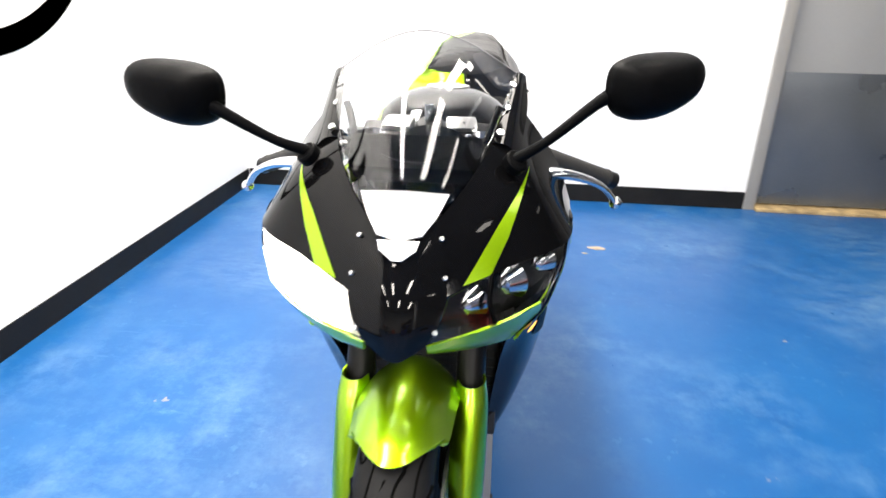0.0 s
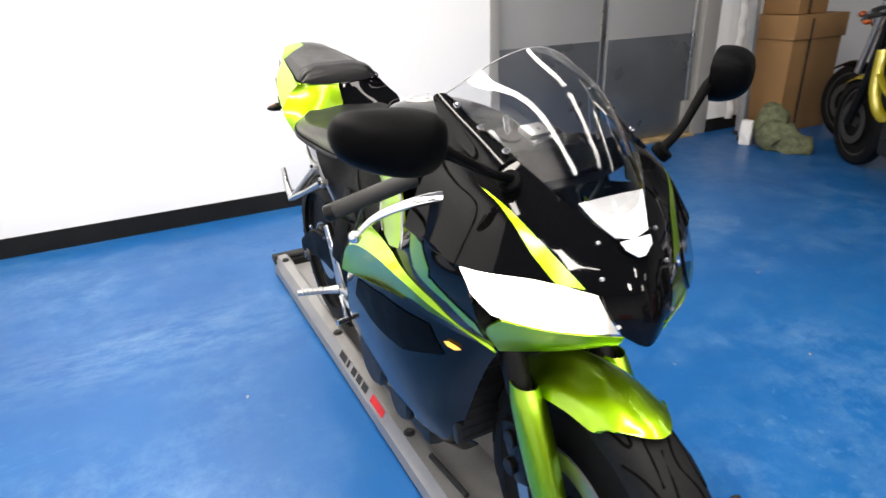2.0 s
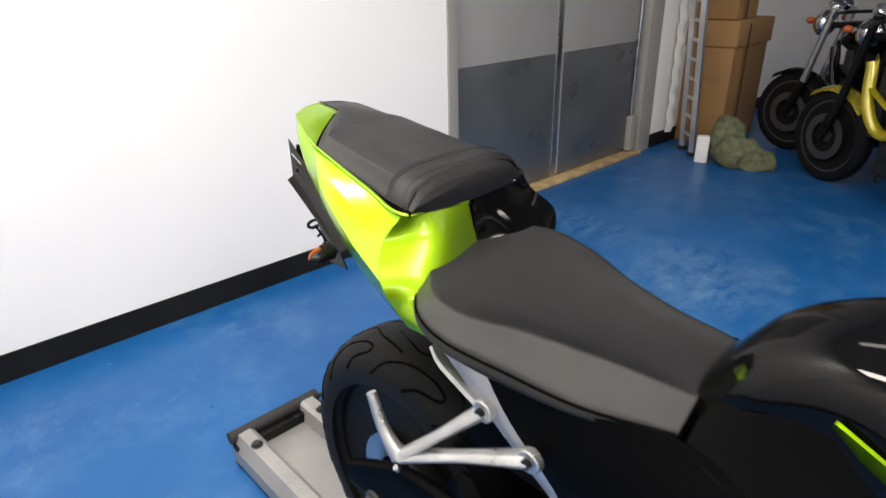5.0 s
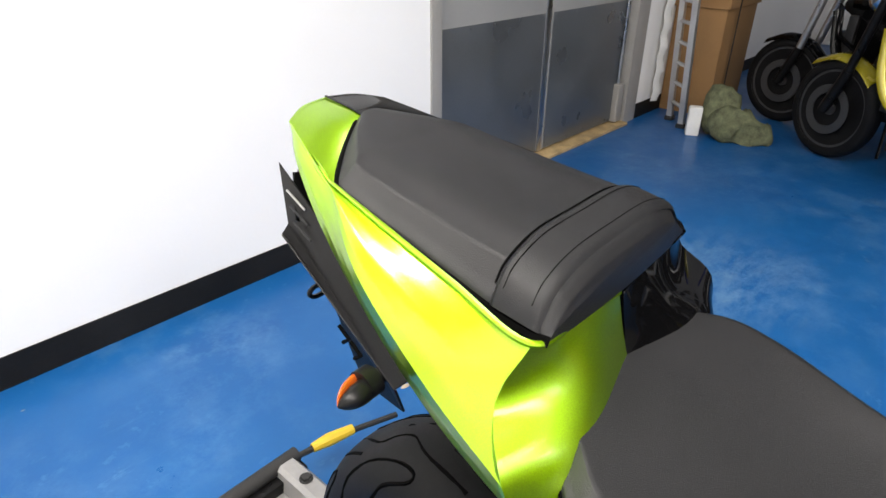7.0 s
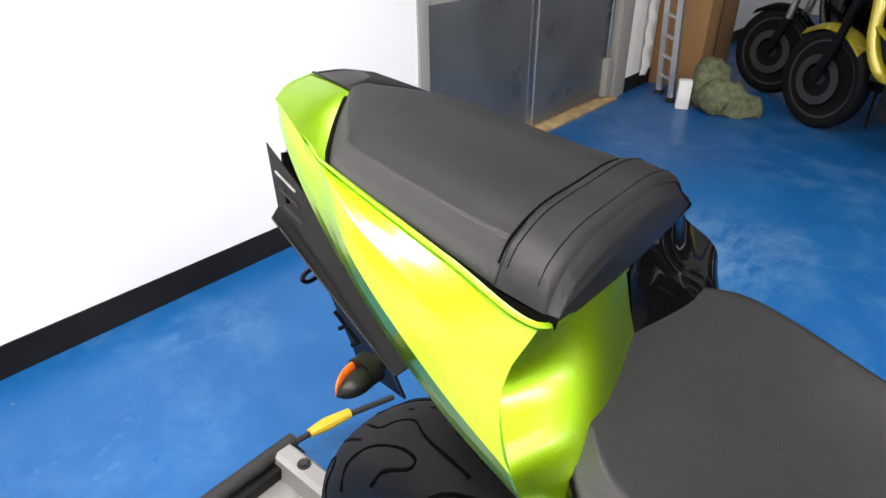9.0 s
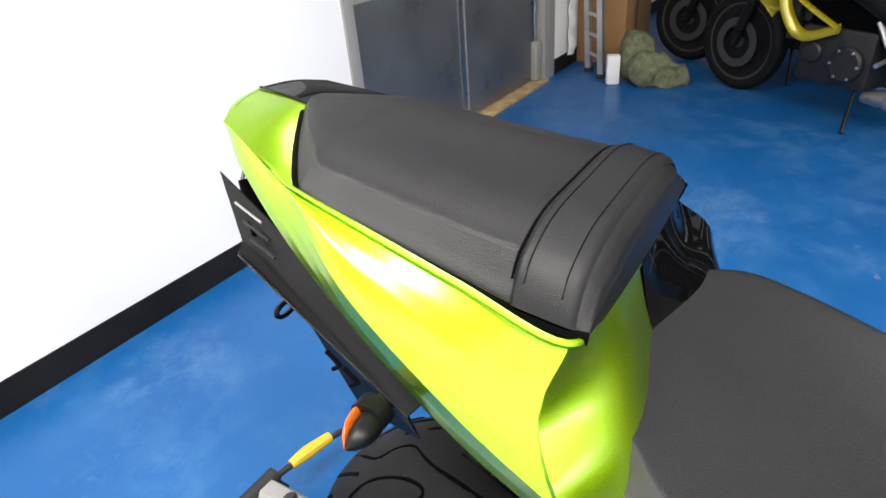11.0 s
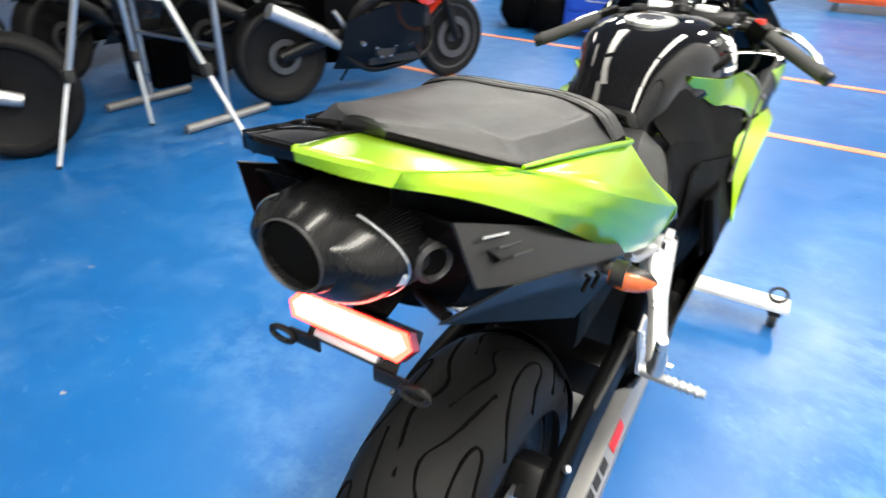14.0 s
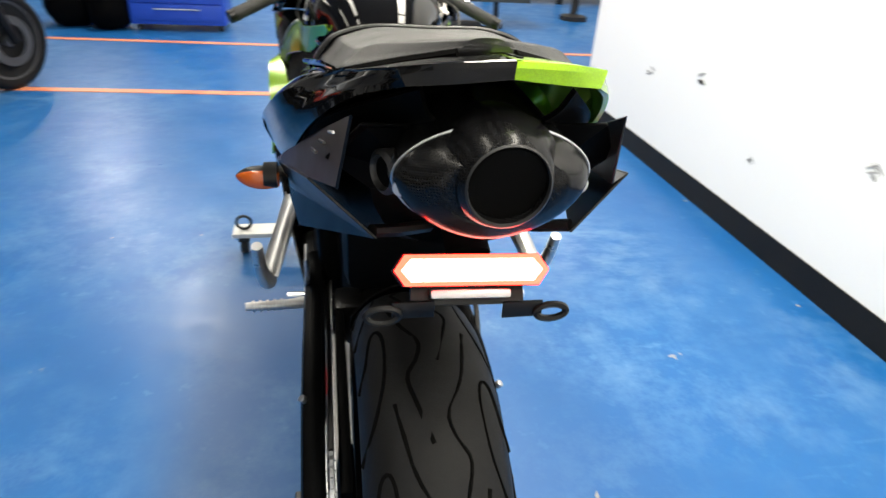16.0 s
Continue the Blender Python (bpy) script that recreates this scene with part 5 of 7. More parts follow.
tail_rows = [edge_in, between(0.25, 0.0026), between(0.5, 0.0040), between(0.78, 0.0028), crease, below(0.3, 0.0035), below(0.65, 0.0045), low_edge]
for s in (-1, 1):
    mat, word = (GREEN, "lime green") if s < 0 else (BLACK, "gloss black")
    side_panel = bp("tail_side", patch(bmesh.new(), tail_rows, 40, 28, 0.004, s, inside=(0, 1.2, 1.0), linear_v=True), mat, word + " creased tail side panel", smooth=24)
    # front face of the tail, hollowed, running down beside the rider seat
    rim = [row[0] for row in tail_rows]
    bm = patch(bmesh.new(), [[(0.004, 1.050, 0.998), (0.07, 1.052, 1.004), rim[0]],
                             [(0.002, 1.042, 0.962), (0.085, 1.034, 0.966), rim[2]],
                             [(0.006, 1.030, 0.928), (0.110, 1.012, 0.930), rim[4]],
                             [(0.090, 0.985, 0.880), (0.146, 0.985, 0.890), rim[6]],
                             [(0.138, 0.90, 0.845), (0.154, 0.93, 0.850), rim[7]]], 14, 20, 0.004, s, inside=(0, 1.25, 0.93))
    bp("tail_front", bm, mat, word + " hollowed front face of the tail")
    bm = tube(bmesh.new(), [(s * 0.004, 1.051, 1.001), (s * 0.07, 1.053, 1.007), (s * 0.137, 1.057, 1.015), (s * 0.131, 1.14, 1.033), (s * 0.122, 1.24, 1.055), (s * 0.111, 1.314, 1.068)], [0.0030, 0.0030, 0.0032, 0.0030, 0.0018], 40, 8)
    bp("tail_ledge", bm, mat, "", side_panel)
    # top of the tail end
    bm = patch(bmesh.new(), [[(0.0, 1.335, 1.074), (0.05, 1.325, 1.069), (0.111, 1.306, 1.064)],
                             [(0.0, 1.39, 1.098), (0.048, 1.383, 1.092), (0.092, 1.372, 1.082)],
                             [(0.0, 1.452, 1.107), (0.040, 1.446, 1.104), (0.072, 1.428, 1.097)]], 14, 10, 0.004, s, inside=(0, 1.3, 0.95))
    top = bp("tail_top", bm, mat, word + " tail top")
    # lip at the end
    bm = patch(bmesh.new(), [[(0.0, 1.452, 1.1065), (0.040, 1.446, 1.1035), (0.072, 1.429, 1.0965)], [(0.0, 1.450, 1.095), (0.036, 1.4455, 1.0905), (0.067, 1.4335, 1.0855)]], 10, 3, 0.004, s, inside=(0, 1.3, 1.05))
    bp("tail_lip", bm, mat, "", top)
    # lower inner edge: silver subframe and under-seat cover
    bm = patch(bmesh.new(), [[(0.164, 1.012, 0.868), (0.156, 1.125, 0.916), (0.142, 1.225, 0.975), (0.118, 1.315, 1.028), (0.056, 1.42, 1.080)],
                             [(0.130, 1.00, 0.852), (0.118, 1.11, 0.892), (0.100, 1.20, 0.940), (0.085, 1.29, 0.985), (0.050, 1.41, 1.062)],
                             [(0.075, 1.00, 0.84), (0.070, 1.10, 0.87), (0.065, 1.20, 0.91), (0.055, 1.29, 0.95), (0.040, 1.40, 1.05)]], 20, 8, 0.004, s, inside=(0, 1.2, 1.1))
    bp("undertail_cover", bm, MATTE, "black undertail cover")
bm = bmesh.new()
slab(bm, [(-0.0048, 1.376, 1.0955), (-0.0015, 1.376, 1.0955), (-0.0015, 1.41, 1.1030), (-0.0048, 1.41, 1.1030)], 0.001, 0)
slab(bm, [(-0.0048, 1.41, 1.1030), (-0.0015, 1.41, 1.1030), (-0.0015, 1.449, 1.1085), (-0.0048, 1.449, 1.1085)], 0.001, 0)
bp("tail_pinstripe", bm, BLACK, "black pinstripe along the tail")

bm = loft(bmesh.new(), [[(x * k, y, z0 + z) for x, z in ((-1, .05), (-.9, -.03), (0, -.055), (.9, -.03), (1, .05), (0, .07))] for y, k, z0 in ((1.10, .110, .885), (1.15, .125, .905), (1.20, .130, .922), (1.29, .110, .948), (1.345, .080, .972))], 12, 24)
bp("undertail_tray", bm, MATTE, "black undertail tray")

# ---- exhaust under the tail ----
bm = bmesh.new()
tilt = pose(0, 1.44, 1.02, -8, 0, 0)
oval = [(0, .036), (-.030, .033), (-.058, .020), (-.073, .000), (-.064, -.024), (-.036, -.045), (0, -.054), (.036, -.045), (.064, -.024), (.073, .000), (.058, .020), (.030, .033)]
rings = []
for y, k in ((-0.20, 0.72), (-0.10, 0.86), (-0.035, 0.97), (-0.014, 1.0), (0.004, 0.86), (0.016, 0.62)):
    rings.append([tilt @ Vector((x * k, y, z * k + (0.008 if k < 0.7 else 0))) for x, z in oval])
loft(bm, rings, 24, 48)
muffler = bp("exhaust_muffler", bm, CARBON, "black carbon exhaust muffler end", smooth=60)
bm = tube(bmesh.new(), [tilt @ Vector((x * 1.012, -0.016, z * 1.012)) for x, z in oval + oval[:1]], 0.0011, 48, 6)
bp("muffler_rim", bm, STEEL, "thin steel rim", muffler)
q = pose(0, 1.452, 1.028, -8, 0, 90)
bm = lathe(bmesh.new(), [(0.0275, -0.10), (0.0275, 0.012), (0.0290, 0.015), (0.032, 0.012), (0.038, -0.002), (0.044, -0.014), (0.040, -0.05), (0.027, -0.10)], q, 48, True)
bp("exhaust_tip", bm, CARBON, "round black exhaust tip", muffler)
bm = lathe(bmesh.new(), [(0.0278, 0.0125), (0.0288, 0.0156), (0.0302, 0.0142), (0.0290, 0.0120)], q, 48, True)
bp("tip_ring", bm, DARK, "dark steel ring", muffler)
# flat near-black disc, in the groove colour, closes the tip just inside its mouth
bp("exhaust_bore", disc(bmesh.new(), q @ Vector((0.0075, 0, 0)), (0, 1, -0.14), 0.0275, 0.004, 32), GROOVE, "near-black disc closing the bore", muffler)
for s in (-1, 1):
    bp("muffler_bolt", disc(bmesh.new(), (s * 0.067, 1.426, 1.012), (s * 0.5, 1, 0), 0.006, 0.010, 14), STEEL, "", muffler)
    q2 = pose(s * 0.074, 1.392, 1.010, 0, 0, 90 - s * 62)
    bm = lathe(bmesh.new(), [(0.012, -0.010), (0.017, -0.010), (0.018, 0.004), (0.014, 0.007), (0.012, 0.004)], q2, 28, True)
    bp("clamp_boss", bm, DARK, "dark steel clamp boss", muffler)
    bp("clamp_hole", disc(bmesh.new(), q2 @ Vector((0.001, 0, 0)), q2.to_3x3() @ Vector((1, 0, 0)), 0.012, 0.003, 24), GROOVE, "", muffler)
bm = loft(bmesh.new(), [[(x, 1.26, 0.985 + z) for x, z in oval], [(x * 1.05, 1.33, 1.005 + z) for x, z in oval], [(x * 1.02, 1.405, 1.018 + z * 0.98) for x, z in oval]], 10, 36)
bp("muffler_shell", bm, DARK, "dark steel muffler body", muffler)

# ---- folded side plates ----
for s in (-1, 1):
    A, B, F, T = (0.101, 1.413, 1.060), (0.134, 1.374, 0.998), (0.174, 1.165, 0.932), (0.150, 1.150, 0.948)
    C, D, G, P = (0.082, 1.394, 0.953), (0.150, 1.236, 0.886), (0.164, 1.165, 0.900), (0.112, 1.392, 0.996)
    m = lambda p: Vector((s * p[0], p[1], p[2]))
    bm = slab(bmesh.new(), [m(v) for v in (A, P, B, F, T)], 0.0025, 0.0006)
    side_plate = bp("side_plate", bm, SATIN, "folded satin black side plate", smooth=20)
    bm = slab(bmesh.new(), [m(v) for v in (B, C, D, G, F)], 0.0025, 0.0006)
    bp("side_plate_fold", bm, SATIN, "lower fold of the plate", side_plate, 20)
    nrm = (m(B) - m(A)).cross(m(F) - m(A)).normalized() * 0.0022 * (1 if ((m(B) - m(A)).cross(m(F) - m(A))).x * s > 0 else -1)
    for k in range(3):
        v, u0, u1 = 0.24 + 0.17 * k, 0.07 + 0.03 * k, 0.22 + 0.03 * k
        p0, p1 = m(A).lerp(m(T), u0).lerp(m(B).lerp(m(F), u0), v), m(A).lerp(m(T), u1).lerp(m(B).lerp(m(F), u1), v - 0.08)
        bp("plate_slot", tube(bmesh.new(), [p0 + nrm * 0.6, p1 + nrm * 0.6], 0.0013, 2, 6, False), CAST if k == 0 else DARK, "", side_plate)
    for k in range(2):
        c = m(B) * 0.2 + m(F) * 0.55 + m(D) * 0.25 + (m(B) - m(F)).normalized() * 0.022 * k
        bm = bmesh.new()
        tube(bm, [c + Vector((s * 0.004, 0.010, 0.010)), c + Vector((s * 0.004, -0.004, 0.0)), c + Vector((s * 0.002, 0.008, -0.010))], 0.0022, 2, 6, False)
        bp("plate_cutout", bm, GROOVE, "", side_plate)
    bm = slab(bmesh.new(), [m(v) for v in ((0.094, 1.400, 1.050), (0.120, 1.366, 1.012), (0.085, 1.366, 0.985), (0.040, 1.372, 0.985), (0.050, 1.385, 1.045))], 0.003, 0.0006)
    bp("inner_cover", bm, MATTE, "black cover beside the muffler", side_plate, 20)
    # brace to the tail
    bp("plate_strut", tube(bmesh.new(), [m((0.125, 1.27, 0.955)), m((0.09, 1.30, 0.985)), m((0.06, 1.30, 0.99))], 0.007, 8, 8), SATIN, "", side_plate)
    bp("lower_strut", tube(bmesh.new(), [m((0.085, 1.385, 0.955)), m((0.06, 1.365, 0.945)), m((0.03, 1.34, 0.935))], 0.006, 8, 8), SATIN, "", side_plate)
    # rear indicator
    bm = loft(bmesh.new(), [[m((0.186 + dx, 1.196 + a * 0.016, 0.926 + b * 0.014)) for a, b in ((1, 0), (.7, .7), (0, 1), (-.7, .7), (-1, 0), (-.7, -.7), (0, -1), (.7, -.7))] for dx in (-0.014, 0.0)], 4, 20)
    ind = bp("rear_indicator", bm, SATIN, "black indicator housing with amber lens")
    for name, mat, y0, y1 in (("indicator_shell", SATIN, -1.0, 0.50), ("indicator_lens", AMBERP, 0.35, 1.0)):
        bm = bmesh.new()
        rings = []
        for dx, k in ((-0.010, 0.7), (0.0, 0.95), (0.011, 1.0), (0.022, 0.85), (0.031, 0.5), (0.036, 0.1)):
            rings.append([m((0.180 + dx, 1.196 - 0.1 * dx + (y0 + (y1 - y0) * (0.5 + 0.5 * ca)) * 0.0145 * k, 0.924 + sa * 0.0105 * k)) for ca, sa in [(math.cos(t), math.sin(t)) for t in [2 * math.pi * i / 10 for i in range(10)]]])
        loft(bm, rings, 12, 20)
        bp(name, bm, mat, "amber indicator lens" if mat is AMBERP else "", ind)
    bp("indicator_stalk", tube(bmesh.new(), [m((0.13, 1.19, 0.93)), m((0.185, 1.195, 0.926))], 0.008, 4, 10), GRIP, "", ind)

# ---- tail light bar and plate bracket ----
m = pose(0.003, 1.398, 0.922, 32, -2, 0)
bm = bmesh.new()
hexa = [(-0.067, 0), (-0.058, 0.0135), (0.058, 0.0135), (0.067, 0), (0.058, -0.0135), (-0.058, -0.0135)]
slab(bm, [m @ Vector((x, 0.0, z)) for x, z in hexa], 0.016, 0.002)
bar = bp("tail_light", bm, TAILRED, "lit red LED tail light bar")
bp("tail_light_lens", slab(bmesh.new(), [m @ Vector((x * 0.985, 0.0088, z * 0.96)) for x, z in hexa], 0.001, 0), TAILLAMP, "glowing red lens", bar)
bp("tail_light_strip", slab(bmesh.new(), [m @ Vector((x * 0.90, 0.0098, z * 0.70)) for x, z in hexa], 0.001, 0), TAILCORE, "white-hot LED strip", bar)
for k in range(5):
    bp("tail_light_rib", block(bmesh.new(), (-0.042 + 0.021 * k - 0.0003, 0.0098, -0.0095), (-0.042 + 0.021 * k + 0.0003, 0.0106, 0.0095), 0, m), TAILLAMP, "", bar)
bp("tail_light_back", block(bmesh.new(), (-0.056, -0.03, -0.010), (0.056, -0.009, 0.012), 0.003, m), SATIN, "", bar)
bm = slab(bmesh.new(), [m @ Vector(v) for v in ((-0.05, -0.016, 0.005), (0.05, -0.016, 0.005), (0.05, -0.012, -0.03), (-0.05, -0.012, -0.03))], 0.003, 0.0005)
bracket = bp("plate_bracket", bm, SATIN, "black number plate bracket")
for s in (-1, 1):
    c = m @ Vector((s * 0.074, -0.010, -0.036))
    bm = tube(bmesh.new(), [c + Vector((s * 0.014 * math.cos(t) * 1.0, 0.002, 0.0075 * math.sin(t))) for t in [2 * math.pi * i / 20 for i in range(21)]], 0.0032, 20, 6)
    block(bm, (-0.018, -0.0015, -0.008), (0.018, 0.0015, 0.008), 0.001, Matrix.Translation(c + Vector((-s * 0.026, 0.0, 0.003))))
    bp("bracket_tab", bm, SATIN, "slotted bracket tab", bracket)
bp("plate_light", block(bmesh.new(), (-0.035, -0.012, -0.024), (0.035, 0.003, -0.016), 0.003, m), CAST, "small plate light", bracket)
bm = tube(bmesh.new(), [(0, 1.375, 0.925), (0, 1.30, 0.945), (0, 1.22, 0.955)], 0.02, 8, 10, flat=0.4)
bp("bracket_arm", bm, SATIN, "black bracket arm", bracket)

# ---- passenger pegs, subframe rails, rider pegs ----
for s in (-1, 1):
    m = lambda x, y, z: Vector((s * x, y, z))
    bm = patch(bmesh.new(), [[(0.150, 1.015, 0.905), (0.156, 0.93, 0.872), (0.152, 0.84, 0.825), (0.142, 0.76, 0.755), (0.136, 0.715, 0.680)],
                             [(0.156, 1.010, 0.885), (0.163, 0.93, 0.850), (0.160, 0.86, 0.800), (0.150, 0.79, 0.735), (0.142, 0.735, 0.670)],
                             [(0.152, 1.005, 0.868), (0.158, 0.935, 0.830), (0.156, 0.875, 0.782), (0.146, 0.80, 0.715), (0.138, 0.74, 0.664)]], 18, 6, 0.01, s, inside=(0, 0.9, 0.8))
    bp("subframe_rail", bm, SILVER, "silver subframe rail")
    bm = tube(bmesh.new(), [m(0.168, 0.780, 0.765), m(0.190, 0.885, 0.715), m(0.217, 0.985, 0.668)], [0.018, 0.013, 0.016], 10, 10, flat=0.6)
    tube(bm, [m(0.162, 0.865, 0.792), m(0.192, 0.925, 0.73), m(0.217, 0.985, 0.668)], [0.018, 0.013, 0.016], 10, 10, flat=0.6)
    tube(bm, [m(0.162, 0.865, 0.792), m(0.150, 0.955, 0.812), m(0.145, 0.985, 0.83)], [0.012, 0.012, 0.009], 6, 8, flat=0.6)
    for p in (m(0.172, 0.780, 0.765), m(0.166, 0.865, 0.792)):
        disc(bm, p, (1, 0, 0), 0.017, 0.014, 20)
    hanger = bp("passenger_peg_hanger", bm, CAST, "cast alloy passenger peg hanger")
    for p in (m(0.181, 0.780, 0.765), m(0.175, 0.865, 0.792)):
        bp("hanger_bolt", disc(bmesh.new(), p, (1, 0, 0), 0.008, 0.008, 6), SATIN, "", hanger)
    bm = tube(bmesh.new(), [m(0.218, 0.990, 0.662), m(0.222, 1.02, 0.70), m(0.222, 1.045, 0.755)], [0.014, 0.010, 0.008], 8, 10)
    bp("passenger_peg", bm, CAST, "folded alloy passenger peg", hanger)
    # rider heel plate, peg and pedal
    bm = slab(bmesh.new(), [m(*v) for v in ((0.166, 0.838, 0.606), (0.166, 0.805, 0.552), (0.168, 0.772, 0.500), (0.168, 0.760, 0.450), (0.170, 0.705, 0.405), (0.17, 0.66, 0.40), (0.17, 0.665, 0.45), (0.168, 0.70, 0.485), (0.168, 0.742, 0.550), (0.166, 0.805, 0.622))], 0.006, 0.0015)
    for k in range(3):
        disc(bm, m(0.170, 0.765 + 0.018 * k, 0.525 + 0.026 * k), (1, 0, 0), 0.007, 0.004, 12)
    heel = bp("heel_plate", bm, CAST, "alloy heel plate")
    bm = tube(bmesh.new(), [m(0.168, 0.70, 0.445), m(0.168, 0.62, 0.465)], 0.012, 3, 8, flat=0.7)
    tube(bm, [m(0.168, 0.70, 0.425), m(0.168, 0.62, 0.415)], 0.010, 3, 8, flat=0.7)
    bp("peg_bracket", bm, CAST, "", heel)
    bm = tube(bmesh.new(), [m(0.175, 0.725, 0.438), m(0.215, 0.735, 0.440), m(0.297, 0.747, 0.447)], [0.014, 0.011, 0.009], 10, 10)
    for k in range(5):
        disc(bm, m(0.225 + k * 0.014, 0.7365 + k * 0.0022, 0.4415 + k * 0.001), (1, 0.13, 0), 0.0122, 0.005, 12)
    bp("rider_peg", bm, CAST, "knurled alloy footpeg", heel)
    bm = tube(bmesh.new(), [m(0.178, 0.70, 0.425), m(0.182, 0.66, 0.40), m(0.190, 0.625, 0.385)], 0.0065, 8, 8)
    tube(bm, [m(0.184, 0.623, 0.386), m(0.220, 0.618, 0.384)], 0.009, 3, 10)
    bp("brake_pedal" if s < 0 else "shift_lever", bm, CHROME, "alloy foot lever", heel)
# rear shock and hoses
bm = tube(bmesh.new(), [(0, 0.70, 0.40), (0, 0.74, 0.66)], 0.032, 3, 16, False)
shock = bp("rear_shock", bm, DARK, "rear shock absorber")
turns = [2 * math.pi * i / 14 for i in range(7 * 14 + 1)]
bp("coil_spring", tube(bmesh.new(), [(0.040 * math.cos(a), 0.705 + 0.0007 * a + 0.040 * math.sin(a), 0.45 + 0.0042 * a) for a in turns], 0.006, 140, 6), DARK, "", shock)
bp("rear_brake_hose", tube(bmesh.new(), [(-0.13, 0.70, 0.48), (-0.15, 0.80, 0.56), (-0.14, 0.95, 0.52), (-0.12, 1.05, 0.46)], 0.005, 18, 8), GRIP, "rubber brake hose")
bm = block(bmesh.new(), (-0.10, 0.66, 0.62), (0.10, 0.98, 0.84), 0.03)
bp("under_seat_tray", bm, MATTE, "black under-seat tray")
for s in (-1, 1):
    bm = patch(bmesh.new(), [[(0.206, 0.34, 0.800), (0.165, 0.48, 0.838), (0.124, 0.61, 0.866), (0.148, 0.76, 0.846), (0.155, 0.90, 0.858)],
                             [(0.212, 0.36, 0.765), (0.185, 0.48, 0.775), (0.155, 0.62, 0.785), (0.155, 0.76, 0.778), (0.157, 0.87, 0.808)],
                             [(0.212, 0.42, 0.70), (0.195, 0.50, 0.69), (0.165, 0.60, 0.69), (0.150, 0.70, 0.695), (0.146, 0.76, 0.71)],
                             [(0.20, 0.46, 0.62), (0.185, 0.52, 0.60), (0.160, 0.60, 0.58), (0.146, 0.67, 0.58), (0.140, 0.71, 0.61)]], 22, 18, 0.006, s, inside=(0, 0.7, 0.75))
    cover = bp("frame_cover", bm, MATTE, "matte black frame cover below the seat")
    bm = decal(cover, [(0.655, 0.700), (0.600, 0.780), (0.575, 0.802), (0.520, 0.810), (0.370, 0.782), (0.480, 0.752), (0.600, 0.735)], (-s, 0, 0), s * 0.5, 0.005)
    bmesh.ops.solidify(bm, geom=list(bm.faces), thickness=0.005)
    bp("cover_ridge", bm, MATTE, "raised matte black ridge", cover)

# ---- wheel stand ----
stand = thing("wheel_stand", "grey steel motorcycle stand with two folded rails and bolts", "motorcycle stand", (0, 0.6, 0))


def sp(name, bm, mat, label="", parent=None, smooth=25):
    ob = new(name, finish(name, bm, mat, smooth))
    ob.parent = parent or stand
    if parent is None:
        ob.matrix_parent_inverse = pose(0, -0.6, 0)
    return tagged(ob, label)


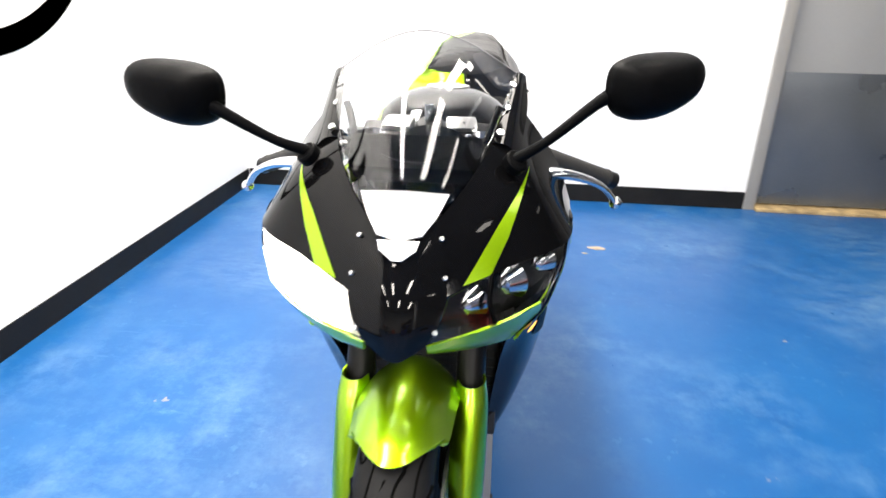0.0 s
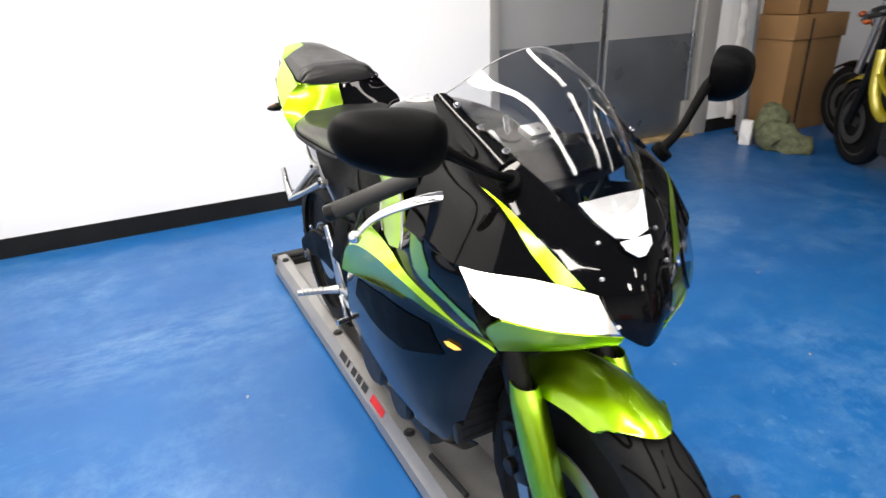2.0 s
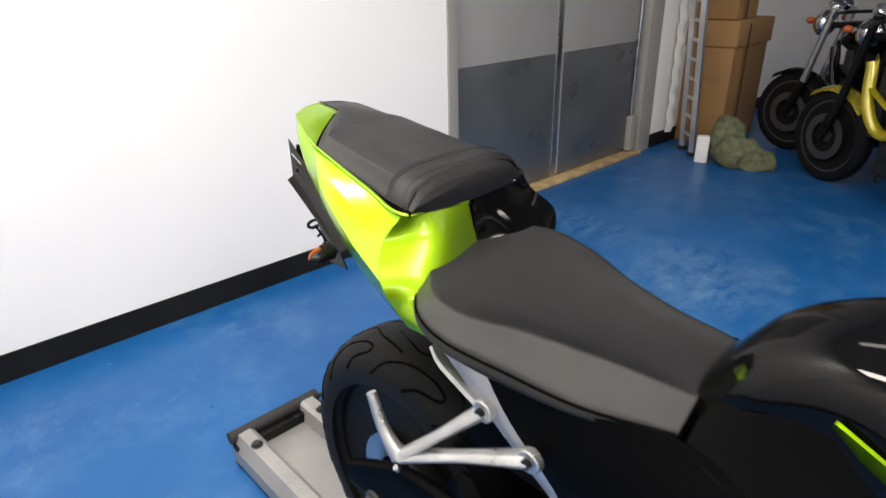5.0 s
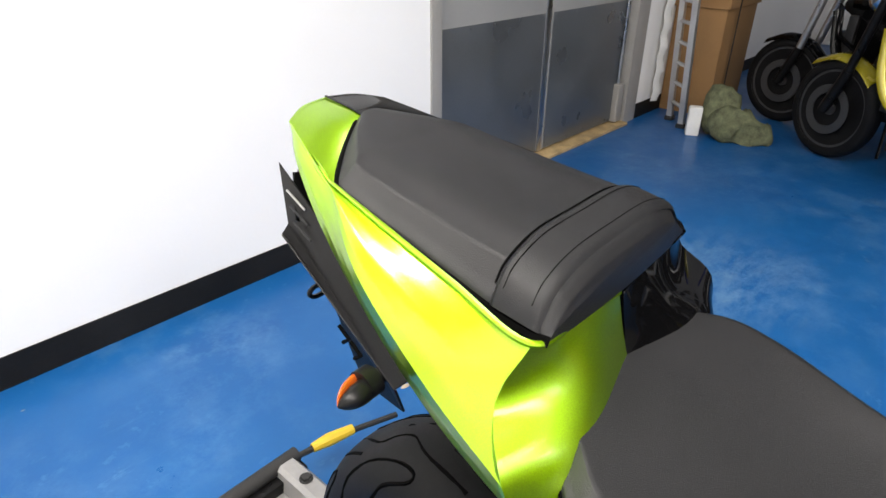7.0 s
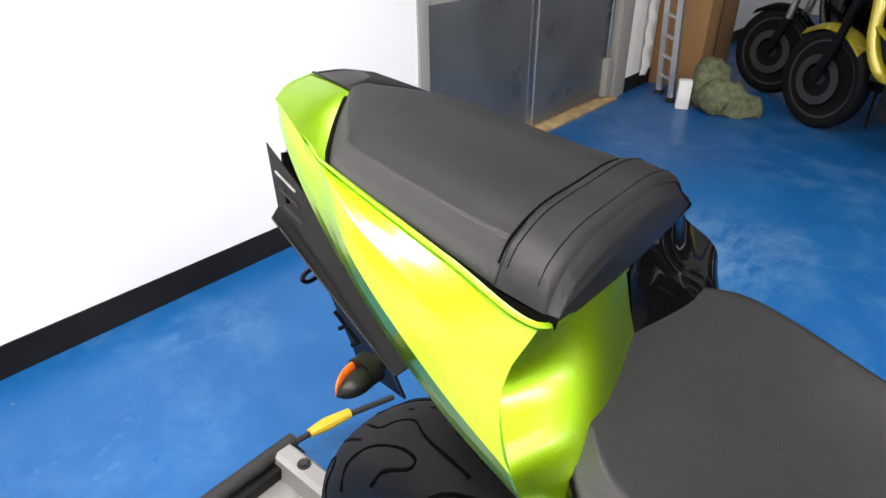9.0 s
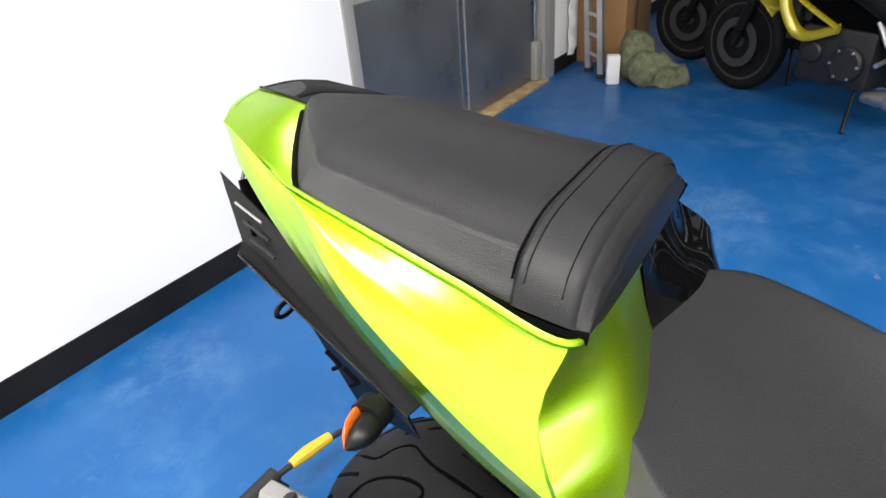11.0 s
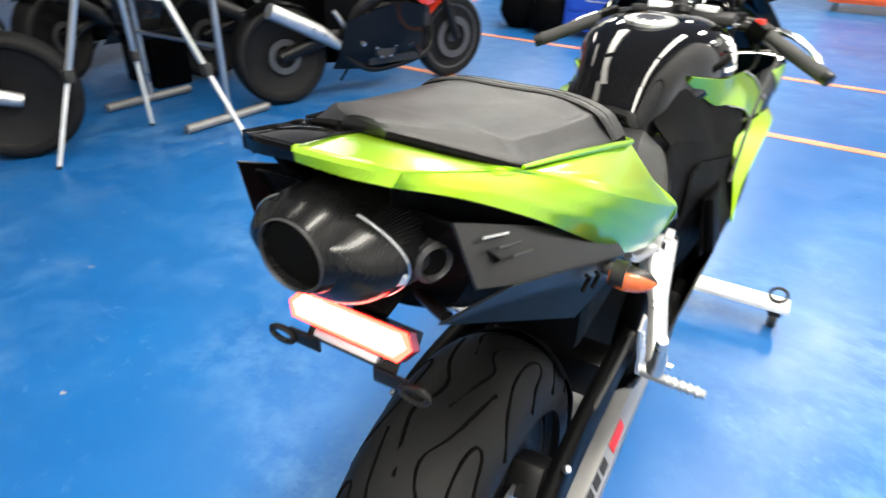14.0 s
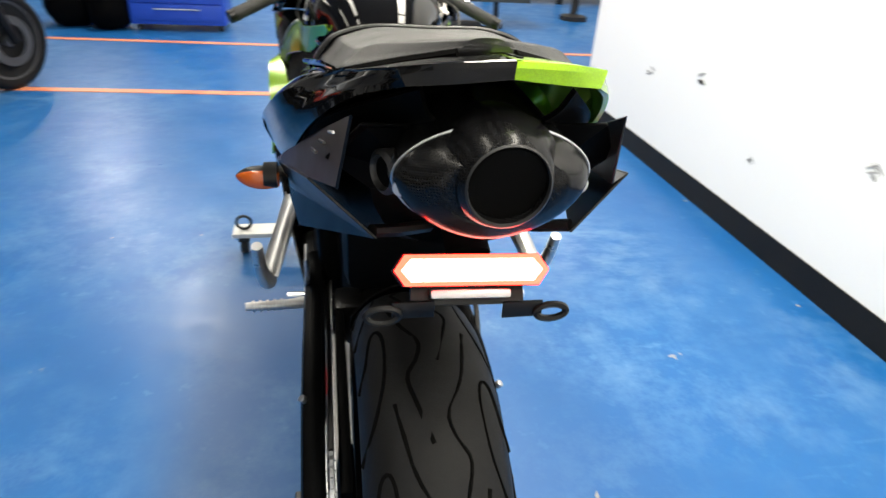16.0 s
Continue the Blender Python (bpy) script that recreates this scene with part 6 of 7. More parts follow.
Y0, Y1 = -0.42, 1.88
sp("channel", block(bmesh.new(), (-0.072, Y0, 0.034), (0.072, Y1, 0.045), 0.002), PLATE, "worn steel wheel channel")
for s in (-1, 1):
    prof = [(0.070, 0.034), (0.080, 0.092), (0.092, 0.100), (0.128, 0.098), (0.150, 0.062), (0.152, 0.020), (0.147, 0.020), (0.145, 0.060), (0.125, 0.093), (0.094, 0.095), (0.085, 0.088), (0.076, 0.034)]
    bm = bmesh.new()
    a = [bm.verts.new((s * x, Y0, z)) for x, z in prof]
    b = [bm.verts.new((s * x, Y1, z)) for x, z in prof]
    for i in range(len(prof)):
        k = (i + 1) % len(prof)
        bm.faces.new((a[i], a[k], b[k], b[i]))
    bm.faces.new(a); bm.faces.new(b)
    rail = sp("side_rail", bm, PLATE, "folded grey steel rail")
    for y in (0.39, 1.03, 1.80):
        bm = disc(bmesh.new(), (s * 0.110, y, 0.104), (0, 0, 1), 0.013, 0.012, 6)
        disc(bm, (s * 0.110, y, 0.101), (0, 0, 1), 0.017, 0.004, 20)
        sp("rail_bolt", bm, GRIP, "black bolt head", rail)
    # printed bars of the maker's lettering along the rail
    for y0, y1, mat in ((0.52, 0.62, REDBTN), (0.66, 0.70, GRIP), (0.715, 0.75, GRIP), (0.765, 0.80, GRIP), (0.83, 0.845, GRIP), (0.86, 0.92, GRIP)):
        bm = slab(bmesh.new(), [(s * 0.132, y0, 0.0952), (s * 0.145, y0, 0.0740), (s * 0.145, y1, 0.0740), (s * 0.132, y1, 0.0952)], 0.0012, 0)
        sp("rail_print", bm, mat, "bar of printed lettering", rail)
    sp("rail_foot", block(bmesh.new(), (s * 0.145 - 0.012, 0.1, 0.0), (s * 0.145 + 0.012, 0.16, 0.05), 0.003), GRIP, "black rubber foot", rail)
    sp("rail_foot", block(bmesh.new(), (s * 0.12 - 0.012, 1.70, 0.0), (s * 0.12 + 0.012, 1.76, 0.093), 0.003), GRIP, "black rubber foot", rail)
    # strut and clamp beside the front wheel
    sp("wheel_strut", tube(bmesh.new(), [(s * 0.105, 0.26, 0.115), (s * 0.095, 0.08, 0.125)], 0.008, 4, 8), GRIP, "black strut", rail)
    sp("wheel_clamp", block(bmesh.new(), (s * 0.10 - 0.03, -0.06, 0.095), (s * 0.10 + 0.03, 0.02, 0.14), 0.008), GRIP, "black wheel clamp", rail)
    # outrigger arm with castor and ring pin
    arm = sp("outrigger_arm", block(bmesh.new(), (min(s * 0.14, s * 0.475), -0.31, 0.080), (max(s * 0.14, s * 0.475), -0.225, 0.098), 0.004), surface("white_steel", (0.6, 0.6, 0.58), 0.4), "pale painted outrigger arm")
    bm = disc(bmesh.new(), (s * 0.44, -0.268, 0.030), (1, 0, 0), 0.030, 0.026, 24)
    block(bm, (s * 0.44 - 0.02, -0.285, 0.05), (s * 0.44 + 0.02, -0.25, 0.08), 0.003)
    sp("castor", bm, GRIP, "black castor wheel", arm)
    bm = tube(bmesh.new(), [(s * 0.435 + 0.026 * math.cos(t), -0.262, 0.128 + 0.026 * math.sin(t)) for t in [2 * math.pi * i / 24 for i in range(25)]], 0.0055, 24, 8)
    sp("ring_pin", bm, GRIP, "black ring pin", arm)
bm = tube(bmesh.new(), [(-0.150, 1.895, 0.085), (0.150, 1.895, 0.085)], 0.020, 4, 16, False)
sp("rear_roller", bm, GRIP, "black padded rear tube")
bm = block(bmesh.new(), (-0.15, 1.85, 0.0), (0.15, 1.885, 0.075), 0.004)
sp("rear_cross_member", bm, SATIN)
lever = sp("release_lever", tube(bmesh.new(), [(0.15, 1.885, 0.085), (0.27, 1.87, 0.075), (0.44, 1.825, 0.06)], 0.008, 10, 8), GRIP, "black release lever")
sp("lever_grip", tube(bmesh.new(), [(0.19, 1.882, 0.082), (0.24, 1.875, 0.080), (0.31, 1.862, 0.075)], [0.012, 0.018, 0.014], 10, 10), YELLOWGRIP, "yellow lever sleeve", lever)

# ---- other things in the workshop ----
def bike_parts(name, label, rear, front, tank_mat, body_mat, arm_mat, sport, group, tail_mat=None):
    """A parked motorcycle on its side stand, from where its wheels touch the floor."""
    r, f = Vector((*rear, 0)), Vector((*front, 0))
    h = f - r
    wb = h.length
    b = thing(name, label, "motorcycle", tuple((r + f) / 2), math.degrees(math.atan2(-h.x, h.y)), group)
    fy, ry = wb / 2, -wb / 2
    tail_mat = tail_mat or tank_mat
    for n, y, rad, wid in (("front", fy, 0.30, 0.105), ("rear", ry, 0.315, 0.155)):
        m = Matrix.Translation((0, y, rad))
        part(n + "_tyre", lathe(bmesh.new(), tyre_profile(rad, wid, 0.234, 0.042), m, 64), RUBBER, b)
        bm = lathe(bmesh.new(), [(0.236, -0.036), (0.214, -0.034), (0.206, 0.0), (0.214, 0.034), (0.236, 0.036), (0.226, 0)], m, 48, True)
        lathe(bm, [(0, -0.05), (0.035, -0.05), (0.035, 0.05), (0, 0.05)], m, 16)
        for k in range(5):
            a = 2 * math.pi * k / 5
            for d in (-0.14, 0.14):
                tube(bm, [m @ Vector((0, math.cos(a) * 0.03, math.sin(a) * 0.03)), m @ Vector((0, math.cos(a + d * 0.4) * 0.12, math.sin(a + d * 0.4) * 0.12)), m @ Vector((0, math.cos(a + d) * 0.215, math.sin(a + d) * 0.215))], [0.013, 0.010, 0.010], 5, 6)
        part(n + "_rim", bm, RIM, b)
        for s in ((-1, 1) if n == "front" else (1,)):
            part(n + "_brake_disc", lathe(bmesh.new(), [(0.15, s * 0.065), (0.15, s * 0.07), (0.10, s * 0.07), (0.10, s * 0.065)] if n == "front" else [(0.11, 0.08), (0.11, 0.085), (0.07, 0.085), (0.07, 0.08)], m, 32, True), RIM, b)
    lean = 0.0 if sport else 0.06
    for s in (-1, 1):
        fork = part("fork_leg", tube(bmesh.new(), [(s * 0.10, fy - 0.28 + lean, 1.0 if sport else 1.06), (s * 0.10, fy - 0.09, 0.52)], 0.025, 2, 12, False), CAST if tank_mat is BLACK and not sport else SATIN, b)
        part("fork_slider", tube(bmesh.new(), [(s * 0.10, fy - 0.10, 0.55), (s * 0.10, fy, 0.30)], 0.03, 2, 12, False), SATIN, fork)
        part("grip", tube(bmesh.new(), [(s * 0.24, fy - 0.33, 1.03 if not sport else 0.93), (s * 0.36, fy - 0.40, 1.02 if not sport else 0.90)], 0.017, 3, 10), GRIP, b)
        part("lever", tube(bmesh.new(), [(s * 0.20, fy - 0.26, 1.03 if not sport else 0.93), (s * 0.34, fy - 0.33, 1.0 if not sport else 0.90)], 0.006, 4, 6), CHROME, b)
        part("swingarm_beam", tube(bmesh.new(), [(s * 0.11, ry + 0.55, 0.42), (s * 0.12, ry + 0.3, 0.42), (s * 0.12, ry - 0.05, 0.32)], [0.045, 0.05, 0.032], 10, 10, flat=1.1), arm_mat, b)
        part("footpeg", tube(bmesh.new(), [(s * 0.15, -0.18, 0.38), (s * 0.25, -0.19, 0.37)], 0.012, 2, 8), CAST, b)
    bm = tube(bmesh.new(), [(-0.25, fy - 0.335, 1.03 if not sport else 0.93), (-0.1, fy - 0.27, 1.03 if not sport else 0.95), (0.1, fy - 0.27, 1.03 if not sport else 0.95), (0.25, fy - 0.335, 1.03 if not sport else 0.93)], 0.012, 12, 8)
    block(bm, (-0.12, fy - 0.31, 0.93), (0.12, fy - 0.24, 0.97), 0.01)
    part("handlebar", bm, SATIN, b)
    engine = part("crankcase", block(bmesh.new(), (-0.17, -0.12, 0.20), (0.17, 0.30, 0.50), 0.035), DARK, b, "dark cast engine block")
    part("cylinder_block", block(bmesh.new(), (-0.14, 0.05, 0.498), (0.14, 0.33, 0.68), 0.02), DARK, b)
    for s in (-1, 1):
        part("clutch_cover", disc(bmesh.new(), (s * 0.18, 0.0, 0.33), (1, 0, 0), 0.09, 0.05, 24, 0.012), DARK, engine, "round engine cover")
        part("generator_cover", disc(bmesh.new(), (s * 0.17, 0.2, 0.36), (1, 0, 0), 0.055, 0.05, 24, 0.010), DARK, engine, "round engine cover")
        for k in range(6):
            part("cover_bolt", disc(bmesh.new(), (s * 0.206, 0.075 * math.cos(k * 1.047), 0.33 + 0.075 * math.sin(k * 1.047)), (1, 0, 0), 0.008, 0.008, 8), STEEL, engine)
    for s in (-1, 1):
        part("frame_spar", tube(bmesh.new(), [(s * 0.06, fy - 0.33, 0.86), (s * 0.15, 0.12, 0.72), (s * 0.14, -0.18, 0.55), (s * 0.12, -0.22, 0.38)], 0.04, 12, 8, flat=1.3), SATIN, b)
    part("airbox", block(bmesh.new(), (-0.13, -0.20, 0.50), (0.13, 0.36, 0.84), 0.04), MATTE, b)
    part("radiator", block(bmesh.new(), (-0.14, 0.36, 0.42), (0.14, 0.40, 0.70), 0.006), DARK, b)
    bm = loft(bmesh.new(), [half_ring(y, p) for y, p in ((fy - 0.38, [(0, .93), (.07, .925), (.12, .88), (.10, .82), (0, .80)]), (fy - 0.50, [(0, 1.0), (.10, .985), (.165, .92), (.14, .83), (0, .80)]),
                                                         (fy - 0.68, [(0, 1.0), (.10, .985), (.155, .92), (.12, .83), (0, .80)]), (fy - 0.84, [(0, .90), (.06, .89), (.08, .86), (.08, .82), (0, .80)]))], 20, 28)
    part("fuel_tank", bm, tank_mat, b, smooth=60)
    part("filler_cap", disc(bmesh.new(), (0, fy - 0.56, 1.002), (0, 0, 1), 0.045, 0.012, 20), CAST, b)
    bm = loft(bmesh.new(), [half_ring(y, p) for y, p in ((fy - 0.82, [(0, .86), (.07, .855), (.10, .82), (0, .80)]), (fy - 1.0, [(0, .83), (.11, .825), (.15, .79), (0, .77)]), (fy - 1.18, [(0, .86), (.11, .855), (.14, .81), (0, .78)]),
                                                         (fy - 1.22, [(0, .91), (.10, .90), (.12, .85), (0, .81)]), (fy - 1.5, [(0, .97), (.07, .965), (.09, .93), (0, .90)]))], 20, 20)
    part("seat", bm, VINYL, b, smooth=60)
    for s in (-1, 1):
        bm = patch(bmesh.new(), [[(0.11, fy - 1.16, 0.86), (0.11, fy - 1.3, 0.92), (0.07, fy - 1.55, 0.985)], [(0.16, fy - 1.16, 0.79), (0.14, fy - 1.3, 0.85), (0.075, fy - 1.57, 0.95)],
                                 [(0.12, fy - 1.10, 0.73), (0.10, fy - 1.3, 0.80), (0.05, fy - 1.55, 0.92)]], 10, 8, 0.004, s, inside=(0, fy - 1.3, 0.85))
        part("tail_side", bm, tail_mat, b)
    bm = loft(bmesh.new(), [[(x, fy + 0.02 - math.sin(a) * 0.0 + 0.315 * math.cos(a), 0.30 + 0.315 * math.sin(a) - abs(x) * 3.2 * 0.12 + dz) for x, dz in ((-.065, 0), (-.03, .02), (.03, .02), (.065, 0), (.03, .012), (-.03, .012))] for a in [radians(v) for v in (55, 85, 115, 140)]], 12, 16)
    part("front_fender", bm, body_mat, b)
    bm = tube(bmesh.new(), [(0.08, 0.42, 0.52), (0.12, 0.40, 0.25), (0.10, 0.0, 0.16), (0.14, -0.22, 0.24), (0.16, -0.35, 0.36)], 0.022, 24, 10)
    pipe = part("exhaust_pipe", bm, SATIN if sport else STEEL, b, "exhaust pipe")
    part("silencer", tube(bmesh.new(), [(0.16, -0.33, 0.36), (0.18, -0.48, 0.46), (0.20, -0.80, 0.62)], [0.03, 0.052, 0.048], 14, 14), CAST if not sport or tank_mat is RED else DARK, pipe, "exhaust silencer")
    part("silencer_left", tube(bmesh.new(), [(-0.12, -0.1, 0.17), (-0.15, -0.25, 0.19)], [0.03, 0.05], 6, 12), CAST, pipe) if not sport else None
    part("centre_cover", block(bmesh.new(), (-0.15, -0.42, 0.42), (0.15, 0.30, 0.74), 0.06), MATTE, b)
    part("chain_guard", block(bmesh.new(), (-0.125, ry + 0.02, 0.36), (-0.10, ry + 0.50, 0.46), 0.01), MATTE, b)
    for s in (-1, 1):
        part("peg_hanger", tube(bmesh.new(), [(s * 0.16, -0.10, 0.55), (s * 0.17, -0.22, 0.42), (s * 0.16, -0.36, 0.58)], 0.014, 10, 8), CAST, b)
    part("side_stand", tube(bmesh.new(), [(-0.13, -0.05, 0.22), (-0.27, -0.12, 0.012)], 0.010, 4, 8), SATIN, b)
    if sport:
        bm = patch(bmesh.new(), [[(x, ry + 0.338 * math.cos(a), 0.315 + 0.338 * math.sin(a) - abs(x) * 0.25) for x in (-0.085, -0.04, 0.04, 0.085)] for a in [radians(v) for v in (25, 60, 95, 125)]], 12, 16, 0.004, inside=(0, ry, 0.3))
        part("rear_hugger", bm, MATTE, b, "black mudguard over the rear tyre")
        part("fairing_belly", block(bmesh.new(), (-0.17, -0.10, 0.20), (0.17, fy - 0.34, 0.62), 0.06), BLACK, b)
        bm = loft(bmesh.new(), [half_ring(y, p) for y, p in ((fy - 0.30, [(0, 1.0), (.12, .97), (.20, .86), (.16, .74), (0, .72)]), (fy - 0.16, [(0, .98), (.11, .95), (.18, .85), (.13, .76), (0, .74)]), (fy - 0.03, [(0, .88), (.06, .87), (.08, .82), (.06, .78), (0, .77)]))], 12, 24)
        nose_ = part("nose_fairing", bm, body_mat, b)
        part("windscreen", patch(bmesh.new(), [[(-0.13, fy - 0.26, 0.98), (0, fy - 0.20, 1.0), (0.13, fy - 0.26, 0.98)], [(-0.10, fy - 0.42, 1.08), (0, fy - 0.38, 1.13), (0.10, fy - 0.42, 1.08)]], 10, 6, 0.003, inside=(0, 0, 0.9)), SCREEN, b)
        for s in (-1, 1):
            part("headlight", ball(bmesh.new(), scaled(s * 0.09, fy - 0.075, 0.845, 0.055, 0.05, 0.025, 0, 0, s * -40)), LENS, nose_)
            bm = patch(bmesh.new(), [[(0.17, fy - 0.12, 0.87), (0.20, fy - 0.34, 0.82), (0.18, fy - 0.60, 0.76)], [(0.19, fy - 0.16, 0.78), (0.225, fy - 0.34, 0.72), (0.20, fy - 0.50, 0.68)], [(0.18, fy - 0.27, 0.58), (0.20, fy - 0.33, 0.57), (0.20, fy - 0.38, 0.575)]], 12, 10, 0.004, s, inside=(0, 0.2, 0.7), linear_v=True)
            part("side_fairing", bm, body_mat, b)
            bm = patch(bmesh.new(), [[(0.215, fy - 0.36, 0.58), (0.228, fy - 0.62, 0.60), (0.212, fy - 0.98, 0.52)], [(0.20, fy - 0.40, 0.36), (0.214, fy - 0.65, 0.34), (0.19, fy - 1.02, 0.34)], [(0.10, fy - 0.46, 0.19), (0.11, fy - 0.7, 0.17), (0.10, fy - 1.04, 0.20)]], 12, 10, 0.004, s, inside=(0, 0, 0.4))
            part("belly_fairing", bm, BLACK, b)
            part("mirror", ball(bmesh.new(), scaled(s * 0.33, fy - 0.22, 1.06, 0.07, 0.025, 0.04)), MATTE, b)
    else:
        part("headlight", ball(bmesh.new(), scaled(0, fy - 0.10, 0.95, 0.085, 0.075, 0.09)), CHROME, b)
        part("radiator_core", block(bmesh.new(), (-0.16, fy - 0.46, 0.40), (0.16, fy - 0.40, 0.80), 0.01), DARK, b)
        part("under_tank_cover", block(bmesh.new(), (-0.16, -0.30, 0.55), (0.16, fy - 0.46, 0.86), 0.05), MATTE, b)
        part("seat_base", block(bmesh.new(), (-0.13, ry + 0.10, 0.62), (0.13, -0.15, 0.82), 0.05), MATTE, b)
        for dx in (-0.055, 0.055):
            part("gauge", disc(bmesh.new(), (dx, fy - 0.19, 1.08), (0, -0.7, 0.7), 0.045, 0.05, 24), CHROME, b, "chrome round gauge")
        for s in (-1, 1):
            part("indicator", ball(bmesh.new(), scaled(s * 0.19, fy - 0.12, 0.98, 0.028, 0.03, 0.024)), AMBERP, b, "amber indicator")
            bm = bmesh.new()
            tube(bm, [(s * 0.17, fy - 0.33, 0.82), (s * 0.20, fy - 0.40, 0.58), (s * 0.19, fy - 0.52, 0.44), (s * 0.19, fy - 0.72, 0.50)], 0.032, 14, 8, flat=0.45)
            tube(bm, [(s * 0.17, fy - 0.33, 0.70), (s * 0.20, fy - 0.52, 0.60), (s * 0.19, fy - 0.72, 0.50)], 0.024, 10, 8, flat=0.45)
            part("radiator_shroud", bm, body_mat, b, "open painted shroud")
            bm = patch(bmesh.new(), [[(0.12, fy - 0.30, 0.86), (0.17, fy - 0.36, 0.84)], [(0.14, fy - 0.30, 0.74), (0.19, fy - 0.38, 0.70)]], 4, 4, 0.004, s, inside=(0, 0, 0.7))
            part("shroud_wing", bm, body_mat, b)
    return b


ROW = "motorcycles parked in the workshop"
bike_parts("naked_motorcycle", "yellow and black naked motorcycle with silver swingarm, parked", (3.10, 0.17), (3.95, 1.52), YELLOW, YELLOW, CAST, False, ROW)
bike_parts("sport_motorcycle", "blue and black sport motorcycle parked among others", (4.75, -0.35), (5.40, 0.95), BLUE, BLACK, SATIN, True, ROW)
bike_parts("naked_motorcycle", "black naked motorcycle parked behind a yellow one", (4.12, 0.55), (4.60, 1.98), BLACK, BLACK, SATIN, False, ROW)
bike_parts("sport_motorcycle", "dark sport motorcycle parked in the back row", (5.6, 0.3), (6.3, 1.55), BLACK, BLACK, SATIN, True, ROW)
bike_parts("sport_motorcycle", "red and black sport motorcycle parked on its side stand", (2.64, -1.26), (2.08, -2.50), RED, RED, SATIN, True, ROW, BLACK)
bike_parts("sport_motorcycle", "black and yellow sport motorcycle parked beside a red one", (3.55, -1.45), (2.98, -2.70), BLACK, YELLOW, SATIN, True, ROW)
bike_parts("sport_motorcycle", "black sport motorcycle parked behind the work table", (4.25, -0.75), (4.7, -2.05), BLACK, BLACK, SATIN, True, ROW)

# ladder
lad = thing("ladder", "aluminium extension ladder standing against the wall", "ladder", (3.90, 2.48, 0))
ra, rb, lean = Vector((0.02, -0.05, 0.0)), Vector((0.17, 0.10, 0.0)), Vector((0.10, 0.20, 2.6))
for o in (ra, rb):
    bm = bmesh.new()
    tube(bm, [o, o + lean], 0.028, 2, 4, False)
    part("ladder_rail", bm, ALU, lad, smooth=20)
    part("rail_foot", block(bmesh.new(), (o.x - 0.03, o.y - 0.03, 0.0), (o.x + 0.03, o.y + 0.03, 0.03), 0.005), GRIP, lad)
for k in range(1, 19):
    a = lean * (k * 0.14 / 2.6)
    part("ladder_rung", tube(bmesh.new(), [ra + a, rb + a], 0.014, 2, 8, False), ALU, lad)

# cartons against the back wall
for x0, x1, y0, y1, z0, z1, word in ((4.33, 4.98, 2.40, 2.78, 0.0, 0.93, "tall brown cardboard carton with folded flaps"), (4.40, 4.78, 2.45, 2.77, 0.965, 1.5, "brown cardboard carton standing on another")):
    c = thing("carton", word, "cardboard box", ((x0 + x1) / 2, (y0 + y1) / 2, z0), 0, "stacked cartons")
    dx, dy, dz = (x1 - x0) / 2, (y1 - y0) / 2, z1 - z0
    part("box_body", block(bmesh.new(), (-dx, -dy, 0), (dx, dy, dz), 0.004), CARD, c)
    part("lid", block(bmesh.new(), (-dx - 0.02, -dy - 0.02, dz - 0.16), (dx + 0.02, dy + 0.02, dz + 0.03), 0.006), CARD, c, "overhanging cardboard lid")
    part("strap", block(bmesh.new(), (-dx * 0.45, -dy - 0.024, 0.0), (-dx * 0.45 + 0.02, -dy - 0.021, dz), 0), GRIP, c, "black strap")
# paper roll sheet beside the door
rows = [[(4.10, 2.765 - 0.012 * (k % 2), 0.10 + 0.08 * k), (4.15, 2.735 - 0.018 * (k % 2), 0.10 + 0.08 * k), (4.20, 2.765 - 0.012 * (k % 2), 0.10 + 0.08 * k)] for k in range(15)]
bm = patch(bmesh.new(), rows, 6, 60, 0.004, inside=(4.15, 2.9, 0.5))
solo("packing_sheet", bm, PAPER, "white ribbed packing sheet leaning on the wall", "packing sheet")

# canvas heap on the floor
rnd = random.Random(8)
bm = bmesh.new()
ball(bm, scaled(3.88, 2.02, 0.08, 0.10, 0.22, 0.11, 20, 8, 20), 0.85, 28, 18)
ball(bm, scaled(3.92, 2.18, 0.17, 0.09, 0.12, 0.17, 10, 10, 24), 0.85, 24, 14)
for v in bm.verts:
    k = noise.noise(v.co * 9) * 0.05 + noise.noise(v.co * 24) * 0.022
    v.co += Vector((k, k * 0.6, k))
    v.co.z = max(v.co.z, 0.0)
solo("canvas_bag", bm, CLOTH, "crumpled olive canvas bag on the blue floor", "bag", smooth=70)
bm = block(bmesh.new(), (-0.03, -0.04, 0), (0.045, 0.05, 0.20), 0.014, pose(3.80, 2.30, 0, 0, 0, 25))
solo("white_tub", bm, PAPER, "small white tub beside the canvas bag", "tub")

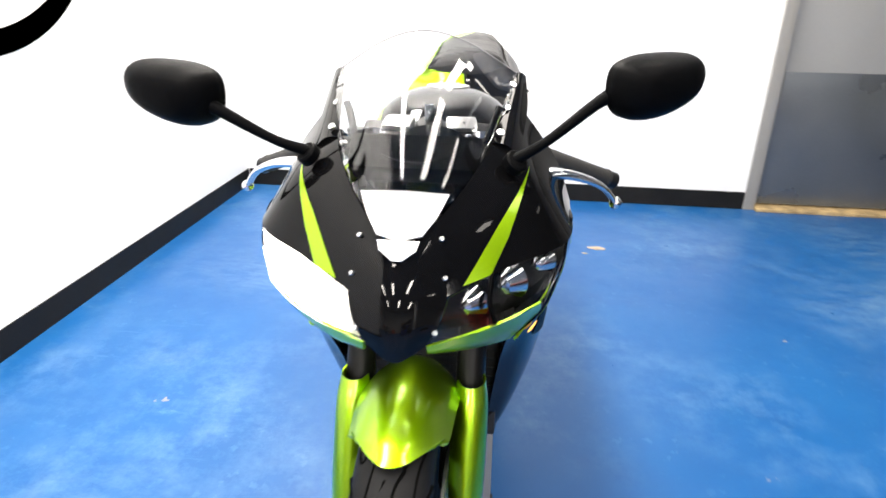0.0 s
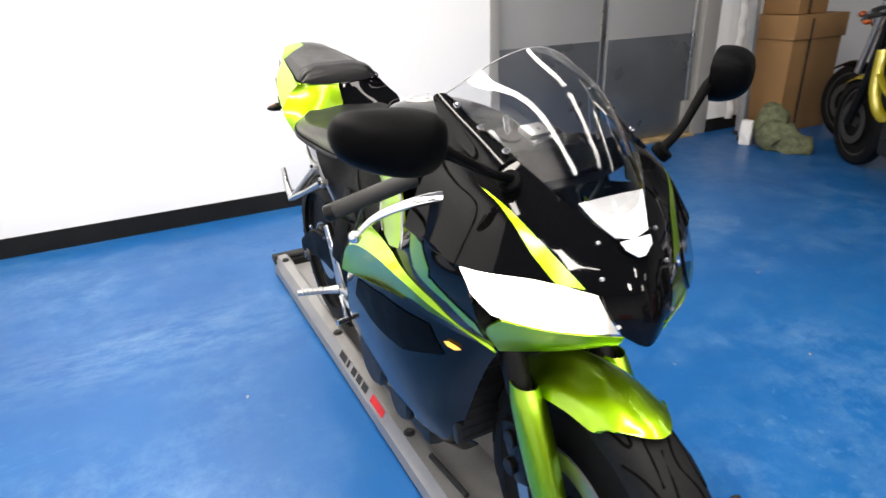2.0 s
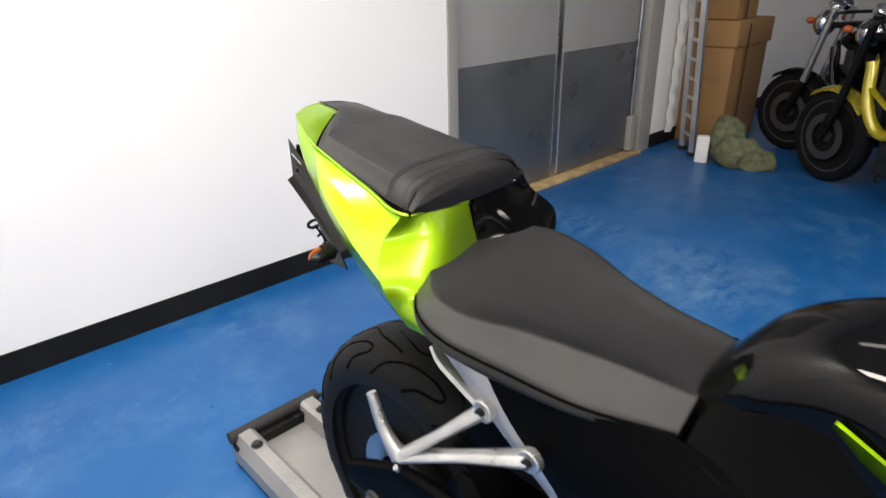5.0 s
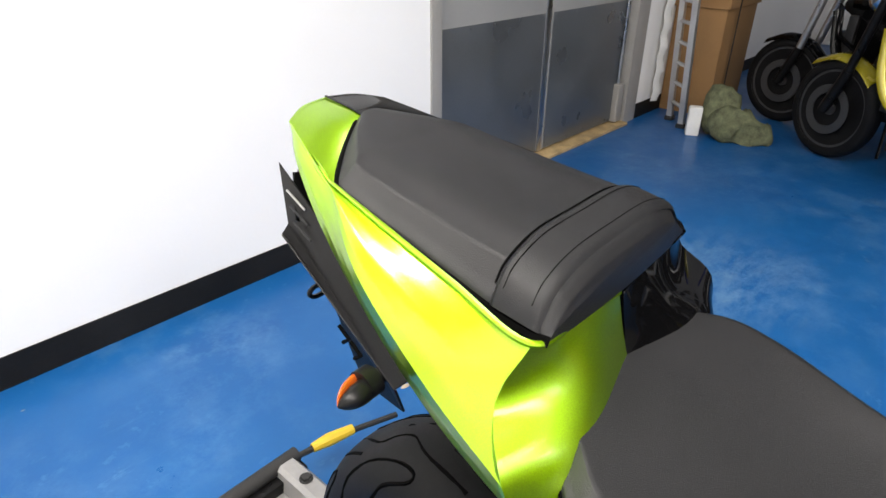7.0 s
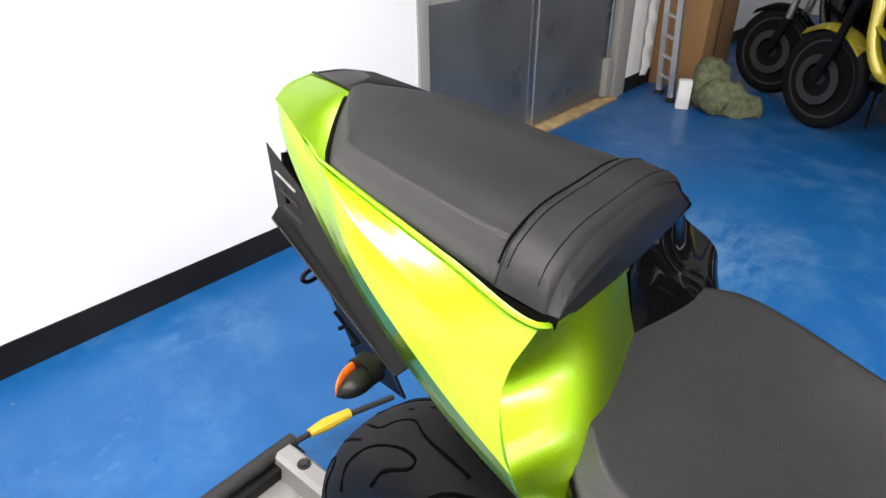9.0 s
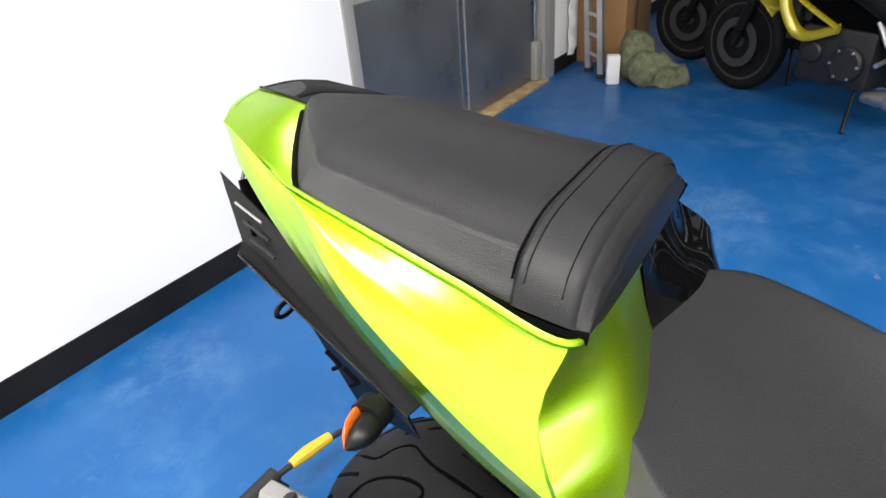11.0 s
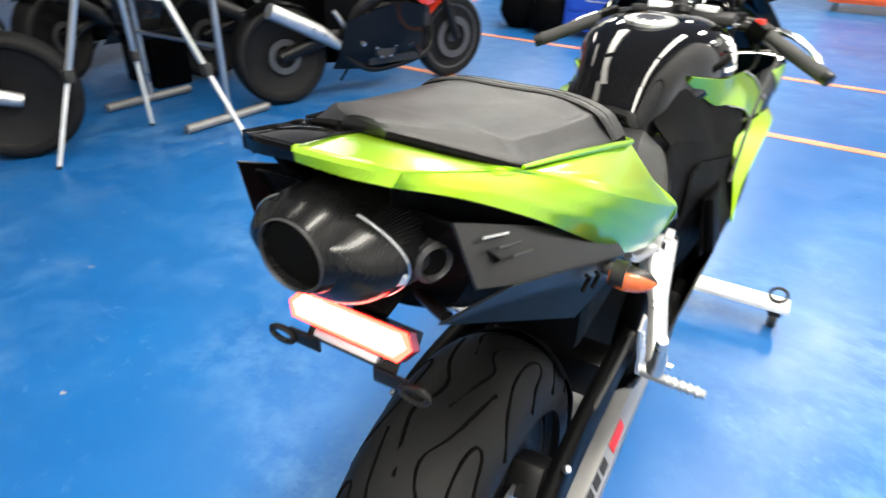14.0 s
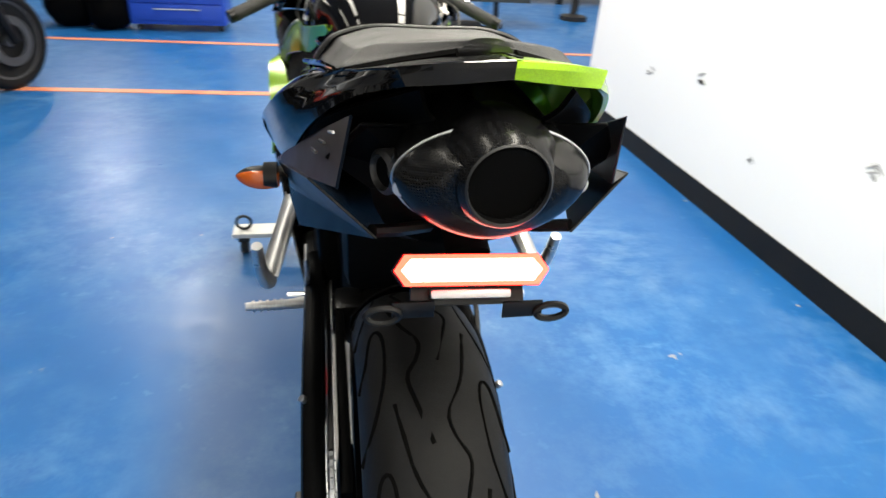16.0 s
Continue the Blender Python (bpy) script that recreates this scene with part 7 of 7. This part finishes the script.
# work table with T-shaped legs
tb = thing("work_table", "folding work table with grey T-shaped steel legs", "table", (3.02, -0.78, 0))
part("tabletop", block(bmesh.new(), (-0.42, -0.31, 0.735), (0.55, 0.31, 0.765), 0.006, pose(0, 0, 0, 0, 0, -6)), surface("grey_laminate", (0.11, 0.115, 0.11), 0.45, vary=0.2, scale=9), tb, "worn grey tabletop")
part("edge_band", block(bmesh.new(), (-0.424, -0.314, 0.738), (0.554, 0.314, 0.762), 0.004, pose(0, 0, 0, 0, 0, -6)), PAPER, tb, "pale edge band")
for x in (-0.37, 0.36):
    leg = part("leg", tube(bmesh.new(), [(x, 0, 0.03), (x - 0.01, 0, 0.735)], 0.022, 2, 8, False), STEEL, tb)
    part("leg_foot", tube(bmesh.new(), [(x + 0.03, 0.30, 0.028), (x - 0.03, -0.29, 0.028)], 0.028, 2, 10, False), surface("dull_steel", (0.22, 0.22, 0.22), 0.45, metal=0.6), leg)
part("stretcher", tube(bmesh.new(), [(-0.37, 0, 0.45), (0.36, 0, 0.45)], 0.014, 2, 8, False), STEEL, tb)
for k, (x, y, sx, sy, sz, mat, nm, lb, ct) in enumerate((
        (2.73, -0.68, 0.09, 0.12, 0.07, DARK, "toolbox_tray", "dark metal parts tray on the work table", "tray"),
        (2.98, -0.72, 0.10, 0.18, 0.14, MATTE, "tool_case", "black tool case on the work table", "case"),
        (3.22, -0.62, 0.07, 0.09, 0.10, PAPER, "parts_box", "white parts box on the work table", "box"),
        (3.42, -0.88, 0.10, 0.14, 0.12, DARK, "tool_case", "dark tool case on the work table", "case"))):
    bm = block(bmesh.new(), (-sx, -sy, 0), (sx, sy, sz), 0.012, pose(x, y, 0.766, 0, 0, 17 * k))
    block(bm, (-sx * 0.4, -0.008, sz), (sx * 0.4, 0.008, sz + 0.02), 0.005, pose(x, y, 0.766, 0, 0, 17 * k))
    solo(nm, bm, mat, lb, ct)
crate = thing("tool_crate", "black plastic crate with a lid behind the work table", "crate", (3.75, -1.15, 0), -8)
part("crate_body", block(bmesh.new(), (-0.21, -0.14, 0), (0.21, 0.14, 0.34), 0.025), MATTE, crate)
part("crate_lid", block(bmesh.new(), (-0.225, -0.155, 0.342), (0.225, 0.155, 0.40), 0.02), SATIN, crate)
part("crate_handle", tube(bmesh.new(), [(-0.06, 0.15, 0.27), (-0.05, 0.175, 0.27), (0.05, 0.175, 0.27), (0.06, 0.15, 0.27)], 0.009, 10, 8), GRIP, crate)

# tripod
tr = thing("tripod", "silver aluminium tripod with spread legs and black clamps", "tripod", (2.55, -0.15, 0))
apex = Vector((0.0, 0.0, 1.32))
for fx, fy in ((-0.405, -0.33), (0.25, 0.36), (0.42, -0.32)):
    foot = Vector((fx, fy, 0.0))
    leg = part("tripod_leg", tube(bmesh.new(), [apex + (foot - apex) * 0.04, foot + (apex - foot) * 0.33], 0.016, 2, 6, False), ALU, tr)
    part("lower_leg", tube(bmesh.new(), [foot + (apex - foot) * 0.36, foot + Vector((0, 0, 0.012))], 0.011, 2, 6, False), PAPER, leg)
    part("leg_clamp", block(bmesh.new(), (-0.022, -0.022, -0.03), (0.022, 0.022, 0.03), 0.006, Matrix.Translation(foot + (apex - foot) * 0.345)), GRIP, leg)
    part("leg_tip", ball(bmesh.new(), scaled(fx, fy, 0.012, 0.014, 0.014, 0.012)), GRIP, leg)
part("centre_column", tube(bmesh.new(), [(0, 0, 0.95), (0, 0, 1.6)], 0.014, 2, 10, False), SATIN, tr)
part("tripod_head", block(bmesh.new(), (-0.05, -0.05, 1.30), (0.05, 0.05, 1.38), 0.012), MATTE, tr)

# far end of the workshop
cab = thing("tool_cabinet", "blue steel tool cabinet with drawers", "cabinet", (1.45, -4.75, 0))
part("body", block(bmesh.new(), (-0.42, -0.25, 0.06), (0.42, 0.25, 0.75), 0.012), CABBLUE, cab)
for k in range(4):
    dr = part("drawer", block(bmesh.new(), (-0.39, 0.25, 0.10 + 0.155 * k), (0.39, 0.265, 0.24 + 0.155 * k), 0.005), CABBLUE, cab)
    part("handle", tube(bmesh.new(), [(-0.2, 0.275, 0.20 + 0.155 * k), (0.2, 0.275, 0.20 + 0.155 * k)], 0.007, 2, 6, False), STEEL, dr)
for x in (-0.36, 0.36):
    for y in (-0.18, 0.18):
        part("castor", disc(bmesh.new(), (x, y, 0.03), (1, 0, 0), 0.03, 0.03), GRIP, cab)
for x, y, s, lb in ((2.42, -4.72, 1.0, "black padded gear bag slumped on the floor"), (2.08, -4.62, 0.8, "black gear bag standing beside another")):
    bm = ball(bmesh.new(), scaled(x, y, 0.26 * s, 0.24 * s, 0.22, 0.27 * s, 0, 0, 20), 0.7, 24, 16)
    for v in bm.verts:
        v.co += Vector((1, 1, 1)) * noise.noise(v.co * 7) * 0.03
        v.co.z = max(v.co.z, 0)
    tube(bm, [(x - 0.1, y, 0.5 * s), (x, y, 0.6 * s), (x + 0.1, y, 0.5 * s)], 0.015, 10, 6)
    solo("gear_bag", bm, MATTE, lb, "bag", smooth=70)
bm = bmesh.new()
for k in range(3):
    lathe(bm, tyre_profile(0.30, 0.16, 0.20, 0.05), Matrix.Translation((1.55 - 0.1 * k, -4.75, 0.85 + 0.165 * k)) @ Matrix.Rotation(math.pi / 2, 4, "Y"), 40)
solo("tyre_stack", bm, RUBBER, "stack of black tyres on the blue cabinet", "tyres")
chest = thing("tool_chest", "orange rolling tool chest with drawers", "tool chest", (-1.05, -8.3, 0))
part("body", block(bmesh.new(), (-0.62, -0.28, 0.12), (0.62, 0.28, 0.95), 0.02), ORANGE, chest)
for k in range(5):
    part("drawer", block(bmesh.new(), (-0.58, 0.28, 0.16 + 0.155 * k), (0.58, 0.295, 0.30 + 0.155 * k), 0.006), ORANGE, chest)
for x in (-0.52, 0.52):
    part("castor", disc(bmesh.new(), (x, 0.15, 0.06), (1, 0, 0), 0.06, 0.04), GRIP, chest)
lift = thing("work_lift", "black motorcycle work lift with steel legs", "lift", (-1.6, -5.5, 0))
part("deck", block(bmesh.new(), (-0.55, -0.45, 0.52), (0.45, 0.35, 0.62), 0.015), MATTE, lift)
part("side_panel", block(bmesh.new(), (-0.55, 0.33, 0.28), (0.40, 0.37, 0.70), 0.012), surface("grey_green_steel", (0.06, 0.065, 0.06), 0.5), lift)
for x in (-0.20, 0.28):
    part("leg", tube(bmesh.new(), [(x, 0.25, 0.03), (x + 0.03, 0.25, 0.52)], 0.035, 2, 6, False), DARK, lift)
    part("foot_bar", block(bmesh.new(), (x - 0.05, -0.4, 0), (x + 0.05, 0.36, 0.06), 0.008), DARK, lift)
part("cross_bar", block(bmesh.new(), (-0.25, 0.20, 0.0), (0.33, 0.30, 0.06), 0.008), DARK, lift)
bench = thing("workbench", "long dark steel workbench along the far wall", "workbench", (-3.3, -7.6, 0))
part("worktop", block(bmesh.new(), (-1.6, -0.35, 0.82), (1.2, 0.35, 0.87), 0.01), DARK, bench)
for x in (-1.5, 0.0, 1.1):
    part("leg", block(bmesh.new(), (x - 0.04, 0.22, 0), (x + 0.04, 0.30, 0.82), 0.006), DARK, bench)
part("shelf", block(bmesh.new(), (-1.55, -0.3, 0.25), (1.15, 0.3, 0.28), 0.006), STEEL, bench)
for k, (x, sx, sz, mat) in enumerate(((-4.3, 0.18, 0.3, REDBTN), (-3.6, 0.25, 0.35, MATTE), (-2.9, 0.2, 0.25, CAST), (-2.4, 0.15, 0.3, DARK))):
    bm = block(bmesh.new(), (-sx, -0.15, 0), (sx, 0.15, sz), 0.02, Matrix.Translation((x, -7.6, 0.871)))
    block(bm, (-sx * 0.3, -0.02, sz), (sx * 0.3, 0.02, sz + 0.03), 0.008, Matrix.Translation((x, -7.6, 0.871)))
    solo("machine_case", bm, mat, "workshop machine case standing on the bench", "machine", "machines on the bench")
bm = lathe(bmesh.new(), [(0.0, 0), (0.17, 0), (0.17, 0.05), (0.05, 0.07), (0.04, 0.6), (0.10, 0.64), (0.10, 0.75), (0, 0.75)], pose(-3.0, -5.95, 0, 0, -90, 0), 32)
solo("shop_stool", bm, DARK, "dark round workshop stool on the blue floor", "stool")
pil_ = thing("storage_rack", "grey steel storage rack filled with dark boxes", "rack", (3.2, -8.9, 0))
for x in (-1.4, 1.4):
    for y in (-0.25, 0.25):
        part("post", block(bmesh.new(), (x - 0.03, y - 0.03, 0), (x + 0.03, y + 0.03, 2.2), 0.004), STEEL, pil_)
for z in (0.3, 0.95, 1.6):
    part("shelf", block(bmesh.new(), (-1.45, -0.3, z), (1.45, 0.3, z + 0.04), 0.005), STEEL, pil_)
rnd = random.Random(3)
for z in (0.341, 0.991, 1.641):
    x = -1.3
    while x < 1.2:
        w, h = rnd.uniform(0.2, 0.45), rnd.uniform(0.25, 0.5)
        bm = block(bmesh.new(), (0, -0.2, 0), (w, 0.2, h), 0.012, Matrix.Translation((3.2 + x, -8.9, z)))
        block(bm, (w * 0.1, 0.2, h * 0.7), (w * 0.9, 0.206, h * 0.9), 0.002, Matrix.Translation((3.2 + x, -8.9, z)))
        solo("storage_box", bm, rnd.choice([MATTE, DARK, CARD, CABBLUE, PAPER]), "storage box standing on the steel rack", "box", "boxes on the rack")
        x += w + rnd.uniform(0.02, 0.12)
col = thing("white_column", "white painted steel column beside the floor line", "column", (4.35, -7.1, 0))
part("shaft", block(bmesh.new(), (-0.14, -0.14, 0), (0.14, 0.14, CEILING), 0.02), WALL, col)
part("base_plate", block(bmesh.new(), (-0.2, -0.2, 0), (0.2, 0.2, 0.03), 0.004), STEEL, col)
# small spotlight left on the floor at the wall's end
sl = thing("floor_spotlight", "small black spotlight on the floor at the wall's end", "spotlight", (WX + 0.02, WEND + 0.06, 0))
bm = lathe(bmesh.new(), [(0.0, -0.075), (0.05, -0.075), (0.075, -0.04), (0.085, 0.05), (0.08, 0.055), (0.07, 0.02), (0.0, 0.0)], pose(0, 0, 0.10, 0, -25, 200), 28)
body_ = part("lamp_head", bm, MATTE, sl, smooth=35)
part("lamp_face", disc(bmesh.new(), pose(0, 0, 0.10, 0, -25, 200) @ Vector((0.022, 0, 0)), pose(0, 0, 0, 0, -25, 200) @ Vector((1, 0, 0)), 0.066, 0.004, 24), CAST, body_)
bm = tube(bmesh.new(), [(-0.07, 0.05, 0.10), (-0.06, 0.04, 0.012), (0.06, -0.04, 0.012), (0.07, -0.05, 0.10)], 0.008, 16, 6)
tube(bm, [(0.0, 0.09, 0.006), (0.0, -0.09, 0.006)], 0.006, 3, 6)
part("lamp_stand", bm, SATIN, sl)
